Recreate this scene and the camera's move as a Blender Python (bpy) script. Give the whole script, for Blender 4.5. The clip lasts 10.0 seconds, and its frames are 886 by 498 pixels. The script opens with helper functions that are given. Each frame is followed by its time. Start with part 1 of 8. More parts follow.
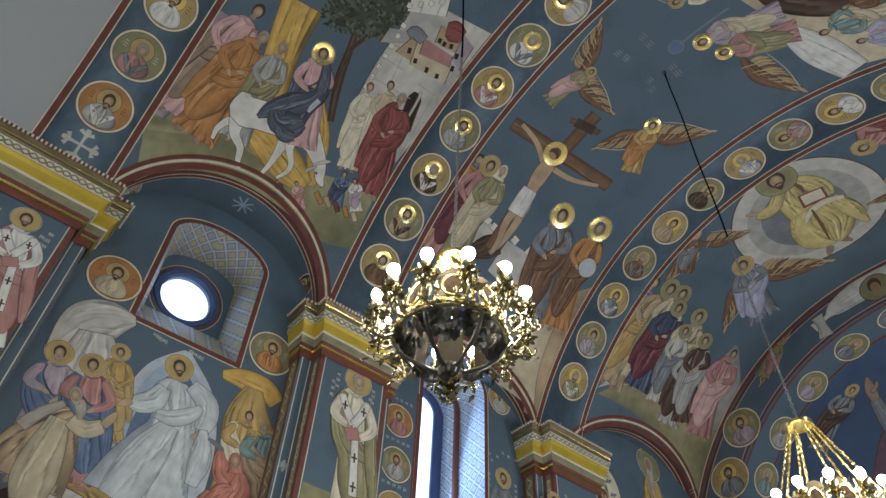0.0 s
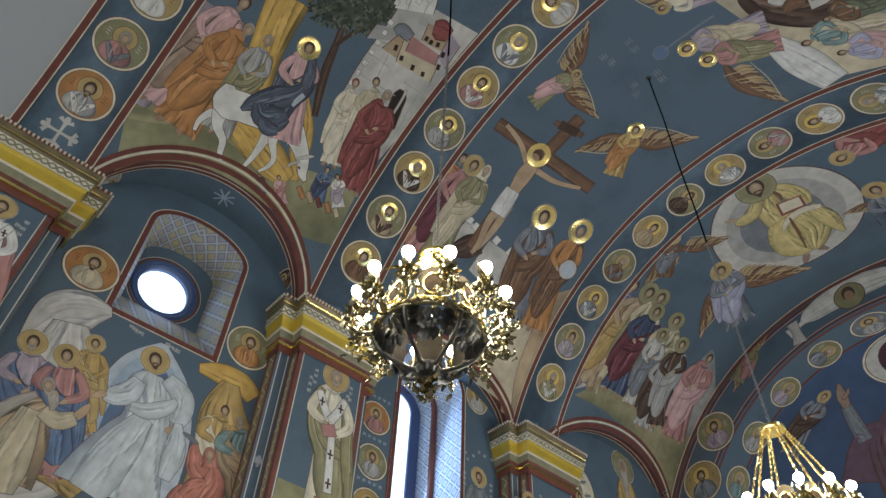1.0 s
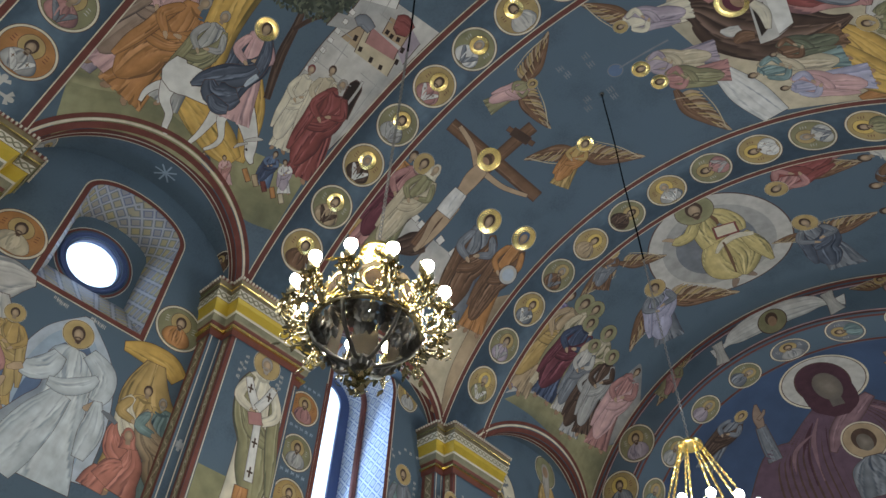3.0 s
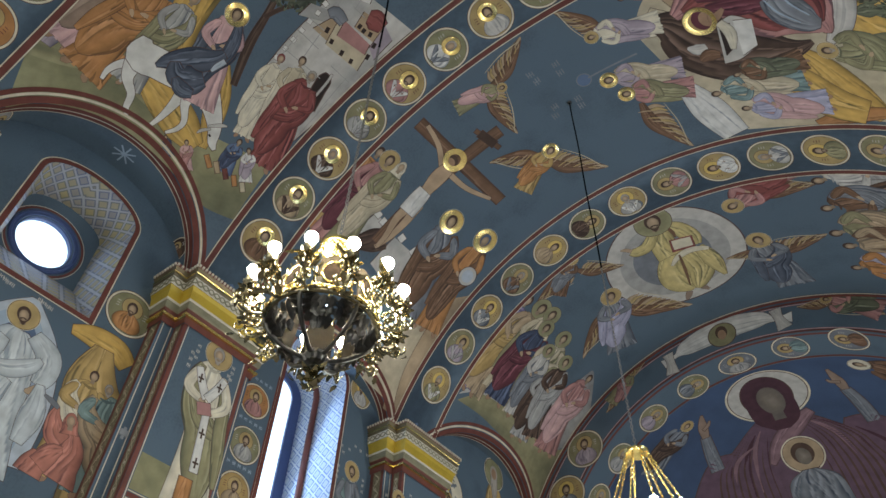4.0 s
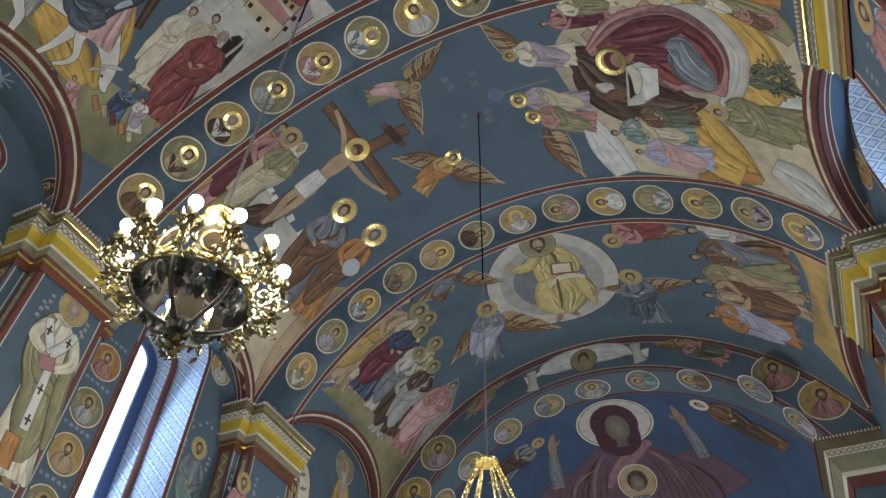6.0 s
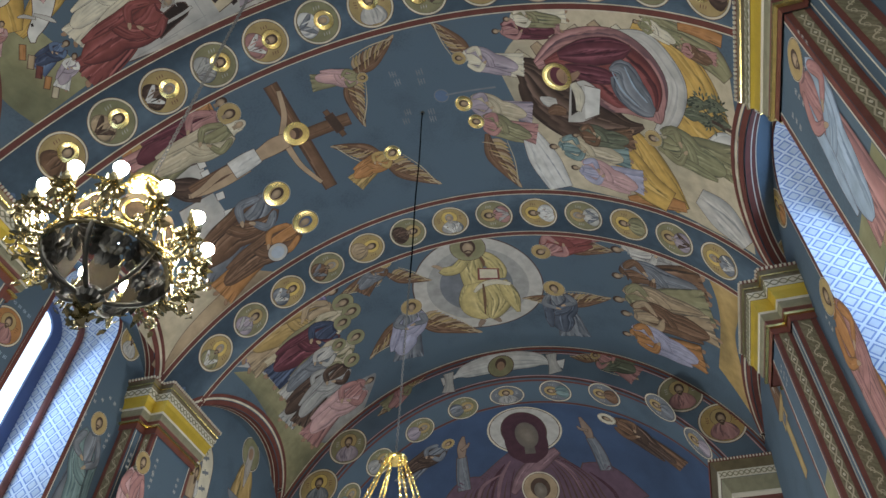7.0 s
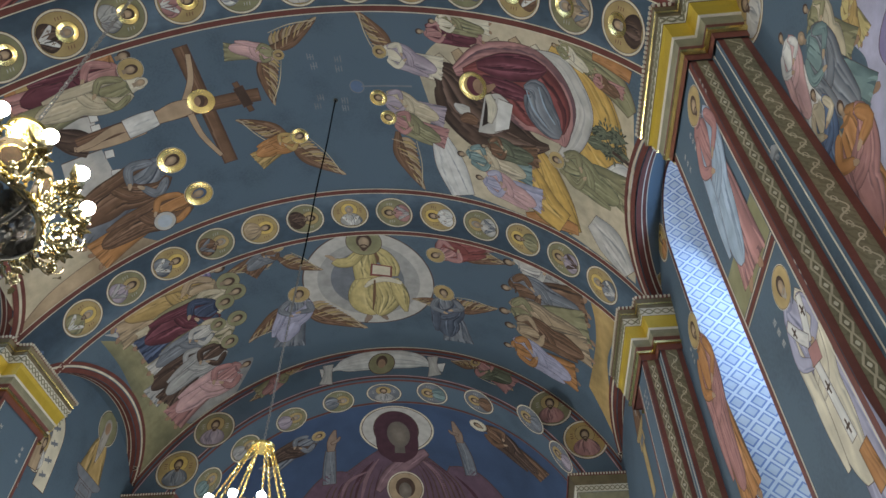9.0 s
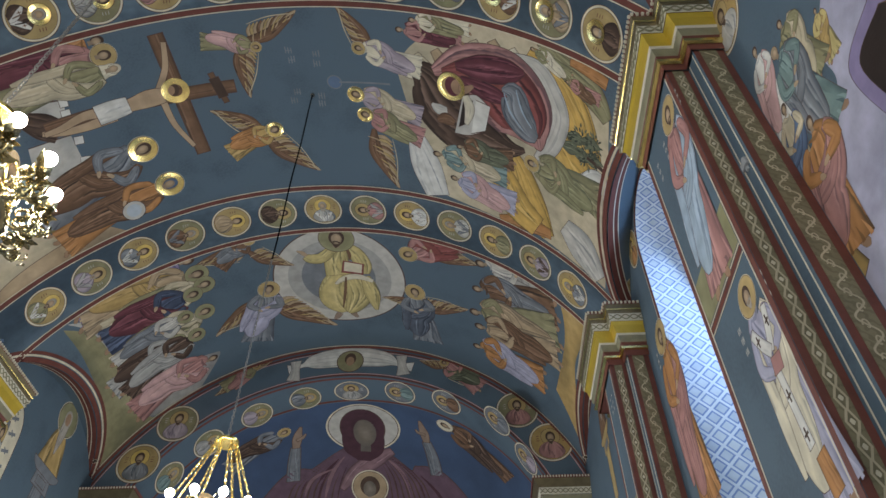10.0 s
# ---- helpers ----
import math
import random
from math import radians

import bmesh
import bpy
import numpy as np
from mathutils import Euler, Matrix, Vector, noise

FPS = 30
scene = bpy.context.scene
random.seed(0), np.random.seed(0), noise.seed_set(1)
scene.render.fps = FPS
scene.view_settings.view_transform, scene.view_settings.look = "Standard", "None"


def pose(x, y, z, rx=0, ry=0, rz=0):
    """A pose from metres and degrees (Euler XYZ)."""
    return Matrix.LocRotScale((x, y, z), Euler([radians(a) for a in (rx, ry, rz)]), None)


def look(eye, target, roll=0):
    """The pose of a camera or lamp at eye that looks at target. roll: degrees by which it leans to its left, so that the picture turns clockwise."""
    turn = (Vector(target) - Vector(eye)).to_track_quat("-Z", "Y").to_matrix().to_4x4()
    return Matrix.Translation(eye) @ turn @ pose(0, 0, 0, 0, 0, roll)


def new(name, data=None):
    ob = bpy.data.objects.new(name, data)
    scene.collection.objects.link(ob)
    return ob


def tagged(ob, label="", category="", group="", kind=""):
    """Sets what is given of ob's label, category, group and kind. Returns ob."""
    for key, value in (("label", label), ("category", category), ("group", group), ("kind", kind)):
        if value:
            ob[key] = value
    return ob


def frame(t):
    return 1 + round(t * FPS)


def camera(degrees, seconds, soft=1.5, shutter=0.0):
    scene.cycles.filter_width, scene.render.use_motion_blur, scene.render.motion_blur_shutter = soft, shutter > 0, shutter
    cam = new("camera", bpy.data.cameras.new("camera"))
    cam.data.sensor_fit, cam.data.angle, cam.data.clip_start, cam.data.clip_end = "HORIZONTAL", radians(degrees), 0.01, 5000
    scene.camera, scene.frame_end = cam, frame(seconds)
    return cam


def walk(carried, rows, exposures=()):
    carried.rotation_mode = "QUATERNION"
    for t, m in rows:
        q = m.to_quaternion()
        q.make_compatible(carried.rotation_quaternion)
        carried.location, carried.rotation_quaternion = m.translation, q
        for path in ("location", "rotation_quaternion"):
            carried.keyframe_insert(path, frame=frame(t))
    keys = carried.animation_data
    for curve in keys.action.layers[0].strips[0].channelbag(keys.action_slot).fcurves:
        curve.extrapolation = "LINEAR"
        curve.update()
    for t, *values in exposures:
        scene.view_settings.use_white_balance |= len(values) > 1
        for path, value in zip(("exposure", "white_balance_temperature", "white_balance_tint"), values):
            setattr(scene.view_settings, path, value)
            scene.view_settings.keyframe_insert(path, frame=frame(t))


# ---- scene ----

cam = camera(63.78, 10.0, soft=1.5)
EYE = (2.01, 0.0, 1.6)
TURNS = [
    (0.0, 137.223, -2.15, 50.307), (0.5, 137.18, -2.099, 49.289), (1.0, 137.178, -2.041, 48.228),
    (1.5, 137.167, -1.989, 46.943), (2.0, 137.185, -1.954, 45.209), (3.5, 137.245, -1.834, 39.6),
    (4.0, 137.287, -1.695, 37.261), (4.5, 137.303, -1.6, 34.678), (5.0, 137.31, -1.577, 31.337),
    (5.5, 137.322, -1.497, 27.99), (7.0, 137.314, -1.168, 16.262), (7.5, 137.283, -1.079, 12.417),
    (8.0, 137.264, -0.737, 9.36), (8.5, 137.26, -0.381, 7.164), (9.0, 137.24, 0.015, 5.213),
    (9.5, 137.224, 0.24, 3.685), (10.0, 137.211, 0.342, 2.328)]
walk(cam, [(t, pose(*EYE, rx, ry, rz)) for t, rx, ry, rz in TURNS], exposures=[(0.0, 0.09), (10.0, 0.14)])

# ---- light ----
world = bpy.data.worlds.new("sky")
scene.world = world
world.use_nodes = True
sky = world.node_tree.nodes.new("ShaderNodeTexSky")
sky.sky_type, sky.sun_disc = "NISHITA", False
sky.sun_elevation, sky.sun_rotation = radians(40), radians(200)
world.node_tree.links.new(sky.outputs[0], world.node_tree.nodes["Background"].inputs[0])
world.node_tree.nodes["Background"].inputs[1].default_value = 0.15


def window_or_fill_light(x, y, z, wide, high, facing, watts, colour=(0.8, 0.9, 1.0)):
    """Soft light from a window, or fill added where no window is built; facing: +1 into +x, -1 into -x, 0 into +y, 2
    into -y.
    """
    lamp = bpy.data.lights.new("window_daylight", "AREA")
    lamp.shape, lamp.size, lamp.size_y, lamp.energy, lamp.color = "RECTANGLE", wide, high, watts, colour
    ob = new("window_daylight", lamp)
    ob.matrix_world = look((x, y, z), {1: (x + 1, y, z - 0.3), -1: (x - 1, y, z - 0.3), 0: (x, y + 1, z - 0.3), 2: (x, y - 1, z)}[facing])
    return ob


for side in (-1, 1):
    window_or_fill_light(side * 4.80, 4.93, 5.6, 0.7, 3.6, -side, 42, (0.42, 0.64, 1.0))
    # fill added in the bay next to the apse, whose walls are closed
    window_or_fill_light(side * 3.75, 8.6, 3.6, 1.2, 2.4, -side, 310, (0.97, 0.98, 0.94))
    # added fill west of the camera; the side walls there have no openings
    window_or_fill_light(side * 3.95, -2.6, 5.2, 1.6, 4.0, -side, 118 - 34 * side, (0.955, 0.985, 0.955))
    window_or_fill_light(side * 3.95, -6.2, 5.2, 1.6, 4.0, -side, 118 - 34 * side, (0.955, 0.985, 0.955))
# fill added low in the apse; its rear wall has no window
window_or_fill_light(0, 13.9, 3.2, 2.0, 2.6, 2, 75, (0.95, 0.95, 0.95))
window_or_fill_light(-4.47, 1.38, 7.04, 0.45, 0.45, 1, 2.2, (0.42, 0.62, 1.0))
# added fill before the closed west end wall
window_or_fill_light(0, -8.7, 4.8, 5.0, 4.0, 0, 245, (0.97, 0.99, 0.96))


# ---- materials ----
def material(name, colour, rough=0.7, metal=0.0, vary=0.15, grain=0.05, scale=3.0, bump=0.15, bump_scale=40.0, emit=0.0):
    m = bpy.data.materials.new(name)
    m.use_nodes = True
    n, l = m.node_tree.nodes, m.node_tree.links
    b = n["Principled BSDF"]
    b.inputs["Roughness"].default_value, b.inputs["Metallic"].default_value = rough, metal
    co = n.new("ShaderNodeTexCoord")
    big, small = n.new("ShaderNodeTexNoise"), n.new("ShaderNodeTexNoise")
    big.inputs["Scale"].default_value, big.inputs["Detail"].default_value = scale, 6
    small.inputs["Scale"].default_value, small.inputs["Detail"].default_value = bump_scale, 4
    l.new(co.outputs["Object"], big.inputs["Vector"]), l.new(co.outputs["Object"], small.inputs["Vector"])
    add = n.new("ShaderNodeMath")
    add.operation = "MULTIPLY_ADD"
    l.new(small.outputs[0], add.inputs[0])
    add.inputs[1].default_value = grain / max(vary, 0.01)
    l.new(big.outputs[0], add.inputs[2])
    ramp = n.new("ShaderNodeMapRange")
    ramp.inputs[1].default_value, ramp.inputs[2].default_value = 0.3, 0.75
    ramp.inputs[3].default_value, ramp.inputs[4].default_value = 1 - vary, 1 + vary
    l.new(add.outputs[0], ramp.inputs[0])
    mul = n.new("ShaderNodeMix")
    mul.data_type, mul.blend_type = "RGBA", "MULTIPLY"
    mul.inputs[0].default_value = 1
    mul.inputs[6].default_value = (*colour, 1)
    l.new(ramp.outputs[0], mul.inputs[7])
    l.new(mul.outputs[2], b.inputs["Base Color"])
    bu = n.new("ShaderNodeBump")
    bu.inputs["Strength"].default_value, bu.inputs["Distance"].default_value = bump, 0.01
    l.new(small.outputs[0], bu.inputs["Height"]), l.new(bu.outputs[0], b.inputs["Normal"])
    if emit:
        b.inputs["Emission Color"].default_value, b.inputs["Emission Strength"].default_value = (*colour, 1), emit
    return m


def paint_material():
    """Fresco paint: the colour of each stroke is in 'tint'; its alpha says how strongly brushed drapery shows."""
    m = bpy.data.materials.new("fresco_paint")
    m.use_nodes = True
    n, l = m.node_tree.nodes, m.node_tree.links
    b = n["Principled BSDF"]
    b.inputs["Roughness"].default_value = 0.72
    b.inputs["Specular IOR Level"].default_value = 0.25
    at = n.new("ShaderNodeAttribute")
    at.attribute_name = "tint"
    uv = n.new("ShaderNodeUVMap")
    mp = n.new("ShaderNodeMapping")
    mp.inputs["Scale"].default_value = (5.0, 1.3, 1.0)
    l.new(uv.outputs[0], mp.inputs["Vector"])
    wave = n.new("ShaderNodeTexNoise")
    wave.inputs["Scale"].default_value, wave.inputs["Detail"].default_value = 2.6, 5.0
    wave.inputs["Distortion"].default_value = 0.6
    l.new(mp.outputs[0], wave.inputs["Vector"])
    fold = n.new("ShaderNodeValToRGB")
    e = fold.color_ramp.elements
    e[0].position, e[0].color = 0.32, (0.74, 0.73, 0.74, 1)
    e[1].position, e[1].color = 0.70, (1.20, 1.20, 1.18, 1)
    k = fold.color_ramp.elements.new(0.5)
    k.color = (0.98, 0.98, 0.98, 1)
    l.new(wave.outputs[0], fold.inputs[0])
    folded = n.new("ShaderNodeMix")
    folded.data_type, folded.blend_type = "RGBA", "MULTIPLY"
    l.new(at.outputs["Alpha"], folded.inputs[0])
    l.new(at.outputs["Color"], folded.inputs[6]), l.new(fold.outputs[0], folded.inputs[7])
    co = n.new("ShaderNodeTexCoord")
    noise_a, noise_b = n.new("ShaderNodeTexNoise"), n.new("ShaderNodeTexNoise")
    noise_a.inputs["Scale"].default_value, noise_a.inputs["Detail"].default_value = 7.0, 7
    noise_b.inputs["Scale"].default_value, noise_b.inputs["Detail"].default_value = 60.0, 3
    l.new(co.outputs["Object"], noise_a.inputs["Vector"]), l.new(co.outputs["Object"], noise_b.inputs["Vector"])
    r = n.new("ShaderNodeMapRange")
    r.inputs[1].default_value, r.inputs[2].default_value, r.inputs[3].default_value, r.inputs[4].default_value = 0.3, 0.7, 0.84, 1.15
    l.new(noise_a.outputs[0], r.inputs[0])
    worn = n.new("ShaderNodeMix")
    worn.data_type, worn.blend_type = "RGBA", "MULTIPLY"
    worn.inputs[0].default_value = 1
    l.new(folded.outputs[2], worn.inputs[6]), l.new(r.outputs[0], worn.inputs[7])
    l.new(worn.outputs[2], b.inputs["Base Color"])
    bu = n.new("ShaderNodeBump")
    bu.inputs["Strength"].default_value, bu.inputs["Distance"].default_value = 0.12, 0.01
    l.new(noise_b.outputs[0], bu.inputs["Height"]), l.new(bu.outputs[0], b.inputs["Normal"])
    return m


PAINT = paint_material()
BLUE = material("blue_fresco", (0.062, 0.097, 0.133), 0.75, vary=0.28, grain=0.14, scale=1.6, bump=0.1)
DEEP = material("deep_blue_fresco", (0.040, 0.072, 0.145), 0.75, vary=0.25, scale=1.4, bump=0.1)
WHITE = material("white_plaster", (0.315, 0.335, 0.355), 0.85, vary=0.05, scale=1.0, bump=0.08)
FLOOR = material("stone_floor", (0.245, 0.22, 0.195), 0.35, vary=0.2, scale=2.0)
YELLOW = material("ochre_gold_paint", (0.50, 0.36, 0.045), 0.35, 0.25, vary=0.12, scale=6)
GOLD = material("gold_leaf", (0.82, 0.65, 0.25), 0.24, 1.0, vary=0.15, scale=12, bump=0.1)
HALO = material("gilded_halo", (0.86, 0.68, 0.28), 0.25, 1.0, vary=0.18, scale=14, bump=0.12)
BRONZE = material("bronze_moulding", (0.16, 0.13, 0.075), 0.4, 0.5, vary=0.2, scale=8)
CREAM = material("cream_trim_paint", (0.58, 0.55, 0.46), 0.6, vary=0.1, scale=8)
OLIVE = material("olive_grey_paint", (0.21, 0.20, 0.13), 0.6, vary=0.2, scale=9)
RED = material("oxide_red_paint", (0.135, 0.042, 0.032), 0.6, vary=0.22, scale=6)
BRASS = material("chandelier_brass", (0.40, 0.35, 0.21), 0.22, 1.0, vary=0.3, scale=20, bump=0.2)
DARK_METAL = material("darkened_bronze", (0.125, 0.118, 0.105), 0.35, 0.9, vary=0.3, scale=20, bump=0.2)
PANEL = material("aged_gold_panel", (0.026, 0.018, 0.007), 0.7, 0.2, vary=0.3, scale=20, bump=0.2)
BULB = material("lit_bulb", (1.0, 0.93, 0.80), 0.5, emit=270.0)
COOL = material("cold_lamp", (0.62, 0.78, 1.0), 0.5, emit=40.0)
STEEL = material("chain_steel", (0.24, 0.235, 0.225), 0.4, 0.9, vary=0.1)
ICON = material("enamel_icon", (0.011, 0.007, 0.004), 0.85, vary=0.6, scale=22)
ICON.node_tree.nodes["Principled BSDF"].inputs["Specular IOR Level"].default_value = 0.05
CORD = material("black_cord", (0.004, 0.004, 0.005), 0.9, bump=0.0)
CORD.node_tree.nodes["Principled BSDF"].inputs["Specular IOR Level"].default_value = 0.0
# this blue also holds the daylight that falls on the frames
FRAME = material("blue_lit_window_frame", (0.055, 0.085, 0.20), 0.4, vary=0.12)
SKYGLOW = bpy.data.materials.new("bright_daylight")
SKYGLOW.use_nodes = True
SKYGLOW.node_tree.nodes["Principled BSDF"].inputs["Emission Color"].default_value = (0.58, 0.79, 1.0, 1)
SKYGLOW.node_tree.nodes["Principled BSDF"].inputs["Emission Strength"].default_value = 1.7


def lattice_material(name, ground, inner, line, mid, warm=False):
    """Painted lozenge lattice: pale lines, and a small square within each lozenge."""
    m = bpy.data.materials.new(name)
    m.use_nodes = True
    n, l = m.node_tree.nodes, m.node_tree.links
    b = n["Principled BSDF"]
    b.inputs["Roughness"].default_value = 0.7
    co, sep, add, com = n.new("ShaderNodeTexCoord"), n.new("ShaderNodeSeparateXYZ"), n.new("ShaderNodeMath"), n.new("ShaderNodeCombineXYZ")
    l.new(co.outputs["Object"], sep.inputs[0])
    off, fold_y = n.new("ShaderNodeMath"), n.new("ShaderNodeMath")
    off.operation, fold_y.operation, add.operation = "SUBTRACT", "ABSOLUTE", "SUBTRACT"
    off.inputs[1].default_value = mid
    l.new(sep.outputs[1], off.inputs[0]), l.new(off.outputs[0], fold_y.inputs[0])
    l.new(sep.outputs[2], add.inputs[0]), l.new(fold_y.outputs[0], add.inputs[1])
    l.new(sep.outputs[0], com.inputs[0]), l.new(add.outputs[0], com.inputs[1])
    mp = n.new("ShaderNodeMapping")
    mp.inputs["Rotation"].default_value = (0, 0, radians(45))
    l.new(com.outputs[0], mp.inputs["Vector"])
    bricks = []
    for mortar, c1, c2 in ((0.013, ground, line), (0.028, inner, ground)):
        t = n.new("ShaderNodeTexBrick")
        t.offset, t.squash = 0.0, 1.0
        t.inputs["Scale"].default_value, t.inputs["Brick Width"].default_value, t.inputs["Row Height"].default_value = 1.0, 0.132, 0.132
        t.inputs["Mortar Size"].default_value, t.inputs["Mortar Smooth"].default_value = mortar, 0.1
        t.inputs["Color1"].default_value, t.inputs["Color2"].default_value = (*c1, 1), (*(c * q for c, q in zip(c1, (1.45, 1.25, 0.62) if warm else (1.25, 1.2, 1.1))), 1)
        t.inputs["Mortar"].default_value = (*c2, 1)
        l.new(mp.outputs[0], t.inputs["Vector"])
        bricks.append(t)
    mix = n.new("ShaderNodeMix")
    mix.data_type = "RGBA"
    l.new(bricks[1].outputs["Fac"], mix.inputs[0])
    l.new(bricks[1].outputs["Color"], mix.inputs[6]), l.new(bricks[0].outputs["Color"], mix.inputs[7])
    noise_n = n.new("ShaderNodeTexNoise")
    noise_n.inputs["Scale"].default_value = 9.0
    r = n.new("ShaderNodeMapRange")
    r.inputs[3].default_value, r.inputs[4].default_value = 0.8, 1.15
    l.new(co.outputs["Object"], noise_n.inputs["Vector"]), l.new(noise_n.outputs[0], r.inputs[0])
    mul = n.new("ShaderNodeMix")
    mul.data_type, mul.blend_type = "RGBA", "MULTIPLY"
    mul.inputs[0].default_value = 1
    l.new(mix.outputs[2], mul.inputs[6]), l.new(r.outputs[0], mul.inputs[7])
    l.new(mul.outputs[2], b.inputs["Base Color"])
    return m


LATTICE = lattice_material("blue_lattice", (0.16, 0.22, 0.40), (0.42, 0.47, 0.54), (0.58, 0.62, 0.66), 4.93)
# niche lattice: ochre-varied, its tones lowered to carry the shade on the jambs
LATTICE_WARM_SHADED = lattice_material("warm_shaded_lattice", (0.15, 0.17, 0.25), (0.29, 0.28, 0.28), (0.38, 0.39, 0.42), 1.40, warm=True)


def strip_material(name, scroll):
    """Olive border paint: a chain of lozenges, or a running scroll."""
    m = material(name, (0.235, 0.22, 0.155), 0.65, vary=0.2, scale=6)
    n, l = m.node_tree.nodes, m.node_tree.links
    co, sep, com = n.new("ShaderNodeTexCoord"), n.new("ShaderNodeSeparateXYZ"), n.new("ShaderNodeCombineXYZ")
    l.new(co.outputs["Object"], sep.inputs[0])
    l.new(sep.outputs[0], com.inputs[0]), l.new(sep.outputs[2], com.inputs[1])
    ramp = n.new("ShaderNodeValToRGB")
    if scroll:
        tex = n.new("ShaderNodeTexWave")
        tex.bands_direction = "DIAGONAL"
        tex.inputs["Scale"].default_value, tex.inputs["Distortion"].default_value = 9.0, 6.0
        tex.inputs["Detail"].default_value, tex.inputs["Detail Scale"].default_value = 1.0, 2.4
        l.new(com.outputs[0], tex.inputs["Vector"])
        l.new(tex.outputs["Fac"], ramp.inputs[0])
        ramp.color_ramp.elements[0].position, ramp.color_ramp.elements[1].position = 0.25, 0.55
    else:
        mp = n.new("ShaderNodeMapping")
        mp.inputs["Rotation"].default_value = (0, 0, radians(45))
        l.new(com.outputs[0], mp.inputs["Vector"])
        tex = n.new("ShaderNodeTexChecker")
        tex.inputs["Scale"].default_value = 24.0
        l.new(mp.outputs[0], tex.inputs["Vector"])
        l.new(tex.outputs["Fac"], ramp.inputs[0])
    ramp.color_ramp.elements[0].color, ramp.color_ramp.elements[1].color = (0.62, 0.58, 0.50, 1), (0.80, 0.76, 0.66, 1)
    b = n["Principled BSDF"]
    old = b.inputs["Base Color"].links[0].from_socket
    mul = n.new("ShaderNodeMix")
    mul.data_type, mul.blend_type = "RGBA", "MULTIPLY"
    mul.inputs[0].default_value = 1
    l.new(old, mul.inputs[6]), l.new(ramp.outputs[0], mul.inputs[7]), l.new(mul.outputs[2], b.inputs["Base Color"])
    return m


STRIP, SCROLL = strip_material("lozenge_border", False), strip_material("scroll_border", True)


# ---- mesh helpers ----
def mesh_object(name, verts, faces, mat, parent=None, label="", smooth=False):
    me = bpy.data.meshes.new(name)
    me.from_pydata([tuple(v) for v in verts], [], faces)
    me.materials.append(mat)
    if smooth:
        me.polygons.foreach_set("use_smooth", [True] * len(me.polygons))
    me.update()
    ob = new(name, me)
    if parent:
        ob.parent = parent
    if label:
        ob["label"] = label
    return ob


def part(name, bm, mat, parent=None, label="", smooth=False):
    me = bpy.data.meshes.new(name)
    bmesh.ops.recalc_face_normals(bm, faces=bm.faces)
    bm.to_mesh(me)
    bm.free()
    me.materials.append(mat)
    if smooth:
        me.polygons.foreach_set("use_smooth", [True] * len(me.polygons))
    ob = new(name, me)
    if parent:
        ob.parent = parent
    if label:
        ob["label"] = label
    return ob


def box(bm, lo, hi):
    lo, hi = Vector(lo), Vector(hi)
    bmesh.ops.create_cube(bm, size=1, matrix=Matrix.Translation((lo + hi) / 2) @ Matrix.Diagonal((*(hi - lo), 1)))


def sheet(fn, us, vs):
    """Verts and faces of a grid fn(u, v)."""
    verts = [fn(u, v) for u in us for v in vs]
    m = len(vs)
    faces = [(i * m + j, i * m + j + 1, (i + 1) * m + j + 1, (i + 1) * m + j) for i in range(len(us) - 1) for j in range(m - 1)]
    return verts, faces


def lin(a, b, n):
    return [a + (b - a) * i / (n - 1) for i in range(n)]


def lathe(bm, profile, n=24, at=(0, 0, 0)):
    rings = []
    for r, z in profile:
        rings.append([bm.verts.new((at[0] + r * math.cos(2 * math.pi * k / n), at[1] + r * math.sin(2 * math.pi * k / n), at[2] + z)) for k in range(n)])
    for a, b in zip(rings, rings[1:]):
        for k in range(n):
            bm.faces.new((a[k], a[(k + 1) % n], b[(k + 1) % n], b[k]))


def tube(bm, pts, radii, n=6):
    """A tube through points; radii: one number or one a point."""
    pts = [Vector(p) for p in pts]
    if not isinstance(radii, (list, tuple)):
        radii = [radii] * len(pts)
    rings = []
    side = Vector((0.31, 0.17, 0.93))
    for i, p in enumerate(pts):
        d = (pts[min(i + 1, len(pts) - 1)] - pts[max(i - 1, 0)]).normalized()
        u = (side - d * side.dot(d)).normalized()
        v = d.cross(u)
        rings.append([bm.verts.new(p + (u * math.cos(2 * math.pi * k / n) + v * math.sin(2 * math.pi * k / n)) * radii[i]) for k in range(n)])
        side = u
    for a, b in zip(rings, rings[1:]):
        for k in range(n):
            bm.faces.new((a[k], a[(k + 1) % n], b[(k + 1) % n], b[k]))
    bm.faces.new(rings[0][::-1]), bm.faces.new(rings[-1])


def thing(name, label, category, group="", kind="", at=(0, 0, 0)):
    ob = new(name)
    ob.location = at
    return tagged(ob, label, category, group, kind)


# ---- the nave ----
R, ZV = 4.204, 5.6            # barrel vault: radius and height of its axis
XW, XF, XB = 4.0, 3.60, 3.77  # side walls, front and back layer of the pilasters
ZC, OUT = 7.05, 0.17          # top of the capitals and how far they stand out
PIERS = (-0.42, 3.16, 6.70)
HALF, HALF_B = 0.44, 0.60
YE = 9.95                     # wall of the apse arch
RA = 3.58                     # apse arch
BAYS = ((1.40, 1.32, 1.04), (4.95, 1.32, 0.66), (8.42, 1.48, 0.86))  # middle, half width and rise of the side arches
X3 = 3.82                     # side walls of the bay next to the apse
ZS, RISES = 7.0, {(1, 1): 0.30}  # springing of the side arches; how much their soffits rise outwards


def bays(side):
    """Middle, half width and rise of the arches of one side; the last one of the south is flatter."""
    return BAYS if side < 0 else BAYS[:2] + ((8.42, 1.48, 0.58),)


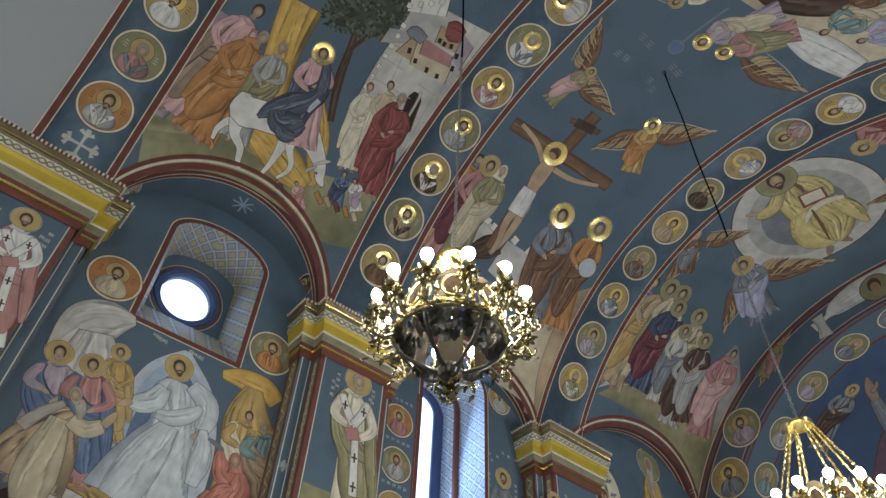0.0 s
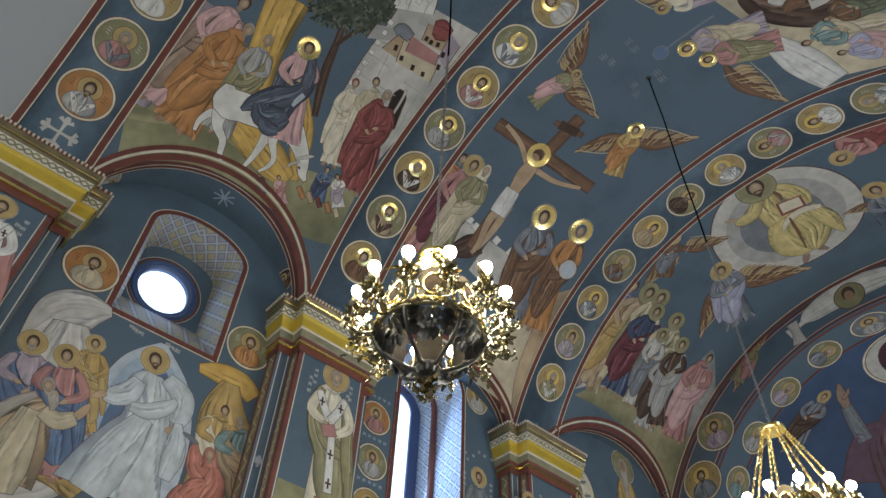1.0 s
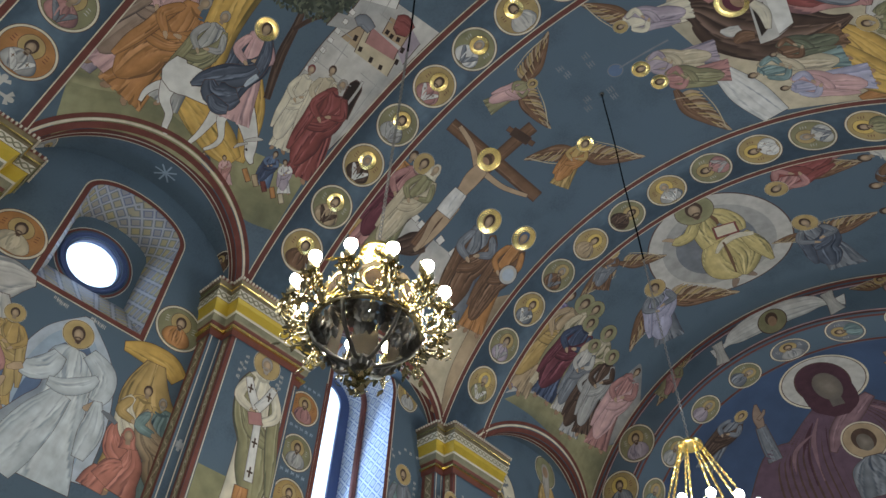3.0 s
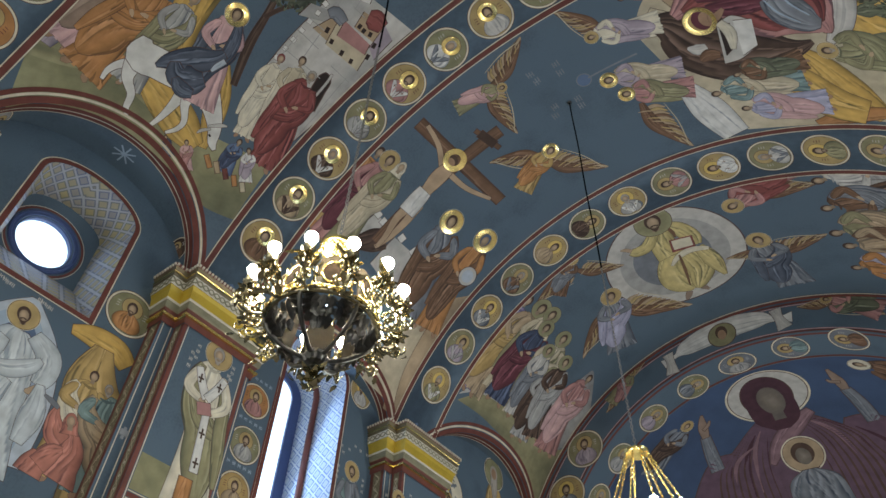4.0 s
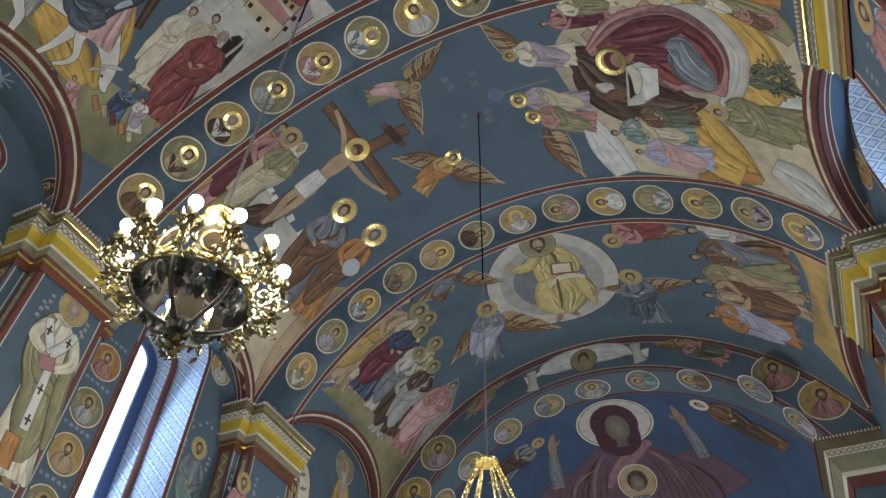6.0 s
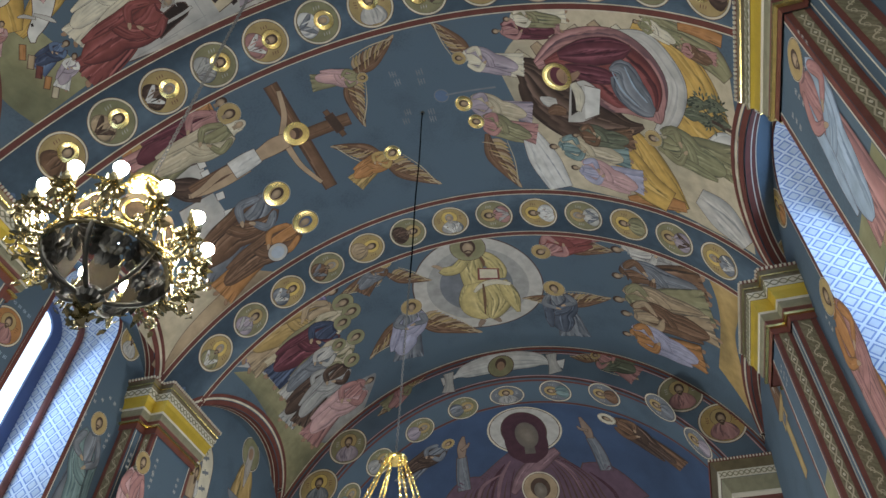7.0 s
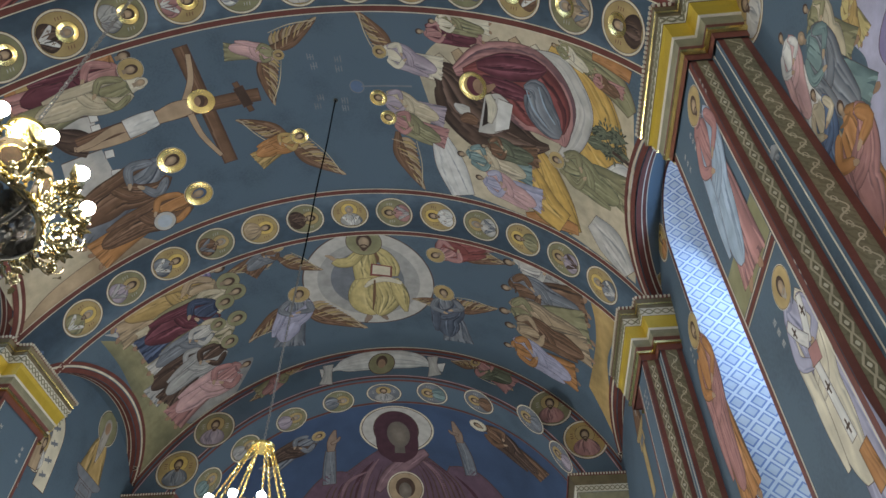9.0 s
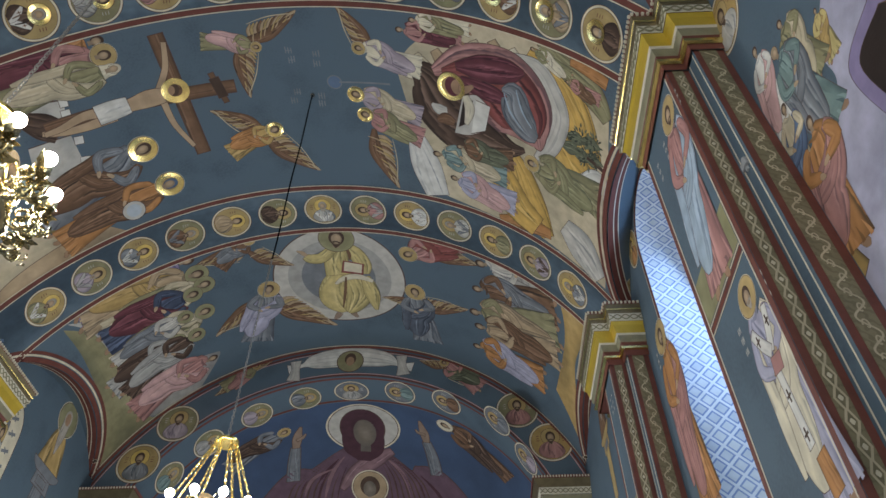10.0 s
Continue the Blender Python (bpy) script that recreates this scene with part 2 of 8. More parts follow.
def arch_z(y, side):
    for mid, half, rise in bays(side):
        if abs(y - mid) < half:
            return ZS + rise * math.sqrt(1 - ((y - mid) / half) ** 2)
    return ZS


def vault_at(s, y, lift=0.0):
    """A place on the vault: s metres of arc from the crown (to the south positive), y along the nave."""
    a = s / R
    return Vector(((R - lift) * math.sin(a), y, ZV + (R - lift) * math.cos(a)))


def vault_low(y, side):
    return R * math.acos((arch_z(y, side) - ZV) / R)


def spaced(y0, y1):
    """Rows along the nave, close together at the springing of the side arches."""
    ys = {y0, y1}
    for mid, half, rise in BAYS:
        for k in range(49):
            y = mid - half * math.cos(math.pi * k / 48)
            if y0 < y < y1:
                ys.add(round(y, 4))
    y = y0
    while y < y1:
        ys.add(round(y, 4))
        y += 0.25
    return sorted(ys)


rows = spaced(-0.78, YE)
verts, faces = sheet(lambda y, k: vault_at(k * vault_low(y, k), y), rows, lin(-1, 1, 61))
ceiling = tagged(mesh_object("ceiling", verts, faces, BLUE, smooth=True), "blue frescoed plaster barrel vault with arched side bays", "ceiling", kind="structure")
verts, faces = sheet(lambda y, k: vault_at(k * R * 1.23, y, 0.0), lin(-9, -0.78, 9), lin(-1, 1, 41))
tagged(mesh_object("ceiling_west", verts, faces, WHITE, smooth=True), "plain white plaster barrel vault", "ceiling", kind="structure")

for side in (-1, 1):
    tag = "north" if side < 0 else "south"
    for i, (mid, half, rise) in enumerate(bays(side)):
        def soffit(a, k):
            y, z = mid - half * math.cos(a), ZS + rise * math.sin(a)
            x = math.sqrt(R * R - (z - ZV) ** 2)
            return (side * (x + ((X3 if i == 2 else XW) + 0.02 - x) * k), y, z + RISES.get((side, i), 0.0) * (XW + 0.02 - x) / 0.45 * k)
        verts, faces = sheet(soffit, lin(0, math.pi, 49), lin(0, 1, 7))
        tagged(mesh_object("arch_soffit_%s_%d" % (tag, i + 1), verts, faces, BLUE, smooth=True), "blue frescoed soffit of a side arch", "arch", kind="structure")


def wall_with_hole(name, side, y0, y1, z0, z1, hole, mat, label, thick=1.1, at=XW):
    """A side wall with one opening; hole: (y middle, half width, sill, springing, rise) or None."""
    x0 = side * at
    verts, faces = [], []

    def quad(*pts):
        verts.extend(pts)
        faces.append(tuple(range(len(verts) - len(pts), len(verts))))
    if not hole:
        for x in (x0, x0 + side * thick):
            quad((x, y0, z0), (x, y1, z0), (x, y1, z1), (x, y0, z1))
    else:
        ym, hw, sill, spring, rise = hole
        for x in (x0, x0 + side * thick):
            quad((x, y0, z0), (x, ym - hw, z0), (x, ym - hw, z1), (x, y0, z1))
            quad((x, ym + hw, z0), (x, y1, z0), (x, y1, z1), (x, ym + hw, z1))
            quad((x, ym - hw, z0), (x, ym + hw, z0), (x, ym + hw, sill), (x, ym - hw, sill))
            n = 20
            for k in range(n):
                a, b = math.pi * k / n, math.pi * (k + 1) / n
                ya, yb = ym - hw * math.cos(a), ym - hw * math.cos(b)
                quad((x, ya, spring + rise * math.sin(a)), (x, yb, spring + rise * math.sin(b)), (x, yb, z1), (x, ya, z1))
    return tagged(mesh_object(name, verts, faces, mat), label, "wall", kind="structure")


NICHE = (1.42, 0.55, 6.14, 7.42, 0.30)
NICHE_BACK = (1.42, 0.44, 6.69, 7.40, 0.22)
TALL = (4.92, 0.52, 2.6, 7.38, 0.45)
for side in (-1, 1):
    tag = "north" if side < 0 else "south"
    wall_with_hole("wall_%s_1" % tag, side, -1.0, 3.16, 0, 8.7, NICHE if side < 0 else None, BLUE, "blue frescoed side wall under an arch")
    wall_with_hole("wall_%s_2" % tag, side, 3.16, 6.7, 0, 8.7, TALL, BLUE, "blue frescoed side wall with a tall arched window")
    wall_with_hole("wall_%s_3" % tag, side, 6.7, YE, 0, 8.7, None, BLUE, "blue frescoed side wall near the apse", at=X3)
    wall_with_hole("wall_%s_west" % tag, side, -9, -1.0, 0, 7.2, None, WHITE, "plain white plaster side wall")


def opening_lining(side, hole, x0, x1, mat, name, back=None):
    """The reveal of an arched opening, as one strip round sill, jambs and head; back: the narrower outline at its rear."""
    def path(h):
        ym, hw, sill, spring, rise = h
        return [(ym - hw, sill)] + [(ym - hw * math.cos(a), spring + rise * math.sin(a)) for a in lin(0, math.pi, 25)] + [(ym + hw, sill), (ym - hw, sill)]
    pa, pb = path(hole), path(back or hole)
    verts, faces = sheet(lambda i, k: (side * (x1 if k else x0), *(pb if k else pa)[i]), range(len(pa)), (0, 1))
    return tagged(mesh_object(name, verts, faces, mat), "pale patterned window reveal", "reveal", kind="structure")


opening_lining(-1, NICHE, XW, 4.5, LATTICE_WARM_SHADED, "reveal_niche", NICHE_BACK)
for side in (-1, 1):
    tag = "north" if side < 0 else "south"
    ym, hw, sill, spring, rise = TALL
    inner = (ym, hw - 0.07, sill, spring, rise - 0.06)
    opening_lining(side, TALL, XW, XW + 0.54, LATTICE, "reveal_" + tag)
    opening_lining(side, inner, XW + 0.54, XW + 0.86, LATTICE, "reveal_inner_" + tag)
    bm = bmesh.new()
    arch = [(side * (XW + 0.545), ym - hw + 0.03, sill)] + [(side * (XW + 0.545), ym - (hw - 0.03) * math.cos(a), spring + (rise - 0.03) * math.sin(a)) for a in lin(0, math.pi, 25)] + [(side * (XW + 0.545), ym + hw - 0.03, sill)]
    tube(bm, arch, 0.045, 10)
    tagged(part("reveal_roll_" + tag, bm, RED, smooth=True), "red painted round moulding in the window reveal", "moulding", kind="structure")

verts, faces = sheet(lambda x, y: (x, y, 0), (-5, 5), (-9, 16))
tagged(mesh_object("floor", verts, faces, FLOOR), "worn stone floor", "floor", kind="structure")
bm = bmesh.new()
box(bm, (-5, -9.3, 0), (5, -9, 10))
tagged(part("wall_west", bm, WHITE), "plain white plaster end wall", "wall", kind="structure")

# wall of the apse arch, soffit and half dome
verts, faces = sheet(lambda a, k: ((RA + (R + 0.03 - RA) * k) * math.sin(a), YE, ZV + (RA + (R + 0.03 - RA) * k) * math.cos(a)), lin(-1.75, 1.75, 61), lin(0, 1, 5))
tagged(mesh_object("wall_apse", verts, faces, BLUE), "blue frescoed wall round the apse arch", "wall", kind="structure")
DEPTH = 0.75
verts, faces = sheet(lambda a, y: (RA * math.sin(a), y, ZV + RA * math.cos(a)), lin(-1.75, 1.75, 61), lin(YE, YE + DEPTH, 4))
tagged(mesh_object("arch_apse", verts, faces, BLUE, smooth=True), "blue frescoed soffit of the apse arch", "arch", kind="structure")
RD = RA


def dome_at(a, e, lift=0.0):
    """The half dome: a from -90 to 90 degrees across, e from 0 at the rim's crown line back to the rear."""
    r = RD - lift
    return Vector((r * math.sin(a), YE + DEPTH + r * math.cos(a) * math.sin(e), ZV + r * math.cos(a) * math.cos(e)))


verts, faces = sheet(dome_at, lin(-math.pi / 2, math.pi / 2, 161), lin(0, math.pi / 2, 97))
tagged(mesh_object("ceiling_apse", verts, faces, DEEP, smooth=True), "deep blue frescoed half dome of the apse", "ceiling", kind="structure")
verts, faces = sheet(lambda a, z: (RD * math.sin(a), YE + DEPTH + RD * math.cos(a), z), lin(-math.pi / 2, math.pi / 2, 31), (0, ZV))
tagged(mesh_object("wall_apse_rear", verts, faces, BLUE), "blue frescoed apse wall", "wall", kind="structure")


# ---- pilasters ----
def outline(o, yc, side, wall=XW, xf=XF, xb=XB, hf=HALF, hb=HALF_B):
    """The pilaster's plan, widened by o."""
    return [(side * wall, yc - hb - o), (side * (xb - o), yc - hb - o), (side * (xb - o), yc - hf - o), (side * (xf - o), yc - hf - o),
            (side * (xf - o), yc + hf + o), (side * (xb - o), yc + hf + o), (side * (xb - o), yc + hb + o), (side * wall, yc + hb + o)]


SHAFTS = {(1, 6.70): (6.50, 0.24, 0.40)}  # middle and half widths of a shaft that is slimmer than its capital


def band(name, yc, side, profile, mat, parent, label="", hf=HALF, hb=HALF_B):
    """One moulding of a capital: profile is a list of (height, overhang)."""
    plans = [outline(o, yc, side, hf=hf, hb=hb) for z, o in profile]
    verts, faces = sheet(lambda i, k: (*plans[i][k], profile[i][0]), range(len(profile)), range(8))
    return mesh_object(name, verts, faces, mat, parent, label)


def pilaster(yc, side):
    top = thing("pilaster", "frescoed pilaster with a stepped gilded capital", "pilaster", "pilasters of the nave")
    ys, hf, hb = SHAFTS.get((side, yc), (yc, HALF, HALF_B))
    band("shaft", ys, side, [(0, 0), (6.50, 0)], BLUE, top, "", hf, hb)
    if ys != yc:
        bm = bmesh.new()
        box(bm, (min(side * XF, side * XW), yc - HALF, 6.402), (max(side * XF, side * XW), yc + HALF, 6.45))
        part("capital_underside", bm, RED, top)
    band("red_frieze", yc, side, [(6.40, 0.02), (6.54, 0.03), (6.56, 0.05)], RED, top, "oxide red band")
    band("gold_rod", yc, side, [(6.47, 0.03), (6.475, 0.055), (6.50, 0.06), (6.515, 0.03)], GOLD, top, "shining gold rod")
    band("fillet", yc, side, [(6.56, 0.05), (6.575, 0.062), (6.64, 0.07)], OLIVE, top)
    band("cream_line", yc, side, [(6.64, 0.07), (6.645, 0.082), (6.66, 0.084)], CREAM, top)
    band("ochre_cove", yc, side, [(6.66, 0.08), (6.70, 0.088), (6.76, 0.10), (6.80, 0.12)], YELLOW, top, "ochre gold cove")
    band("braid_band", yc, side, [(6.80, 0.125), (6.90, 0.135)], CREAM, top, "cream band with a braid")
    band("bronze_cove", yc, side, [(6.90, 0.13), (6.93, 0.145), (6.97, 0.135), (7.01, 0.165)], BRONZE, top)
    band("gold_line", yc, side, [(6.945, 0.148), (6.955, 0.158), (6.965, 0.15)], GOLD, top)
    beads = bmesh.new()
    plan = outline(0.176, yc, side)
    for (xa, ya), (xb, yb) in zip(plan, plan[1:]):
        n = max(1, int(math.hypot(xb - xa, yb - ya) / 0.042))
        for i in range(n):
            x, y = xa + (xb - xa) * (i + 0.5) / n, ya + (yb - ya) * (i + 0.5) / n
            box(beads, (x - 0.010, y - 0.010, 7.017), (x + 0.010, y + 0.010, 7.043))
    tagged(part("bead_row", beads, CREAM, top, "row of small cream beads"), kind="stuff")
    braid = bmesh.new()
    plan = outline(0.134, yc, side)
    for (xa, ya), (xb, yb) in zip(plan, plan[1:]):
        n = max(1, int(math.hypot(xb - xa, yb - ya) / 0.075))
        d = Vector((xb - xa, yb - ya, 0)) / n
        for i in range(n):
            c = Vector((xa, ya, 6.85)) + d * (i + 0.5)
            for s in (-1, 1):
                tube(braid, [c + d * t + Vector((0, 0, s * 0.032 * math.sin(math.pi * t))) for t in lin(-0.5, 0.5, 7)], 0.008, 4)
    tagged(part("braid", braid, OLIVE, top, "olive interlaced braid"), kind="stuff")
    band("abacus", yc, side, [(7.01, 0.165), (7.05, 0.172), (7.052, -0.2)], RED, top)
    return top


for side in (-1, 1):
    for yc in PIERS:
        pilaster(yc, side)


# cornices at the foot of the apse arch
def apse_cornice(side):
    top = thing("apse_cornice", "stepped gilded cornice at the foot of the apse arch", "cornice", "cornices of the apse")
    for name, prof, mat in (("red_frieze", [(6.40, 0.02), (6.56, 0.05)], RED), ("fillet", [(6.56, 0.05), (6.60, 0.08), (6.62, 0.08)], CREAM),
                            ("ochre_cove", [(6.62, 0.08), (6.70, 0.12), (6.80, 0.17)], OLIVE), ("braid_band", [(6.80, 0.18), (6.90, 0.20)], CREAM),
                            ("bronze_cove", [(6.90, 0.20), (6.94, 0.23), (7.01, 0.27)], BRONZE), ("abacus", [(7.01, 0.28), (7.05, 0.29), (7.052, -0.1)], RED)):
        plans = [[(side * 4.2, YE - o), (side * (3.26 - o), YE - o), (side * (3.26 - o), YE + DEPTH + 0.5)] for z, o in prof]
        verts, faces = sheet(lambda i, k: (*plans[i][k], prof[i][0]), range(len(prof)), range(3))
        mesh_object(name, verts, faces, mat, top)
    bm = bmesh.new()
    for i in range(22):
        x = side * (2.98 + 0.043 * i)
        box(bm, (x - 0.010, YE - 0.298, 7.017), (x + 0.010, YE - 0.27, 7.043))
    tagged(part("bead_row", bm, CREAM, top), kind="stuff")
    bm = bmesh.new()
    for i in range(14):
        for s in (-1, 1):
            tube(bm, [(side * (3.07 + 0.075 * (i + 0.5 + t)), YE - 0.195, 6.85 + s * 0.032 * math.sin(math.pi * t)) for t in lin(-0.5, 0.5, 7)], 0.008, 4)
    tagged(part("braid", bm, OLIVE, top), kind="stuff")
    bm = bmesh.new()
    box(bm, (side * 3.26, YE - 0.001, 0), (side * 4.2, YE + DEPTH + 0.5, 6.5))
    part("pier", bm, BLUE, top)


apse_cornice(-1)
apse_cornice(1)


# ---- windows ----
def tall_window(side, number):
    ym, hw, sill, spring, rise = TALL
    x = side * (XW + 0.80)
    w = thing("window_%d" % number, "tall narrow arched window in a dark frame with bright daylight", "window", kind="structure")

    def ring(h0, h1, x0, x1):
        path0 = [(ym - h0, sill)] + [(ym - h0 * math.cos(a), spring + rise * h0 / hw * math.sin(a)) for a in lin(0, math.pi, 21)] + [(ym + h0, sill)]
        path1 = [(ym - h1, sill)] + [(ym - h1 * math.cos(a), spring + rise * h1 / hw * math.sin(a)) for a in lin(0, math.pi, 21)] + [(ym + h1, sill)]
        rings = [[(x0, *p) for p in path0], [(x0, *p) for p in path1], [(x1, *p) for p in path1], [(x1, *p) for p in path0], [(x0, *p) for p in path0]]
        return sheet(lambda i, k: rings[i][k], range(5), range(len(path0)))
    v, f = ring(hw - 0.06, hw - 0.23, x, x + side * 0.06)
    mesh_object("window_frame", v, f, FRAME, w)
    v = [(x + side * 0.03, ym - hw + 0.23, sill), (x + side * 0.03, ym + hw - 0.23, sill)] + [(x + side * 0.03, ym + (hw - 0.23) * math.cos(a), spring + rise * 0.56 * math.sin(a)) for a in lin(0, math.pi, 21)]
    mesh_object("pane", v, [tuple(range(len(v)))], SKYGLOW, w, "overexposed daylight pane")
    return w


tall_window(-1, 1)
tall_window(1, 2)


def oculus():
    x, ym, zm, r = -4.5, 1.365, 7.03, 0.305
    w = thing("window_3", "round window with a dark blue moulded ring and bright daylight", "window", kind="structure")
    v, f = sheet(lambda q, k: (x, ym + rim_r(q) * math.cos(k), zm + rim_r(q) * math.sin(k)), (0, 1), lin(0, 2 * math.pi, 41))
    mesh_object("backing", v, f, BLUE, w)
    prof = [(r + 0.075, 0.003), (r + 0.068, 0.022), (r + 0.045, 0.026), (r + 0.035, 0.012), (r + 0.012, 0.016), (r, -0.02), (r - 0.012, -0.03), (r - 0.012, -0.10)]
    v, f = sheet(lambda i, k: (x + prof[i][1], ym + prof[i][0] * math.cos(k), zm + prof[i][0] * math.sin(k)), range(len(prof)), lin(0, 2 * math.pi, 41))
    mesh_object("window_frame", v, f, FRAME, w)
    for rr, wide, mat, name in ((r + 0.105, 0.012, RED, "red_ring"), (r + 0.125, 0.004, CREAM, "white_ring")):
        v, f = sheet(lambda q, k: (x + 0.004, ym + (rr + q * wide) * math.cos(k), zm + (rr + q * wide) * math.sin(k)), (-1, 1), lin(0, 2 * math.pi, 41))
        mesh_object(name, v, f, mat, w)
    v = [(x - 0.08, ym + r * math.cos(a), zm + r * math.sin(a)) for a in lin(0, 2 * math.pi, 33)[:-1]]
    mesh_object("pane", v, [tuple(range(32))], SKYGLOW, w, "overexposed daylight pane")


def rim_r(q):
    return 0.30 if q == 0 else 1.1


oculus()


# ---- fresco painting: flat strokes of paint laid on a surface ----
TONES = {
    "navy": (0.045, 0.065, 0.12), "blue": (0.10, 0.16, 0.28), "frost": (0.47, 0.53, 0.56), "dusk": (0.185, 0.155, 0.125), "coral": (0.47, 0.17, 0.12), "pale": (0.40, 0.47, 0.55), "sky": (0.30, 0.40, 0.52),
    "red": (0.24, 0.06, 0.055), "rose": (0.40, 0.19, 0.18), "pink": (0.55, 0.33, 0.33), "maroon": (0.12, 0.03, 0.045),
    "orange": (0.44, 0.195, 0.05), "ochre": (0.44, 0.29, 0.085), "yellow": (0.52, 0.42, 0.15), "gold": (0.42, 0.30, 0.11),
    "olive": (0.25, 0.235, 0.12), "green": (0.11, 0.125, 0.08), "teal": (0.16, 0.25, 0.25), "moss": (0.24, 0.235, 0.12),
    "brown": (0.16, 0.085, 0.045), "umber": (0.07, 0.042, 0.03), "tan": (0.40, 0.29, 0.17), "sand": (0.50, 0.43, 0.29),
    "cream": (0.62, 0.57, 0.43), "white": (0.62, 0.62, 0.59), "grey": (0.34, 0.34, 0.33), "lilac": (0.36, 0.30, 0.36), "violet": (0.24, 0.20, 0.38),
    "stone": (0.47, 0.46, 0.43), "skin": (0.33, 0.20, 0.12), "dark": (0.03, 0.02, 0.018), "line": (0.10, 0.055, 0.045),
    "oxide": (0.15, 0.043, 0.033), "hair": (0.085, 0.05, 0.035), "beard": (0.36, 0.33, 0.29), "lavender": (0.36, 0.36, 0.50), "slate": (0.17, 0.19, 0.22), "flesh": (0.44, 0.31, 0.19), "amber": (0.58, 0.35, 0.055), "steel": (0.075, 0.095, 0.135), "plum": (0.130, 0.074, 0.112), "plum_dark": (0.075, 0.03, 0.045), "plum_pale": (0.23, 0.13, 0.155), "shade": (0.27, 0.19, 0.14)}
TONES = {k: tuple(c * 0.86 + 0.14 * (0.3 * v[0] + 0.6 * v[1] + 0.1 * v[2]) for c in v) for k, v in TONES.items()}
rng = random.Random(7)


def plane_at(axis, at, sign):
    """A flat surface: axis 'x' takes (y, z), axis 'y' takes (x, z); sign is the way out of it."""
    if axis == "x":
        return lambda a, b, lift: Vector((at + sign * lift, a, b))
    return lambda a, b, lift: Vector((a, at + sign * lift, b))


SURF = {
    "V": vault_at,
    "WL": plane_at("x", -XW, 1), "WR": plane_at("x", XW, -1), "W3L": plane_at("x", -X3, 1), "W3R": plane_at("x", X3, -1),
    "PL": plane_at("x", -XF, 1), "PR": plane_at("x", XF, -1),
    "AW": plane_at("y", YE, -1),
    "AS": lambda s, y, lift: Vector(((RA - lift) * math.sin(s / RA), y, ZV + (RA - lift) * math.cos(s / RA))),
    "D": lambda s, e, lift: dome_at(s / RD, e / RD, lift + 0.004)}


def smooth_path(pts, step):
    """Catmull-Rom through points of any length, in steps of about that many metres along the first two numbers."""
    pts = [tuple(p) for p in pts]
    if len(pts) < 3:
        n = max(2, int(math.dist(pts[0][:2], pts[-1][:2]) / step) + 1)
        return [tuple(a + (b - a) * i / (n - 1) for a, b in zip(pts[0], pts[-1])) for i in range(n)]
    full = [pts[0]] + pts + [pts[-1]]
    out = []
    for i in range(1, len(full) - 2):
        a, b, c, d = full[i - 1:i + 3]
        n = max(2, int(math.dist(b[:2], c[:2]) / step) + 1)
        for k in range(n):
            t = k / n
            out.append(tuple(0.5 * (2 * q + (r - p) * t + (2 * p - 5 * q + 4 * r - s) * t * t + (3 * q - p - 3 * r + s) * t ** 3) for p, q, r, s in zip(a, b, c, d)))
    out.append(pts[-1])
    return out


def lighter(c, f):
    """A shade of a paint: below 1 deeper, above 1 mixed towards a pale tint."""
    if f <= 1:
        keep = 0.30 if sum(c) > 1.15 else 0.0
        f = f + (1 - f) * keep
        return tuple(q * (f + (1 - f) * d) for q, d in zip(c, (-0.10, -0.02, 0.12)))
    g = min(0.8, (f - 1) * 0.9)
    top = 0.30 + 0.9 * max(c)
    return tuple(q + (min(0.74, top * (0.88 * q / max(c) + 0.12)) - q) * g for q in c)


LAID = {}     # how high the coats of paint stand on each surface, in cells of 7 cm
EDGE = 0.014  # height of the border lines


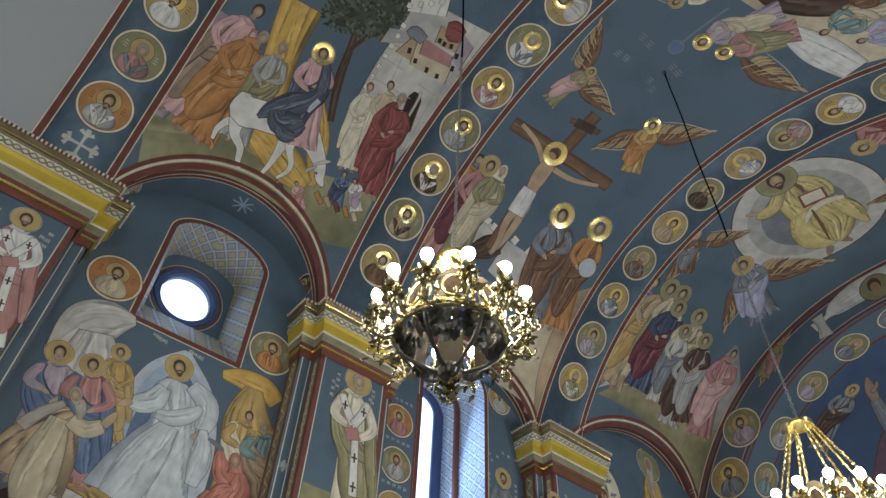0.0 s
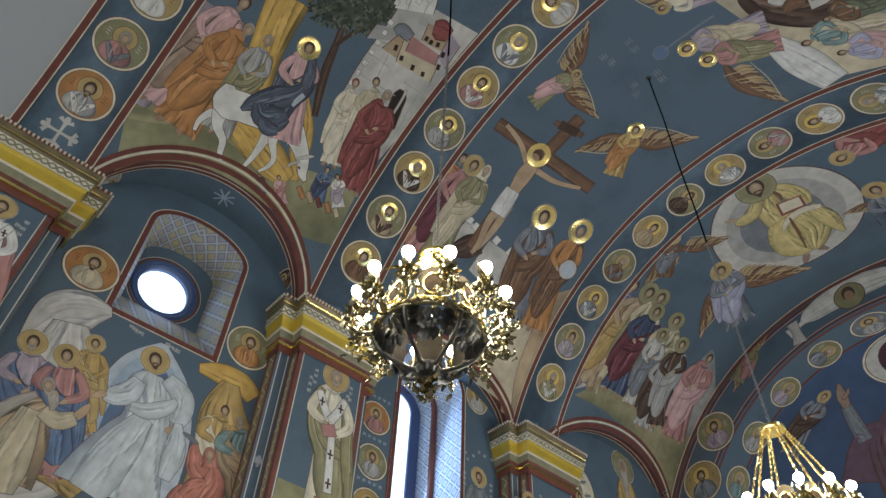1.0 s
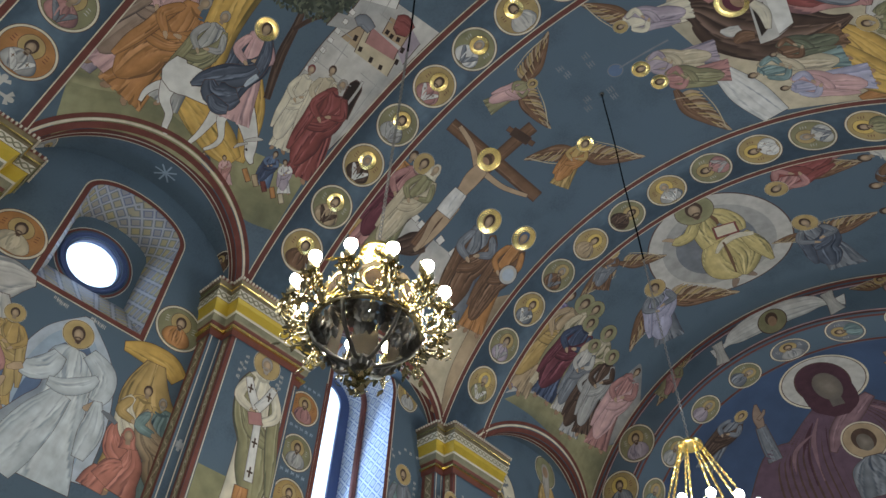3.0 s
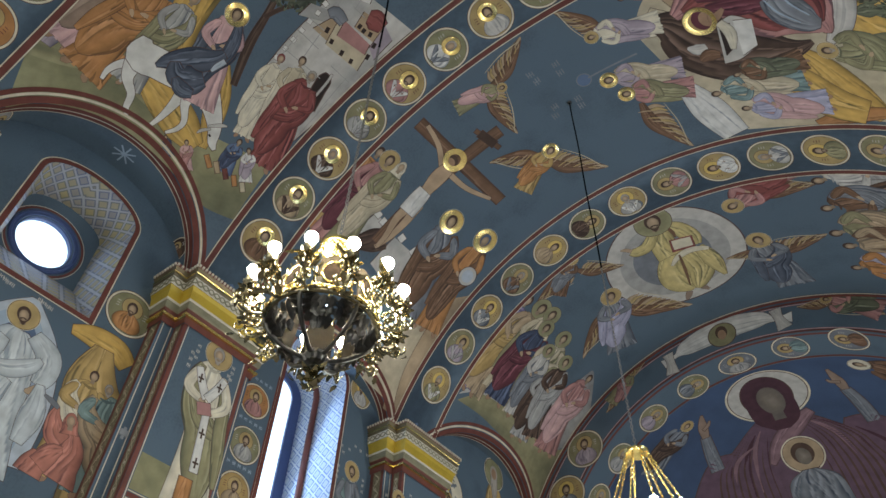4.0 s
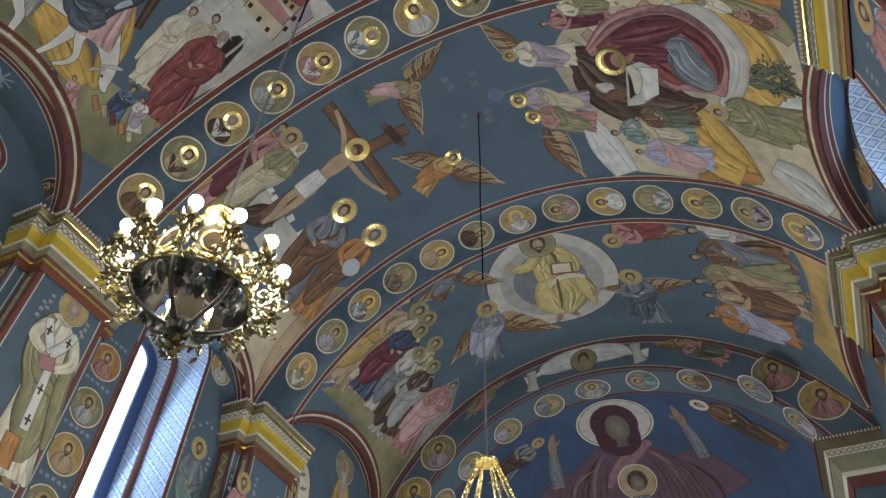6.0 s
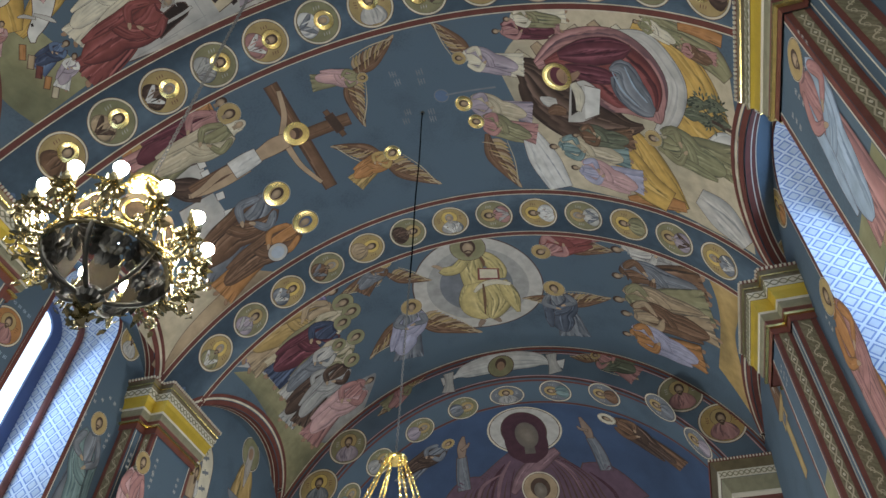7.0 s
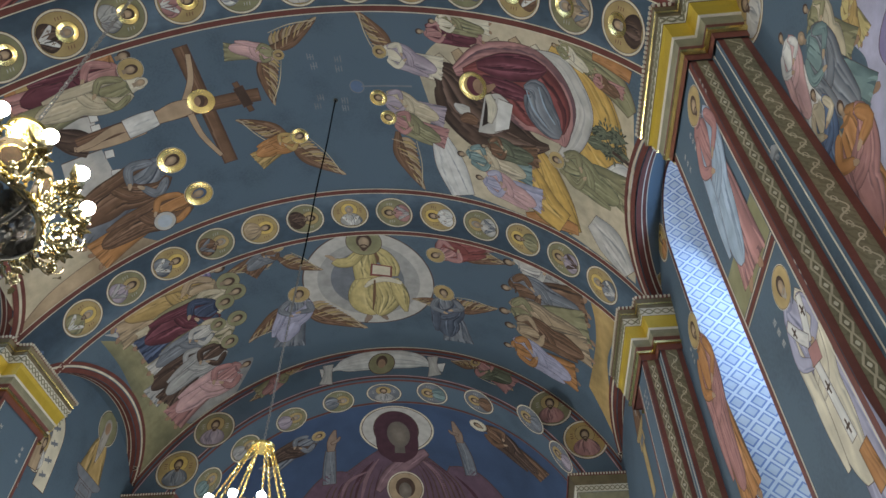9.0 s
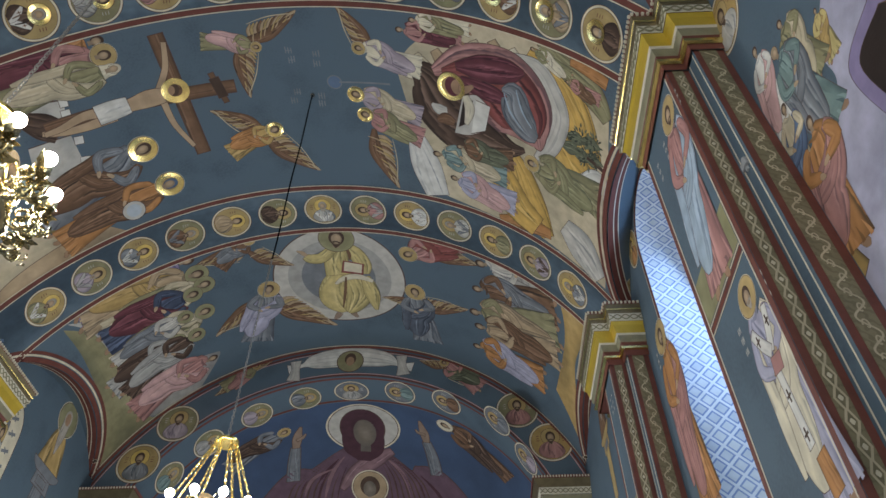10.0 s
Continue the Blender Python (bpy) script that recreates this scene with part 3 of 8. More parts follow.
class Paint:
    """Collects strokes on one surface and turns them into one mesh."""

    def __init__(self, surface, lift=0.002):
        self.at, self.lift = SURF[surface] if isinstance(surface, str) else surface, lift
        self.layers = LAID.setdefault(surface, {}) if isinstance(surface, str) and lift < EDGE else {}
        self.step = 0.00003 if surface in ("WL", "WR", "PL", "PR", "AW", "W3L", "W3R") else 0.00008
        self.verts, self.faces, self.cols, self.uvs, self.gilt = [], [], [], [], []

    def rows(self, left, right, colour, fold, cols, gilt=False, dome=0.0, uv0=None, inner=0.0, tone=None):
        base, n = len(self.verts), len(left)
        # each stroke lies one coat above all that it covers
        cells = {(int((l[0] + (r[0] - l[0]) * k / cols) / 0.07), int((l[1] + (r[1] - l[1]) * k / cols) / 0.07)) for l, r in zip(left, right) for k in range(cols + 1)}
        lift = max([self.layers.get(q, self.lift) for q in cells]) + self.step
        for q in cells:
            self.layers[q] = lift
        uo, vo = (rng.uniform(0, 20), rng.uniform(0, 20)) if uv0 is None else uv0
        run = 0.0
        c = TONES[colour] if isinstance(colour, str) else colour
        for i in range(n):
            if i:
                run += math.dist(left[i], left[i - 1]) * 0.5 + math.dist(right[i], right[i - 1]) * 0.5
            width = math.dist(left[i], right[i])
            for k in range(cols + 1):
                f = k / cols
                a, b = left[i][0] + (right[i][0] - left[i][0]) * f, left[i][1] + (right[i][1] - left[i][1]) * f
                self.verts.append(self.at(a, b, lift + 0.7 * self.step * i / n + dome * f * (inner + (1 - inner) * f)))
                self.uvs.append((uo + width * (f - 0.5), vo + run))
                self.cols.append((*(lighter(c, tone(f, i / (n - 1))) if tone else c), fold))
        for i in range(n - 1):
            for k in range(cols):
                p = base + i * (cols + 1) + k
                self.faces.append((p, p + 1, p + cols + 2, p + cols + 1))
                self.gilt.append(gilt)

    def stroke(self, pts, colour, fold=0.0, edge=0.0, gilt=False, step=0.04):
        """A brush stroke along points (a, b, half width); edge: width of a dark contour. Broad cloth is modelled with creases."""
        path = smooth_path(pts, step)
        def sides(grow):
            L, Rr = [], []
            for i, p in enumerate(path):
                q0, q1 = path[max(i - 1, 0)], path[min(i + 1, len(path) - 1)]
                dx, dy = q1[0] - q0[0], q1[1] - q0[1]
                d = math.hypot(dx, dy) or 1e-6
                w = max(p[2], 0.0005) + grow
                ex = ey = 0.0
                if grow and i in (0, len(path) - 1):
                    sgn = -1 if i == 0 else 1
                    ex, ey = sgn * dx / d * grow, sgn * dy / d * grow
                L.append((p[0] - dy / d * w + ex, p[1] + dx / d * w + ey))
                Rr.append((p[0] + dy / d * w + ex, p[1] - dx / d * w + ey))
            return L, Rr
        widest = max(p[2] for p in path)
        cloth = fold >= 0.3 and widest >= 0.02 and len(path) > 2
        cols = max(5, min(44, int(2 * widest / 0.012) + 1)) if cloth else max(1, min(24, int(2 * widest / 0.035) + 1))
        if edge:
            L, Rr = sides(edge)
            self.rows(L, Rr, "line", 0, max(1, min(24, int(2 * widest / 0.035) + 1)))
        L, Rr = sides(0)
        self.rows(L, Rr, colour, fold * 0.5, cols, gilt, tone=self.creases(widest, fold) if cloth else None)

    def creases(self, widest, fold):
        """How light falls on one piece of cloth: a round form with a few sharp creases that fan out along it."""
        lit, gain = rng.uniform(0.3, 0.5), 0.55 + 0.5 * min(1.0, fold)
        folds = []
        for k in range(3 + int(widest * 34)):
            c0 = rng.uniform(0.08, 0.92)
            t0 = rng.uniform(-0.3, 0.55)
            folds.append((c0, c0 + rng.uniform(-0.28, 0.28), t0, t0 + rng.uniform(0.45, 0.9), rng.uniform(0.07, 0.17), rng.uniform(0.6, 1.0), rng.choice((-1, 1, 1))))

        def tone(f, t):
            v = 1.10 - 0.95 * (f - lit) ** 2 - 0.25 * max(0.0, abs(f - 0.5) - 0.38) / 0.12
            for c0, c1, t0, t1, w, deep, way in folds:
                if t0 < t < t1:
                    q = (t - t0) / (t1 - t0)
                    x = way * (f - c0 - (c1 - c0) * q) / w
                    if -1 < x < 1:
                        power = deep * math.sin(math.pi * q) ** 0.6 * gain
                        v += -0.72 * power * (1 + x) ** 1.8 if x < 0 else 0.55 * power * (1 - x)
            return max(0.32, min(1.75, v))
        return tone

    def fill(self, one, two, colour, fold=0.0, edge=0.0):
        """The area between two polylines with the same number of points."""
        both = smooth_path([(*p, *q) for p, q in zip(one, two)], 0.035)
        one, two = [p[:2] for p in both], [p[2:] for p in both]
        cols = max(1, min(90, int(max(math.dist(p, q) for p, q in zip(one, two)) / 0.035) + 1))
        a, b, g = rng.uniform(0, 6), rng.uniform(0, 6), 0.0 if fold < 0.12 else 0.16
        self.rows(one, two, colour, fold, cols, tone=lambda f, t: 1 + g * (math.sin(9 * t + 3 * f + a) + math.sin(5 * f - 4 * t + b)) - g * 1.5 * max(0, abs(f - 0.5) - 0.3))
        if edge:
            self.stroke([(*p, edge) for p in one], "line")
            self.stroke([(*p, edge) for p in two], "line")

    def disc(self, c, rx, ry, turn, colour, fold=0.0, gilt=False, inner=0.0, n=28, tone=None):
        """An ellipse or a ring; turn: radians. A gilded ring is slightly rounded."""
        def pt(q, a):
            u, v = rx * q * math.cos(a), ry * q * math.sin(a)
            return c[0] + u * math.cos(turn) - v * math.sin(turn), c[1] + u * math.sin(turn) + v * math.cos(turn)
        n = max(n, int(2 * math.pi * max(rx, ry) / 0.035))
        angles = lin(0, 2 * math.pi, n)
        cols = max(3 if tone else 1, int(max(rx, ry) * (1 - inner) / 0.035) + 1) if not gilt else 4
        self.rows([pt(inner, a) for a in angles], [pt(1, a) for a in angles], colour, fold, cols, gilt, 0.009 if gilt else 0.0, inner=inner, tone=tone)

    def done(self, name, parent=None, label=""):
        me = bpy.data.meshes.new(name)
        me.from_pydata([tuple(v) for v in self.verts], [], self.faces)
        me.materials.append(PAINT)
        me.materials.append(HALO)
        me.polygons.foreach_set("material_index", [1 if g else 0 for g in self.gilt])
        me.polygons.foreach_set("use_smooth", list(self.gilt))
        tint = me.attributes.new("tint", "FLOAT_COLOR", "POINT")
        uv = me.uv_layers.new(name="brush")
        corner = np.array(self.faces, dtype=np.int64).ravel()
        tint.data.foreach_set("color", np.array(self.cols, dtype=np.float32).ravel())
        uv.data.foreach_set("uv", np.array(self.uvs, dtype=np.float32)[corner].ravel())
        me.update()
        ob = new(name, me)
        if parent:
            ob.parent = parent
        if label:
            ob["label"] = label
        return ob


def plain_head(p, F, u, v, w, h, turn, hair, beard, unit, skin="flesh"):
    """Hair, a plain face and a pointed beard as areas of colour, with no features; w, h: half width and height of the hair."""
    at = lambda du, dv: F(u + du * w / unit, v + dv * h / unit)
    p.disc(at(0, 0.10), w * 1.04, h * 1.0, turn, "line", 0, n=20)
    p.disc(at(0, 0.12), w * 0.98, h * 0.96, turn, hair, 0.2, n=20, tone=lambda f, t: 1.25 - 0.5 * f)
    p.stroke([(*at(0, -0.5), w * 0.40), (*at(0, -1.25), w * 0.46)], lighter(TONES[skin], 0.68), 0)
    if beard:
        p.stroke([(*at(0, -0.30), w * 0.72), (*at(0, -0.66), w * 0.62), (*at(0.02, -1.0), w * 0.36), (*at(0.05, -1.30), w * 0.05)], beard, 0, step=0.02)
    side = rng.choice((-0.2, 0.2))
    p.disc(at(0, -0.06), w * 0.72, h * 0.72, turn, skin, 0.0, n=18, tone=lambda f, t: 1.0 - 0.34 * f)
    p.disc(at(side * 0.6, 0.02), w * 0.42, h * 0.46, turn, skin, 0.0, n=14, tone=lambda f, t: 1.22 - 0.30 * f)
    if beard:
        p.stroke([(*at(-0.46, -0.56), w * 0.13), (*at(-0.2, -0.42), w * 0.10), (*at(0, -0.40), w * 0.09), (*at(0.2, -0.42), w * 0.10), (*at(0.46, -0.56), w * 0.13)], lighter(TONES[beard] if isinstance(beard, str) else beard, 0.85), 0, step=0.02)


def head(p, F, u, v, size, halo, hair="hair", beard=None, gild=True, veil=None):
    """A plain head: halo, hair or veil, face without features."""
    c = F(u, v)
    turn = math.atan2(F(u + 0.01, v)[1] - c[1], F(u + 0.01, v)[0] - c[0])
    if halo:
        if halo < 3:
            p.disc(c, size * 1.84, size * 1.84, turn, "cream", 0)
        p.disc(c, size * 1.78, size * 1.78, turn, "line", 0)
        p.disc(c, size * 1.72, size * 1.72, turn, ("gold", "gold", "cream", "moss")[halo], 0.2, tone=lambda f, t: 0.8 + 0.35 * f)
        if gild and halo < 3:
            p.disc(c, size * 1.70, size * 1.70, turn, "gold", 0, gilt=True, inner=0.58)
    if veil:
        p.stroke([(*F(u, v + size * 0.8 / F.unit), size * 0.45), (*F(u, v), size * 0.92), (*F(u, v - size * 1.0 / F.unit), size * 0.95), (*F(u, v - size * 1.7 / F.unit), size * 1.2)], veil, 0.6, 0.003)
    plain_head(p, F, u, v, size * 0.74, size * 0.96, turn, veil or hair, beard, F.unit)


class Axes:
    """The same as a callable with its unit length."""

    def __init__(self, foot, top, flip=1):
        self.foot, self.d, self.flip = foot, (top[0] - foot[0], top[1] - foot[1]), flip
        self.unit = math.hypot(*self.d)

    def __call__(self, u, v):
        return self.foot[0] + self.d[0] * v + self.flip * self.d[1] * u, self.foot[1] + self.d[1] * v - self.flip * self.d[0] * u


def figure(surface, foot, top, robe, mantle, halo=1, wide=1.0, flip=1, beard=None, hair="hair", parent=None, lift=0.002, veil=None, pose_kind="stand", name="painted_figure", headsize=0.055, gild=True, feet=True, bishop=False):
    """A painted figure as plain areas of colour: tunic, mantle, sleeves, head; no features."""
    p = Paint(surface, lift)
    F = Axes(foot, top, flip)
    L = F.unit
    S = lambda pts: [(*F(u * wide, v), w * wide * L) for u, v, w in pts]
    e = max(0.0025, 0.0026 * L)
    j = lambda a=0.02: rng.uniform(-a, a)
    if feet:
        for s in (-1, 1):
            p.stroke(S([(0.05 * s + j(), 0.04, 0.016), (0.065 * s, 0.0, 0.020), (0.085 * s, -0.02, 0.009)]), "skin", 0, e * 0.6)
    lean = j(0.03)
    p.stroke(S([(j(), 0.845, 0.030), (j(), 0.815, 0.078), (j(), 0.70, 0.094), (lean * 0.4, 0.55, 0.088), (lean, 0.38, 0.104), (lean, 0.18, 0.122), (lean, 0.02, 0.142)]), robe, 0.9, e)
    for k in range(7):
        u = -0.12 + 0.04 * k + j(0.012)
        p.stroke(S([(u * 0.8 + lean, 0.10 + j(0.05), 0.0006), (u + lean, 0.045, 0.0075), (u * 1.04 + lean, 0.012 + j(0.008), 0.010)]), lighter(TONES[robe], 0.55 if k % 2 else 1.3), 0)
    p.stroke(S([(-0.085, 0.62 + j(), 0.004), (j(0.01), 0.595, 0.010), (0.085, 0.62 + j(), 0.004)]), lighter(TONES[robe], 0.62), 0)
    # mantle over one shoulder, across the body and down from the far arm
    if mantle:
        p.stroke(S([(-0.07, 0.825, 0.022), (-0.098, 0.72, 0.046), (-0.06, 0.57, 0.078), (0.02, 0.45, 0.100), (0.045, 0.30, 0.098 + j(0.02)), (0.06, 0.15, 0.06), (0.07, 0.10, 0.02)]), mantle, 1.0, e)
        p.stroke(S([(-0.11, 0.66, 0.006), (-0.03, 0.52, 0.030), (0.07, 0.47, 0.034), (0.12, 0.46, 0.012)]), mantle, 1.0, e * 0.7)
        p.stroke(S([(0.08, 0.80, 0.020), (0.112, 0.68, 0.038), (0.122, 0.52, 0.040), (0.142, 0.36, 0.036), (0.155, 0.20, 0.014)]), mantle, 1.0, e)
    # arms
    if pose_kind == "stand":
        arms = (((-0.085, 0.78), (-0.122, 0.67), (-0.04, 0.625)), ((0.085, 0.78), (0.128, 0.65), (0.05, 0.575)))
    elif pose_kind == "raise":
        arms = (((-0.09, 0.78), (-0.19, 0.70), (-0.21, 0.86)), ((0.09, 0.78), (0.19, 0.70), (0.21, 0.86)))
    elif pose_kind == "bless":
        arms = (((-0.09, 0.78), (-0.17, 0.70), (-0.23, 0.66)), ((0.09, 0.78), (0.135, 0.64), (0.15, 0.53)))
    elif pose_kind == "reach":
        arms = (((-0.09, 0.78), (-0.15, 0.66), (-0.27, 0.60)), ((0.09, 0.78), (0.10, 0.64), (-0.12, 0.57)))
    else:
        arms = (((-0.09, 0.78), (-0.20, 0.66), (-0.30, 0.62)), ((0.09, 0.78), (0.20, 0.70), (0.31, 0.72)))
    for a, b, c in arms:
        dx, dy = c[0] - b[0], c[1] - b[1]
        d = math.hypot(dx, dy)
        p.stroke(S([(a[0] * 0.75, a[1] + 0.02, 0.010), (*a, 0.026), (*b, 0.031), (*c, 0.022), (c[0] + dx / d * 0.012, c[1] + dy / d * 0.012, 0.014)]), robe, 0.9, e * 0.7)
        p.stroke(S([(*c, 0.010), (c[0] + dx / d * 0.025, c[1] + dy / d * 0.025, 0.013), (c[0] + dx / d * 0.05, c[1] + dy / d * 0.05, 0.004)]), "flesh", 0, e * 0.5)
    if bishop:
        p.stroke(S([(-0.085, 0.80, 0.022), (-0.045, 0.71, 0.026), (0.0, 0.64, 0.026)]), "white", 0.3, e)
        p.stroke(S([(0.085, 0.80, 0.022), (0.045, 0.71, 0.026), (0.0, 0.64, 0.026)]), "white", 0.3, e)
        p.stroke(S([(0.02, 0.56, 0.022), (0.025, 0.40, 0.024), (0.03, 0.24, 0.026)]), "white", 0.3, e)
        p.stroke(S([(-0.01, 0.615, 0.042), (0.01, 0.55, 0.042)]), "rose", 0.2, e)
        p.stroke(S([(0.0, 0.20, 0.040), (0.0, 0.05, 0.045)]), "orange", 0.4, e)
        for u, v in ((-0.062, 0.74), (0.062, 0.74), (0.025, 0.45), (0.03, 0.29)):
            p.stroke(S([(u - 0.018, v, 0.0055), (u + 0.018, v, 0.0055)]), "umber", 0)
            p.stroke(S([(u, v - 0.028, 0.0055), (u, v + 0.028, 0.0055)]), "umber", 0)
    p.stroke(S([(-0.045, 0.835, 0.004), (0, 0.815, 0.010), (0.045, 0.835, 0.004)]), lighter(TONES[robe], 0.6), 0)
    head(p, F, j(0.012), 0.925, headsize * L, halo, hair, beard, gild, veil)
    return p.done(name, parent)


def wings(surface, root, tips, parent, colour="brown", lift=0.002):
    """Feathered wings: a broad stroke to each tip, with a fringe of pale flight feathers."""
    for tip in tips:
        dx, dy = tip[0] - root[0], tip[1] - root[1]
        d = math.hypot(dx, dy)
        nx, ny = -dy / d, dx / d
        P = lambda f, g: (root[0] + dx * f + nx * d * g, root[1] + dy * f + ny * d * g)
        long_ones, short_ones = [], []
        for k in range(13):
            f = 0.14 + 0.066 * k
            q = Paint(surface, lift)
            q.stroke([(*P(f * 0.8, 0.02), 0.010), (*P(f + 0.02, -0.10 * (1.1 - f)), d * 0.040), (*P(f + 0.12, -0.19 * (1.15 - f)), 0.006)], ("tan", "gold", "tan", "brown")[k % 4], 0.5, 0.002)
            long_ones.append(q)
        q = Paint(surface, lift)
        q.stroke([(*P(0.20, -0.22), 0.003), (*P(0.55, -0.17), 0.006), (*P(0.85, -0.07), 0.006), (*tip, 0.002)], "sand", 0)
        long_ones.append(q)
        main = Paint(surface, lift)
        main.stroke([(*root, 0.03), (*P(0.35, 0.10), d * 0.10), (*P(0.70, 0.06), d * 0.065), (*tip, 0.004)], colour, 0.8, 0.004)
        for k in range(10):
            f = 0.10 + 0.08 * k
            q = Paint(surface, lift)
            q.stroke([(*P(f, 0.15 * (1 - f)), 0.004), (*P(f + 0.06, 0.03), d * 0.012), (*P(f + 0.13, -0.05 * (1 - f)), 0.002)], ("tan", "brown", "gold")[k % 3], 0.2)
            short_ones.append(q)
        wing_ob = main.done("painted_wing", parent)
        for q in long_ones:
            q.done("flight_feather", wing_ob)
        for q in short_ones:
            q.done("covert_feather", wing_ob)


def medallion(surface, c, rx, ry, turn, ground, robe, group, beard="hair", hair="hair", halo=True, glow=False, mantle=None, label=""):
    """A round portrait field: pale rim, coloured ground, plain bust."""
    p = Paint(surface, 0.002)
    p.disc(c, rx * 1.06, ry * 1.06, turn, "line", 0)
    p.disc(c, rx * 1.03, ry * 1.03, turn, "cream", 0)
    p.disc(c, rx * 0.95, ry * 0.95, turn, "line", 0)
    p.disc(c, rx * 0.93, ry * 0.93, turn, ground, 0.3, tone=lambda f, t: 1.08 - 0.2 * f)
    k = ry / rx

    class F:
        unit = rx

        def __call__(self, u, v):
            a, b = u * rx, v * ry
            return c[0] + a * math.cos(turn) - b * math.sin(turn), c[1] + a * math.sin(turn) + b * math.cos(turn)
    F = F()
    S = lambda pts: [(*F(u, v), w * rx) for u, v, w in pts]
    if halo:
        p.disc(F(0, 0.28), rx * 0.47, ry * 0.47, turn, "line", 0, n=24)
        p.disc(F(0, 0.28), rx * 0.45, ry * 0.45, turn, TONES["gold"] if ground != "gold" else (0.60, 0.44, 0.14), 0.1, n=24)
        if glow:
            p.disc(F(0, 0.28), rx * 0.44, ry * 0.44, turn, "gold", 0, gilt=True, inner=0.55, n=24)
    for s in (-1, 1):
        for q in range(3):
            p.stroke(S([(s * 0.62 - 0.07, 0.30 - 0.12 * q, 0.014), (s * 0.62 + 0.07, 0.32 - 0.12 * q, 0.014)]), "oxide" if ground in ("gold", "orange", "ochre") else "stone", 0, step=0.03)
    p.stroke(S([(0, 0.02, 0.16), (0, -0.10, 0.40), (0, -0.30, 0.56), (0, -0.55, 0.62), (0, -0.74, 0.50), (0, -0.86, 0.28)]), robe, 0.9, 0.004, step=0.04)
    if mantle:
        for s in (-1, 1):
            p.stroke(S([(s * 0.46, -0.20, 0.05), (s * 0.30, -0.36, 0.11), (s * 0.10, -0.62, 0.11), (s * 0.02, -0.84, 0.06)]), mantle, 0.8, 0.003, step=0.03)
    if mantle == "white":
        for u, v in ((-0.27, -0.38), (0.27, -0.38)):
            p.stroke(S([(u - 0.07, v, 0.016), (u + 0.07, v, 0.016)]), "brown", 0, step=0.03)
            p.stroke(S([(u, v - 0.09, 0.016), (u, v + 0.09, 0.016)]), "brown", 0, step=0.03)
    for s in (-1, 1):
        p.stroke(S([(s * 0.06, -0.02, 0.02), (s * 0.16, -0.30, 0.035), (s * 0.12, -0.70, 0.02)]), lighter(TONES[robe], 0.55 if s < 0 else 1.4), 0, step=0.03)
    plain_head(p, F, 0, 0.26, rx * 0.225, ry * 0.29, turn, hair, beard, rx)
    ob = p.done("medallion_painting")
    return tagged(ob, label or "round painted portrait medallion with a pale rim", "medallion", group)


def bars(p, a, b, colour="stone", k=1.0):
    """A small group of plain bars where lettering stands; a, b: top of its middle; k: size."""
    for u in (-0.016, 0.0, 0.016):
        p.stroke([(a + u * k, b - rng.uniform(0, 0.008) * k, 0.0035 * k), (a + u * k, b - rng.uniform(0.038, 0.050) * k, 0.0035 * k)], colour, 0)
    p.stroke([(a - 0.016 * k, b - 0.022 * k, 0.003 * k), (a + rng.choice((0.0, 0.016)) * k, b - 0.022 * k, 0.003 * k)], colour, 0)


def lines(surface, parent, name, paths, colour, w, fold=0.0, lift=0.003):
    p = Paint(surface, lift)
    for path in paths:
        p.stroke([(*q, w) for q in path], colour, fold, step=0.06)
    return p.done(name, parent)

# ---- chandeliers ----
def leaf(bm, base, tip, width, curl, up=Vector((0, 0, 1))):
    """A cast acanthus leaf: a lobed, curled strip with thickness given by its curl."""
    base, tip = Vector(base), Vector(tip)
    d = tip - base
    s = d.cross(up)
    s = s.normalized() if s.length > 1e-5 else Vector((1, 0, 0))
    o = s.cross(d).normalized()
    grid = []
    for i in range(7):
        t = i / 6
        w = width * math.sin(math.pi * min(1, 0.15 + 0.85 * t)) * (1 if i % 2 else 0.72)
        c = base + d * t + o * curl * t * t
        grid.append([bm.verts.new(c + s * w * k + o * (abs(k) * -0.3 * w)) for k in (-1, -0.4, 0.4, 1)])
    for a, b in zip(grid, grid[1:]):
        for k in range(3):
            bm.faces.new((a[k], a[k + 1], b[k + 1], b[k]))


def link(bm, c, axis_turn, long=0.024, wide=0.011, r=0.0028):
    pts = []
    for k in range(11):
        a = 2 * math.pi * k / 10
        x, z = wide * math.cos(a), long * math.sin(a)
        pts.append((c[0] + x * math.cos(axis_turn), c[1] + x * math.sin(axis_turn), c[2] + z))
    tube(bm, pts, r, 5)


def slanted_chain(bm, a, b, size=0.017):
    a, b = Vector(a), Vector(b)
    n = int((b - a).length / (size * 1.55))
    d = (b - a).normalized()
    s = d.cross(Vector((0, 0, 1)))
    s = s.normalized() if s.length > 1e-4 else Vector((1, 0, 0))
    o = d.cross(s)
    for i in range(n):
        c = a + (b - a) * ((i + 0.5) / n)
        w = s if i % 2 else o
        pts = [c + d * size * math.sin(2 * math.pi * k / 8) + w * size * 0.5 * math.cos(2 * math.pi * k / 8) for k in range(9)]
        tube(bm, pts, 0.0034, 4)


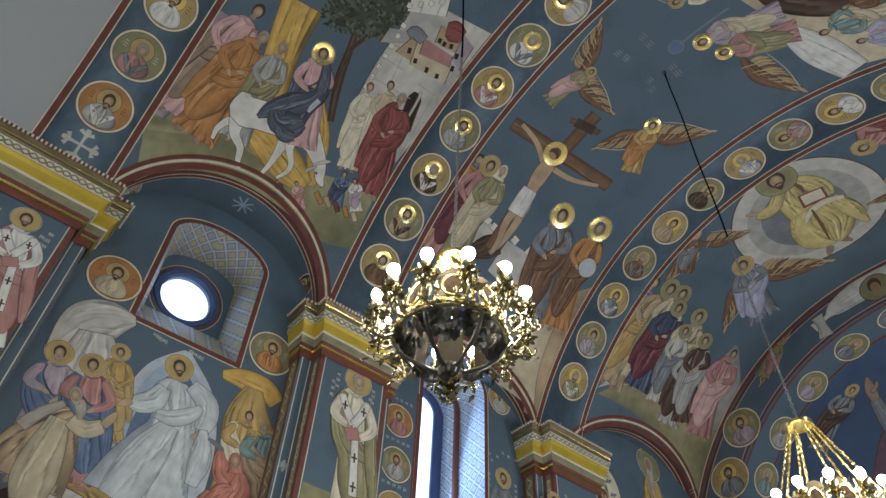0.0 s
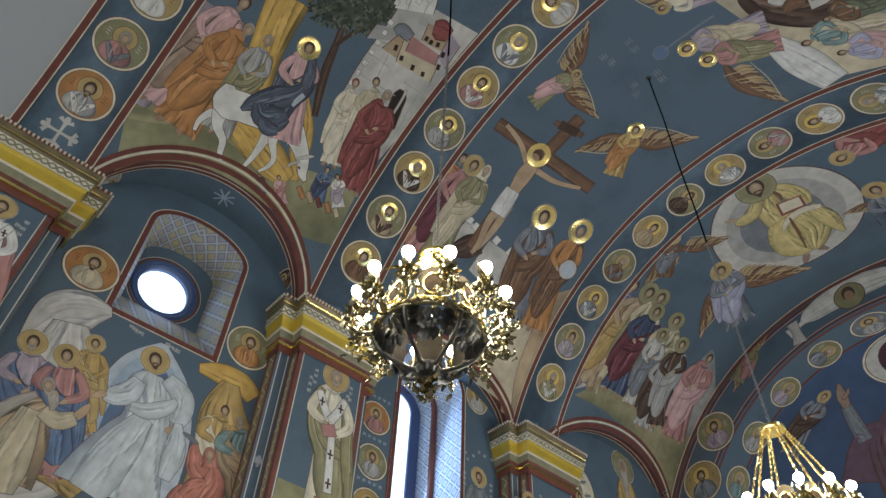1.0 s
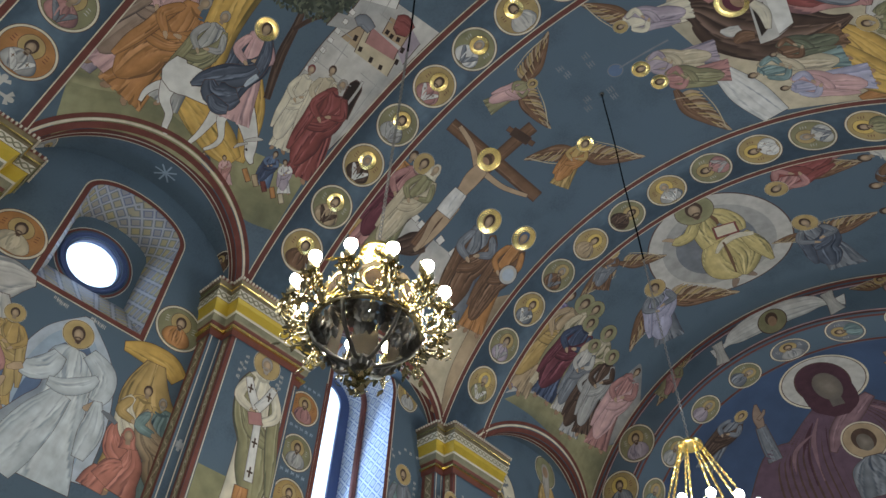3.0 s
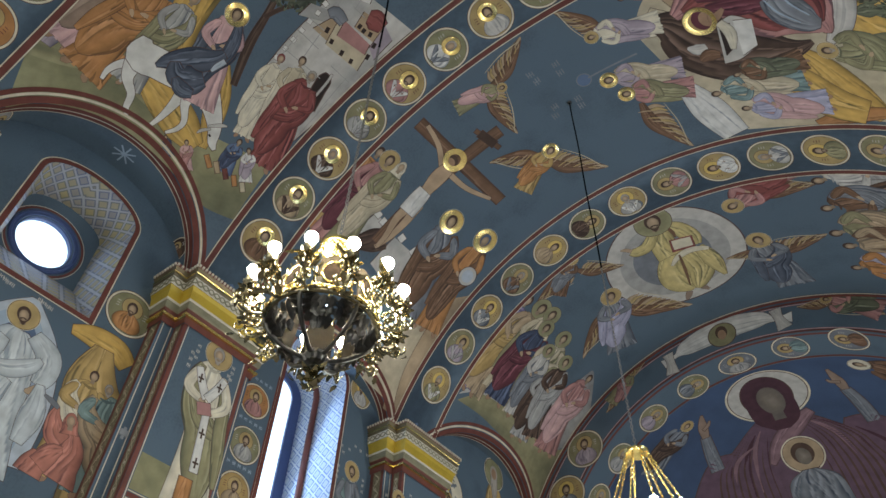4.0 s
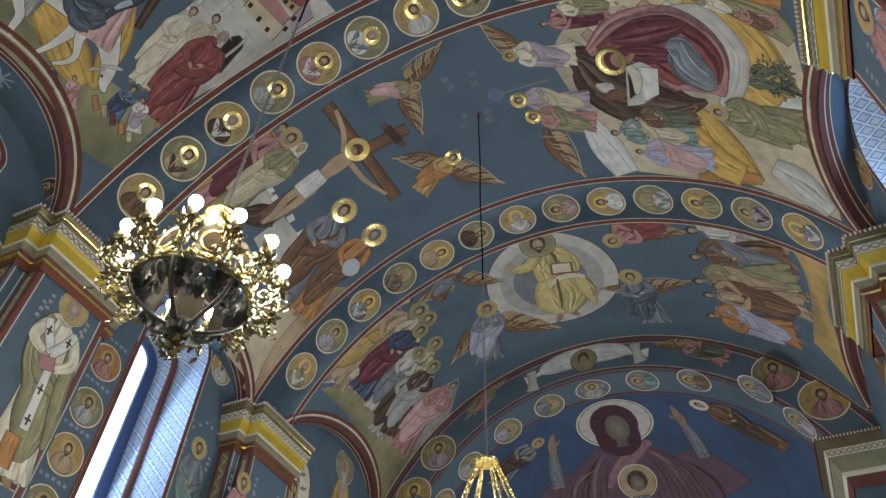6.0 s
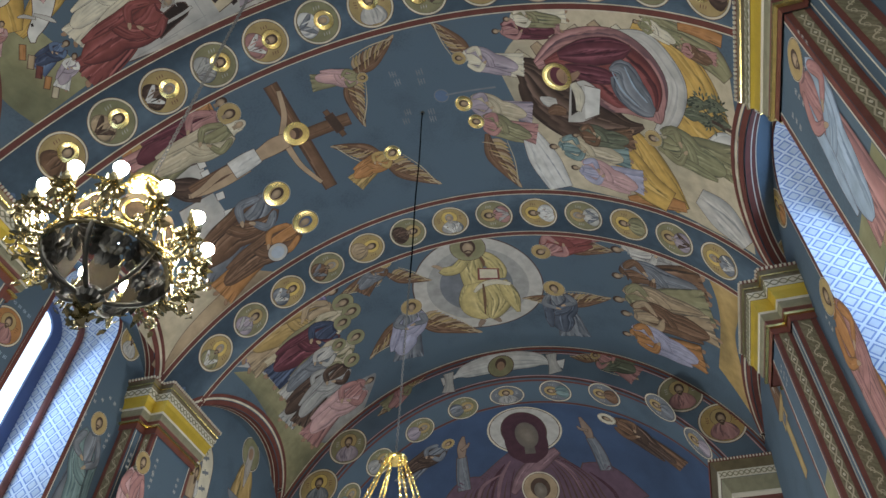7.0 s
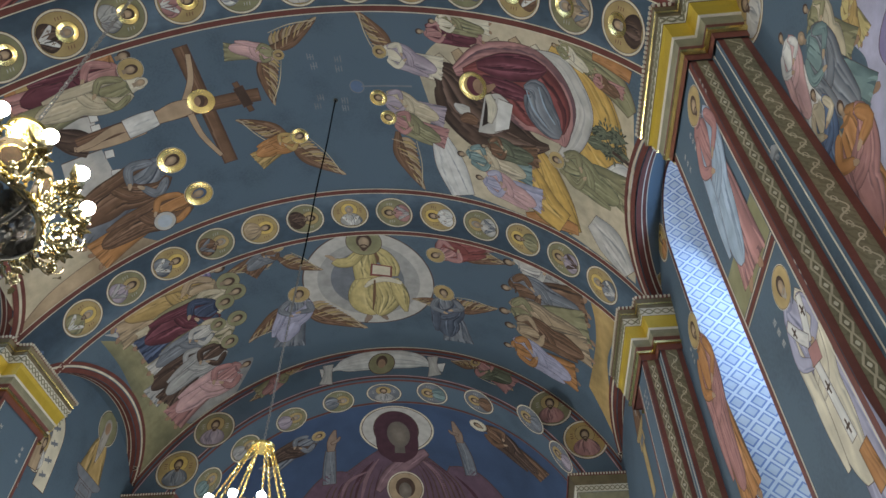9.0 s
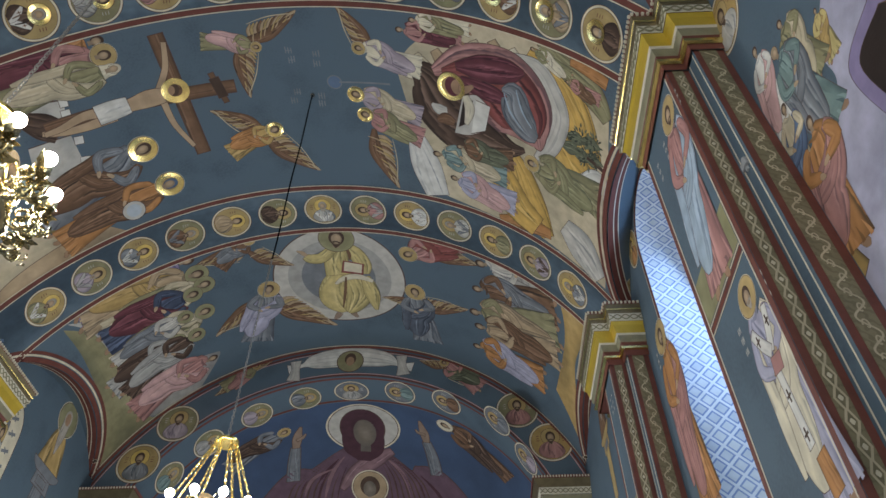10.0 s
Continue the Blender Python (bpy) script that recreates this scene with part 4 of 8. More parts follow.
def chandelier(y, z, turn, H=0.38, spread=0.21, ceiling_z=9.803, x=0.0, scale=0.93):
    """z: height of the ring of bulbs."""
    top = thing("chandelier", "round brass chandelier with cast leaves and twelve lit globe bulbs", "chandelier", "chandeliers", at=(x, y, z))
    top.rotation_euler = (0, 0, turn)
    top.scale = (scale, scale, scale)
    cr = random.Random(3)
    RB, RH, ZH = 0.395, 0.278, -0.195
    # lower hoop with a roped rim
    bm = bmesh.new()
    lathe(bm, [(RH - 0.010, ZH - 0.010), (RH + 0.006, ZH - 0.012), (RH + 0.012, ZH), (RH + 0.004, ZH + 0.016), (RH - 0.008, ZH + 0.016), (RH - 0.010, ZH - 0.010)], 56)
    part("hoop", bm, BRASS, top, "cast brass hoop", smooth=True)
    bm = bmesh.new()
    pts = [((RH + 0.012 + 0.004 * math.cos(48 * a)) * math.cos(a), (RH + 0.012 + 0.004 * math.cos(48 * a)) * math.sin(a), ZH + 0.012 + 0.004 * math.sin(48 * a)) for a in lin(0, 2 * math.pi, 289)]
    tube(bm, pts, 0.006, 5)
    part("rope_rim", bm, GOLD, top, smooth=True)
    # eight leaning crown panels with oval icons
    for k in range(8):
        a = math.pi / 4 * k - 0.675 - turn
        def Q(w, h, out=0.0):
            r = 0.274 - 0.17 * (h - ZH) + out
            return (r * math.cos(a) - w * math.sin(a), r * math.sin(a) + w * math.cos(a), h)
        bm = bmesh.new()
        outer, inner = [], []
        for q in range(13):
            w = -0.078 + 0.013 * q
            low, high = ZH + 0.014, 0.045 + 0.05 * math.cos(w * 20) + 0.008 * (q % 2)
            w2 = w * 0.86
            outer.append([bm.verts.new(Q(w + (w2 - w) * t, low + (high - low) * t, 0.004)) for t in lin(0, 1, 5)])
            inner.append([bm.verts.new(Q(w + (w2 - w) * t, low + (high - low) * t, -0.004)) for t in lin(0, 1, 5)])
        for q in range(12):
            for m in range(4):
                bm.faces.new((outer[q][m], outer[q + 1][m], outer[q + 1][m + 1], outer[q][m + 1]))
                bm.faces.new((inner[q][m], inner[q][m + 1], inner[q + 1][m + 1], inner[q + 1][m]))
            bm.faces.new((outer[q][4], outer[q + 1][4], inner[q + 1][4], inner[q][4]))
        for q in (0, 12):
            for m in range(4):
                bm.faces.new((outer[q][m], outer[q][m + 1], inner[q][m + 1], inner[q][m]))
        panel = part("crown_panel", bm, PANEL, top, "leaning cast brass crown panel")
        bm = bmesh.new()
        tube(bm, [Q(0.050 * math.cos(t), -0.05 + 0.082 * math.sin(t), 0.010) for t in lin(0, 2 * math.pi, 29)], 0.0075, 6)
        part("oval_frame", bm, GOLD, panel, "gilt oval frame", smooth=True)
        bm = bmesh.new()
        c0 = bm.verts.new(Q(0, -0.05, 0.014))
        rim = [bm.verts.new(Q(0.047 * math.cos(t), -0.05 + 0.078 * math.sin(t), 0.009)) for t in lin(0, 2 * math.pi, 29)[:-1]]
        for q in range(28):
            bm.faces.new((c0, rim[q], rim[(q + 1) % 28]))
        part("oval_icon", bm, ICON, panel, "small dark enamel icon")
        bm = bmesh.new()
        tube(bm, [Q(-0.07 + 0.14 * t, ZH + 0.030 + 0.004 * math.sin(60 * t), 0.010) for t in lin(0, 1, 26)], 0.012, 6)
        part("panel_foot", bm, GOLD, panel, "gilt roped foot moulding", smooth=True)
        for s2 in (-1, 1):
            bm = bmesh.new()
            tube(bm, [Q(s2 * (0.075 - 0.012 * t + 0.02 * t * math.sin(7 * t)), -0.10 + 0.20 * t, 0.008 + 0.012 * math.sin(6 * t)) for t in lin(0, 1, 18)], 0.006, 5)
            part("panel_scroll", bm, BRASS, panel, smooth=True)
    for k in range(12):
        a = 2 * math.pi * k / 12
        ca, sa = math.cos(a), math.sin(a)
        P3 = lambda r, h, t=0.0: (r * ca - t * sa, r * sa + t * ca, h)
        # scrolled arm from the hoop, with leafy curls
        bm = bmesh.new()
        arm = [P3(RH, ZH), P3(RH + 0.05, ZH - 0.035), P3(RH + 0.105, ZH - 0.015), P3(RB + 0.012, -0.13), P3(RB - 0.004, -0.085), P3(RB, -0.05)]
        tube(bm, [q[:3] for q in smooth_path(arm, 0.02)], 0.008, 6)
        branch = part("arm", bm, BRASS, top, "scrolled brass arm", smooth=True)
        for r0, h0, size, w0, lead, side in ((RH + 0.065, -0.145, 0.042, 9, 0.0, 0.0), (RB - 0.015, -0.205, 0.045, -9, 2.0, 0.0), (RH + 0.06, -0.165, 0.036, 8, 1.0, 0.055), (RH + 0.06, -0.165, 0.036, 8, 1.0, -0.055), (RB - 0.01, -0.10, 0.034, 8, 2.5, 0.05), (RB - 0.01, -0.10, 0.034, 8, 2.5, -0.05), (RB + 0.02, -0.165, 0.036, -9, 0.6, 0.03), (RB - 0.06, -0.06, 0.03, 9, 0.0, -0.03)):
            curl = [P3(r0 + size * (1.1 - t) * math.cos(w0 * t + lead), h0 + size * (1.1 - t) * math.sin(w0 * t + lead), side * (0.4 + 0.6 * t)) for t in lin(0, 1, 20)]
            bm = bmesh.new()
            tube(bm, curl, 0.0055, 5)
            part("scroll", bm, BRASS, branch, smooth=True)
        # acanthus leaves round the arm, and the lotus cup below the bulb
        spots = [(RH + 0.03 + 0.022 * q, -0.215 + 0.014 * q * (q % 3), (-1) ** q * (0.012 + 0.01 * (q % 3))) for q in range(7)]
        for r0, h0, t0 in spots:
            bm = bmesh.new()
            leaf(bm, P3(r0, h0, t0), P3(r0 + cr.uniform(0.01, 0.045), h0 + cr.uniform(-0.05, 0.05), t0 * 3.2 + cr.uniform(-0.02, 0.02)), cr.uniform(0.013, 0.022), cr.uniform(-0.04, 0.04))
            part("acanthus_leaf", bm, BRASS, branch, smooth=False)
        for row, (r1, r2, z1, z2, w1) in enumerate(((0.012, 0.052, -0.075, -0.035, 0.021), (0.010, 0.060, -0.10, -0.082, 0.022))):
            for q in range(6):
                b = 2 * math.pi * (q + 0.5 * row) / 6
                bm = bmesh.new()
                leaf(bm, (RB * ca + r1 * math.cos(b), RB * sa + r1 * math.sin(b), z1), (RB * ca + r2 * math.cos(b), RB * sa + r2 * math.sin(b), z2), w1, 0.018 if row == 0 else -0.02)
                part("cup_leaf", bm, BRASS, branch, smooth=False)
        bm = bmesh.new()
        lathe(bm, [(0.001, -0.085), (0.010, -0.08), (0.024, -0.05), (0.026, -0.034), (0.017, -0.024), (0.016, 0.0), (0.001, 0.002)], 12, P3(RB, 0))
        part("bulb_socket", bm, BRASS, branch, smooth=True)
        bm = bmesh.new()
        lathe(bm, [(0.001, 0.0), (0.014, 0.002), (0.016, 0.012), (0.027, 0.026), (0.0325, 0.043), (0.029, 0.060), (0.017, 0.072), (0.001, 0.076)], 14, P3(RB, -0.004))
        part("bulb", bm, BULB, branch, "lit globe bulb", smooth=True)
    # six slim ribs from the hoop down to the hub, leafy near the hoop
    for k in range(6):
        a = 2 * math.pi * (k + 0.5) / 6 - 0.675
        ca, sa = math.cos(a), math.sin(a)
        bm = bmesh.new()
        rib = [(RH * ca, RH * sa, ZH), (0.245 * ca, 0.245 * sa, -0.275), (0.165 * ca, 0.165 * sa, -0.345), (0.07 * ca, 0.07 * sa, -0.385), (0.03 * ca, 0.03 * sa, -0.37)]
        tube(bm, [q[:3] for q in smooth_path(rib, 0.025)], 0.012, 6)
        rib_ob = part("basket_rib", bm, DARK_METAL, top, "dark bronze rib", smooth=True)
        for q in range(4):
            r0, h0 = 0.268 - 0.022 * q, -0.20 - 0.034 * q
            for s2 in (-1, 1):
                bm = bmesh.new()
                leaf(bm, (r0 * ca, r0 * sa, h0), (r0 * ca - s2 * (0.095 - 0.012 * q) * sa, r0 * sa + s2 * (0.095 - 0.012 * q) * ca, h0 - 0.005 + 0.012 * q), 0.036, 0.03)
                part("rib_leaf", bm, DARK_METAL, rib_ob, smooth=False)
    # cast leaf clusters that hang between the ribs
    for k in range(6):
        a0 = 2 * math.pi * k / 6 - 0.675
        for q in range(11):
            a = a0 + (q % 4 - 1.5) * 0.16
            row = q // 4
            r0, h0 = 0.262 - 0.030 * row, ZH - 0.012 - 0.036 * row
            bm = bmesh.new()
            leaf(bm, (r0 * math.cos(a), r0 * math.sin(a), h0), ((r0 - 0.03) * math.cos(a + cr.uniform(-0.12, 0.12)), (r0 - 0.03) * math.sin(a + cr.uniform(-0.12, 0.12)), h0 - cr.uniform(0.05, 0.07)), cr.uniform(0.024, 0.034), cr.uniform(-0.03, 0.03), Vector((math.cos(a), math.sin(a), 0.2)))
            part("hanging_leaf", bm, DARK_METAL, top, "dark cast leaf")
    bm = bmesh.new()
    lathe(bm, [(0.001, ZH + 0.02), (0.016, ZH + 0.024), (0.02, ZH + 0.045), (0.014, ZH + 0.06), (0.001, ZH + 0.065)], 12, (RH * 0.55 * math.cos(-0.675 - turn), RH * 0.55 * math.sin(-0.675 - turn), 0))
    part("spot_lamp", bm, COOL, top, "small cold white lamp", smooth=True)
    bm = bmesh.new()
    n = 28
    rings = []
    for r, h in ((0.012, -0.345), (0.045, -0.355), (0.060, -0.385), (0.047, -0.415), (0.02, -0.43), (0.032, -0.45), (0.012, -0.47)):
        rings.append([bm.verts.new((r * (1 + 0.12 * (k % 2)) * math.cos(2 * math.pi * k / n), r * (1 + 0.12 * (k % 2)) * math.sin(2 * math.pi * k / n), h)) for k in range(n)])
    for p0, p1 in zip(rings, rings[1:]):
        for k in range(n):
            bm.faces.new((p0[k], p0[(k + 1) % n], p1[(k + 1) % n], p1[k]))
    part("hub", bm, DARK_METAL, top, "fluted dark hub")
    bm = bmesh.new()
    lathe(bm, [(0.001, -0.45), (0.016, -0.46), (0.02, -0.49), (0.012, -0.53), (0.016, -0.55), (0.001, -0.575)], 12)
    knob = part("finial", bm, BRASS, top, "leafy brass finial", smooth=True)
    for k in range(16):
        b = 2.4 * k
        h = -0.455 - 0.007 * k
        bm = bmesh.new()
        leaf(bm, (0.01 * math.cos(b), 0.01 * math.sin(b), h), ((0.085 - 0.003 * k) * math.cos(b), (0.085 - 0.003 * k) * math.sin(b), h - 0.012), 0.024, 0.03)
        part("finial_leaf", bm, BRASS, knob)
    # suspension: gilt cap, eight slanted chains, the long chain and cord
    bm = bmesh.new()
    lathe(bm, [(0.001, H - 0.012), (0.094, H - 0.012), (0.10, H - 0.006), (0.10, H + 0.016), (0.07, H + 0.024), (0.012, H + 0.026), (0.001, H + 0.045)], 28)
    part("chain_cap", bm, GOLD, top, "round gilt cap")
    for k in range(8):
        a = 2 * math.pi * k / 8
        bm = bmesh.new()
        slanted_chain(bm, (0.085 * math.cos(a), 0.085 * math.sin(a), H - 0.012), (spread * math.cos(a), spread * math.sin(a), 0.04 if spread < 0.25 else -0.05))
        part("slanted_chain", bm, GOLD, top, "gilt chain")
    bm = bmesh.new()
    span = (ceiling_z - z) / scale
    h = H + 0.06
    i = 0
    while h < H + 0.4 * (span - H):
        link(bm, (0, 0, h), (math.pi / 2) * (i % 2), 0.020, 0.010, 0.0035)
        h += 0.032
        i += 1
    part("chain", bm, STEEL, top, "steel link chain")
    bm = bmesh.new()
    tube(bm, [(0.004 * math.sin(3 * t), 0.004 * math.cos(2 * t), h + (span - h) * t / 4) for t in lin(0, 4, 18)], 0.0085, 6)
    part("cord", bm, CORD, top, "black cord")
    bm = bmesh.new()
    lathe(bm, [(0.02, span - 0.03), (0.03, span - 0.02), (0.03, span + 0.01)], 12)
    part("ceiling_hook", bm, DARK_METAL, top)
    return top


chandelier(1.61, 3.93, 0.03)
chandelier(4.77, 4.01, 0.0, H=0.66, spread=0.37, ceiling_z=9.80, x=0.16, scale=0.94)


# ---- painted borders and medallions of the vault ----
RED_LINE = "oxide"
RIBS = ((-0.75, 0.02, -0.37, 0.157), (2.79, 3.53, 3.19, 0.1605), (6.29, 7.10, 6.70, 0.161))
borders = thing("border_lines", "painted red and white border lines of the vault", "border", kind="structure")
for y0, y1, ym, step in RIBS:
    for y in (y0, y1):
        reach = R * math.acos((ZC - ZV) / R)
        arc = [(s, y) for s in lin(-reach, reach, 40)]
        lines("V", borders, "red_line", [arc], RED_LINE, 0.032, lift=EDGE)
        lines("V", borders, "white_line", [[(s, y - 0.04) for s, y in arc], [(s, y + 0.04) for s, y in arc]], "cream", 0.006, lift=EDGE)
arc = [(s, YE - 0.05) for s in lin(-4.9, 4.9, 40)]
lines("V", borders, "red_line", [arc], RED_LINE, 0.03, lift=EDGE)
lines("V", borders, "white_line", [[(s, y - 0.05) for s, y in arc]], "cream", 0.008, lift=EDGE)
for side in (-1, 1):
    for mid, half, rise in bays(side):
        ys = [mid - half * math.cos(a) for a in lin(0.02, math.pi - 0.02, 40)]
        for off, w, tone, name in ((0.03, 0.035, RED_LINE, "red_line"), (0.085, 0.014, "cream", "white_line"), (0.125, 0.024, RED_LINE, "red_line")):
            pts = []
            for y in ys:
                z = ZS + (rise + off) * math.sqrt(max(0, 1 - ((y - mid) / half) ** 2)) + 0.002
                pts.append((side * R * math.acos((z - ZV) / R), mid + (y - mid) * (1 + off / half)))
            lines("V", borders, name, [pts], tone, w, lift=EDGE)
for rr, w, tone in ((RA + 0.03, 0.014, RED_LINE), (RA + 0.06, 0.008, "pink"), (R - 0.05, 0.016, RED_LINE), (R - 0.085, 0.008, "pink")):
    lines("AW", borders, "red_line" if tone == RED_LINE else "white_line", [[(rr * math.sin(a), ZV + rr * math.cos(a)) for a in lin(-1.2, 1.2, 50)]], tone, w)
lines("AS", borders, "red_line", [[(s, YE + 0.05) for s in lin(-4.4, 4.4, 40)], [(s, YE + DEPTH - 0.05) for s in lin(-4.4, 4.4, 40)]], RED_LINE, 0.025)

def soffit_surface(side, i):
    mid, half, rise = bays(side)[i]

    def at(p, q, lift):
        a = p / half
        y, z = mid - (half - lift) * math.cos(a), ZS + (rise - lift) * math.sin(a)
        x = math.sqrt(R * R - (z - ZV) ** 2) + q
        return Vector((side * x, y, z + RISES.get((side, i), 0.0) * q / 0.45 - 0.004))
    return at


for side in (-1, 1):
    for i in range(3):
        if (side, i) == (-1, 1):
            continue
        for a, g, r in ((0.55, "grey", "stone"), (2.55, "umber", "brown")) if i != 1 else ((0.5, "gold", "stone"), (2.62, "gold", "tan")):
            medallion(soffit_surface(side, i), (a * BAYS[i][1], 0.12 if i == 2 else 0.29), 0.2, 0.06 if i == 2 else 0.13, -math.pi / 2 if a < 1.5 else math.pi / 2, g, r, "medallions of the side arches")
    for i, (mid, half, rise) in enumerate(bays(side)):
        at = soffit_surface(side, i)
        for q, w, tone, name in ((0.035, 0.032, RED_LINE, "red_line"), (0.075, 0.006, "cream", "white_line"), (0.105, 0.022, RED_LINE, "red_line"), (0.134, 0.005, "cream", "white_line")):
            lines(at, borders, name, [[(half * a, q) for a in lin(0.12, math.pi - 0.12, 40)]], tone, w)
    p = Paint(soffit_surface(side, 0), 0.003)
    c = (BAYS[0][1] * math.pi / 2, 0.33)
    for k in range(4):
        a = math.pi * k / 4
        p.stroke([(c[0] - 0.13 * math.cos(a), c[1] - 0.13 * math.sin(a), 0.01), (c[0] + 0.13 * math.cos(a), c[1] + 0.13 * math.sin(a), 0.01)], "sky", 0)
    tagged(p.done("painted_monogram"), "small pale painted star monogram on blue", "fresco")


# ---- painted strips and panels on the pilasters ----
def strips(yc, side):
    top = thing("pilaster_border", "patterned olive border strips between dark red bands", "border", "borders of the pilasters", kind="structure")
    yc, HF, HB = SHAFTS.get((side, yc), (yc, HALF, HALF_B))

    def slab(name, x0, x1, y0, y1, mat, label=""):
        bm = bmesh.new()
        box(bm, (min(side * x0, side * x1), min(y0, y1), 1.0), (max(side * x0, side * x1), max(y0, y1), 6.41))
        part(name, bm, mat, top, label)
    for s in (-1, 1):
        for half, x0, x1, a, b in ((HF, XF + 0.002, XB - 0.002, XF + 0.045, XB - 0.045), (HB, XB + 0.002, XW - 0.01, XB + 0.045, XB + 0.165)):
            y = yc + s * half
            slab("red_band", x0, x1, y - 0.001, y + s * 0.003, RED)
            slab("border_strip", a, b, y, y + s * 0.007, STRIP if half == HF else SCROLL, "olive strip with a painted border")
            vine = Paint(plane_at("y", y, s), 0.0085)
            mid, amp = side * (a + b) / 2, (b - a) / 2 - 0.012
            if half == HF:
                for q in (-1, 1):
                    vine.stroke([(mid + q * amp * (1 if k % 2 else 0.12), 1.05 + 0.062 * k, 0.006) for k in range(86)], "sand", 0, step=0.062)
                for k in range(43):
                    vine.stroke([(mid, 1.095 + 0.124 * k, 0.002), (mid, 1.112 + 0.124 * k, 0.013), (mid, 1.129 + 0.124 * k, 0.002)], "cream", 0, step=0.02)
            else:
                vine.stroke([(mid + amp * 0.8 * math.sin(0.5 * k), 1.05 + 0.0159 * k, 0.0055) for k in range(336)], "sand", 0, step=0.02)
                for k in range(26):
                    for q in (-1, 1):
                        z = 1.15 + 0.2 * k + 0.1 * (q > 0)
                        vine.stroke([(mid + q * amp * (0.15 + 0.42 * (1 - 0.12 * m) * math.cos(0.9 * m)), z + amp * (1 - 0.12 * m) * 0.9 * math.sin(0.9 * m), 0.004) for m in range(7)], "sand", 0, step=0.02)
            vine.done("border_vine", top)
        for off in (HF + 0.035, HB - 0.03):
            slab("white_line", XB - 0.003, XB + 0.001, yc + s * off - 0.005, yc + s * off + 0.005, CREAM)
        slab("red_line", XF - 0.003, XF + 0.001, yc + s * (HF - 0.045), yc + s * (HF - 0.001), RED)
        slab("white_line", XF - 0.003, XF + 0.001, yc + s * (HF - 0.062), yc + s * (HF - 0.053), CREAM)
    surf = "PL" if side < 0 else "PR"
    for z in (4.55, 2.5):
        lines(surf, top, "red_line", [[(yc - HF + 0.07, z), (yc + HF - 0.07, z)]], RED_LINE, 0.022)
        lines(surf, top, "white_line", [[(yc - HF + 0.07, z + 0.035), (yc + HF - 0.07, z + 0.035)], [(yc - HF + 0.07, z - 0.035), (yc + HF - 0.07, z - 0.035)]], "cream", 0.005)
    p = Paint(surf, 0.0012)
    p.fill([(yc - HF + 0.07, 4.60), (yc - HF + 0.07, 4.95)], [(yc + HF - 0.07, 4.60), (yc + HF - 0.07, 4.95)], "moss", 0.1)
    p.done("panel_ground", top)
    for z in (6.18, 6.10, 6.02):
        pp = Paint(surf, 0.004)
        for s in (-1, 1):
            bars(pp, yc + s * (HF - 0.20), z)
        pp.done("lettering_bar", top)


for side in (-1, 1):
    for yc in PIERS:
        strips(yc, side)
    bm = bmesh.new()
    box(bm, (side * XB - 0.02, 2.60, 5.09), (side * XB + 0.02, 2.68, 5.15))
    box(bm, (side * XB - 0.012, 2.625, 5.06), (side * XB + 0.012, 2.655, 5.18))
    bmesh.ops.bevel(bm, geom=list(bm.edges), offset=0.004, segments=2, affect="EDGES")
    tagged(part("cable_clip", bm, WHITE), "small white plastic clip on the pilaster", "clip")

# frames round the niche and the tall windows, on the wall
for side, hole, surf in ((-1, NICHE, "WL"), (-1, TALL, "WL"), (1, TALL, "WR")):
    ym, hw, sill, spring, rise = hole
    for off, w, tone, name in ((0.028, 0.026, RED_LINE, "red_line"), (0.062, 0.006, "cream", "white_line")):
        path = [(ym - hw - off, sill - off)] + [(ym - (hw + off) * math.cos(a), spring + (rise + off) * math.sin(a)) for a in lin(0, math.pi, 21)] + [(ym + hw + off, sill - off)]
        p = Paint(surf, 0.003)
        p.stroke([(*path[0], w), (*path[1], w)], tone, 0)
        p.stroke([(*q, w) for q in path[1:-1]], tone, 0)
        p.stroke([(*path[-2], w), (*path[-1], w)], tone, 0)
        p.stroke([(path[0][0] - w, path[0][1], w), (path[-1][0] + w, path[-1][1], w)], tone, 0)
        p.done(name, borders)


# ---- frescoes ----

town = thing("ceiling_fresco", "fresco of a rider on a white donkey before a walled town", "fresco")
p = Paint("V", 0.002)
p.fill([(-3.86, -0.02), (-3.66, 0.30), (-3.40, 0.74), (-3.42, 1.23), (-3.55, 1.65), (-3.42, 2.08), (-3.25, 2.69)], [(-4.64, 0.25), (-4.35, 0.48), (-4.10, 0.94), (-4.04, 1.44), (-4.10, 2.00), (-4.16, 2.37), (-4.06, 2.75)], "moss", 0.2)
p.fill([(-3.95, -0.02), (-3.82, 0.27), (-3.58, 0.73), (-3.60, 1.22)], [(-4.08, 0.05), (-3.95, 0.33), (-3.70, 0.79), (-3.70, 1.31)], "olive", 0.2)
p.done("hill", town)
p = Paint("V", 0.002)
p.stroke([(-1.91, 0.76, 0.238), (-2.31, 0.82, 0.204), (-2.73, 0.91, 0.187), (-3.19, 1.01, 0.238), (-3.46, 1.10, 0.170)], "amber", 0.8, 0.004)
p.stroke([(-2.76, 1.50, 0.085), (-3.04, 1.69, 0.136), (-3.33, 1.83, 0.119), (-3.64, 1.94, 0.048)], "amber", 0.8, 0.003)
p.done("hill", town)
p = Paint("V", 0.002)
p.stroke([(-3.44, 1.01, 0.136), (-3.50, 1.28, 0.204), (-3.60, 1.62, 0.204), (-3.68, 1.88, 0.102)], "amber", 0.9, 0.004)
p.done("hill", town)
p = Paint("V", 0.002)
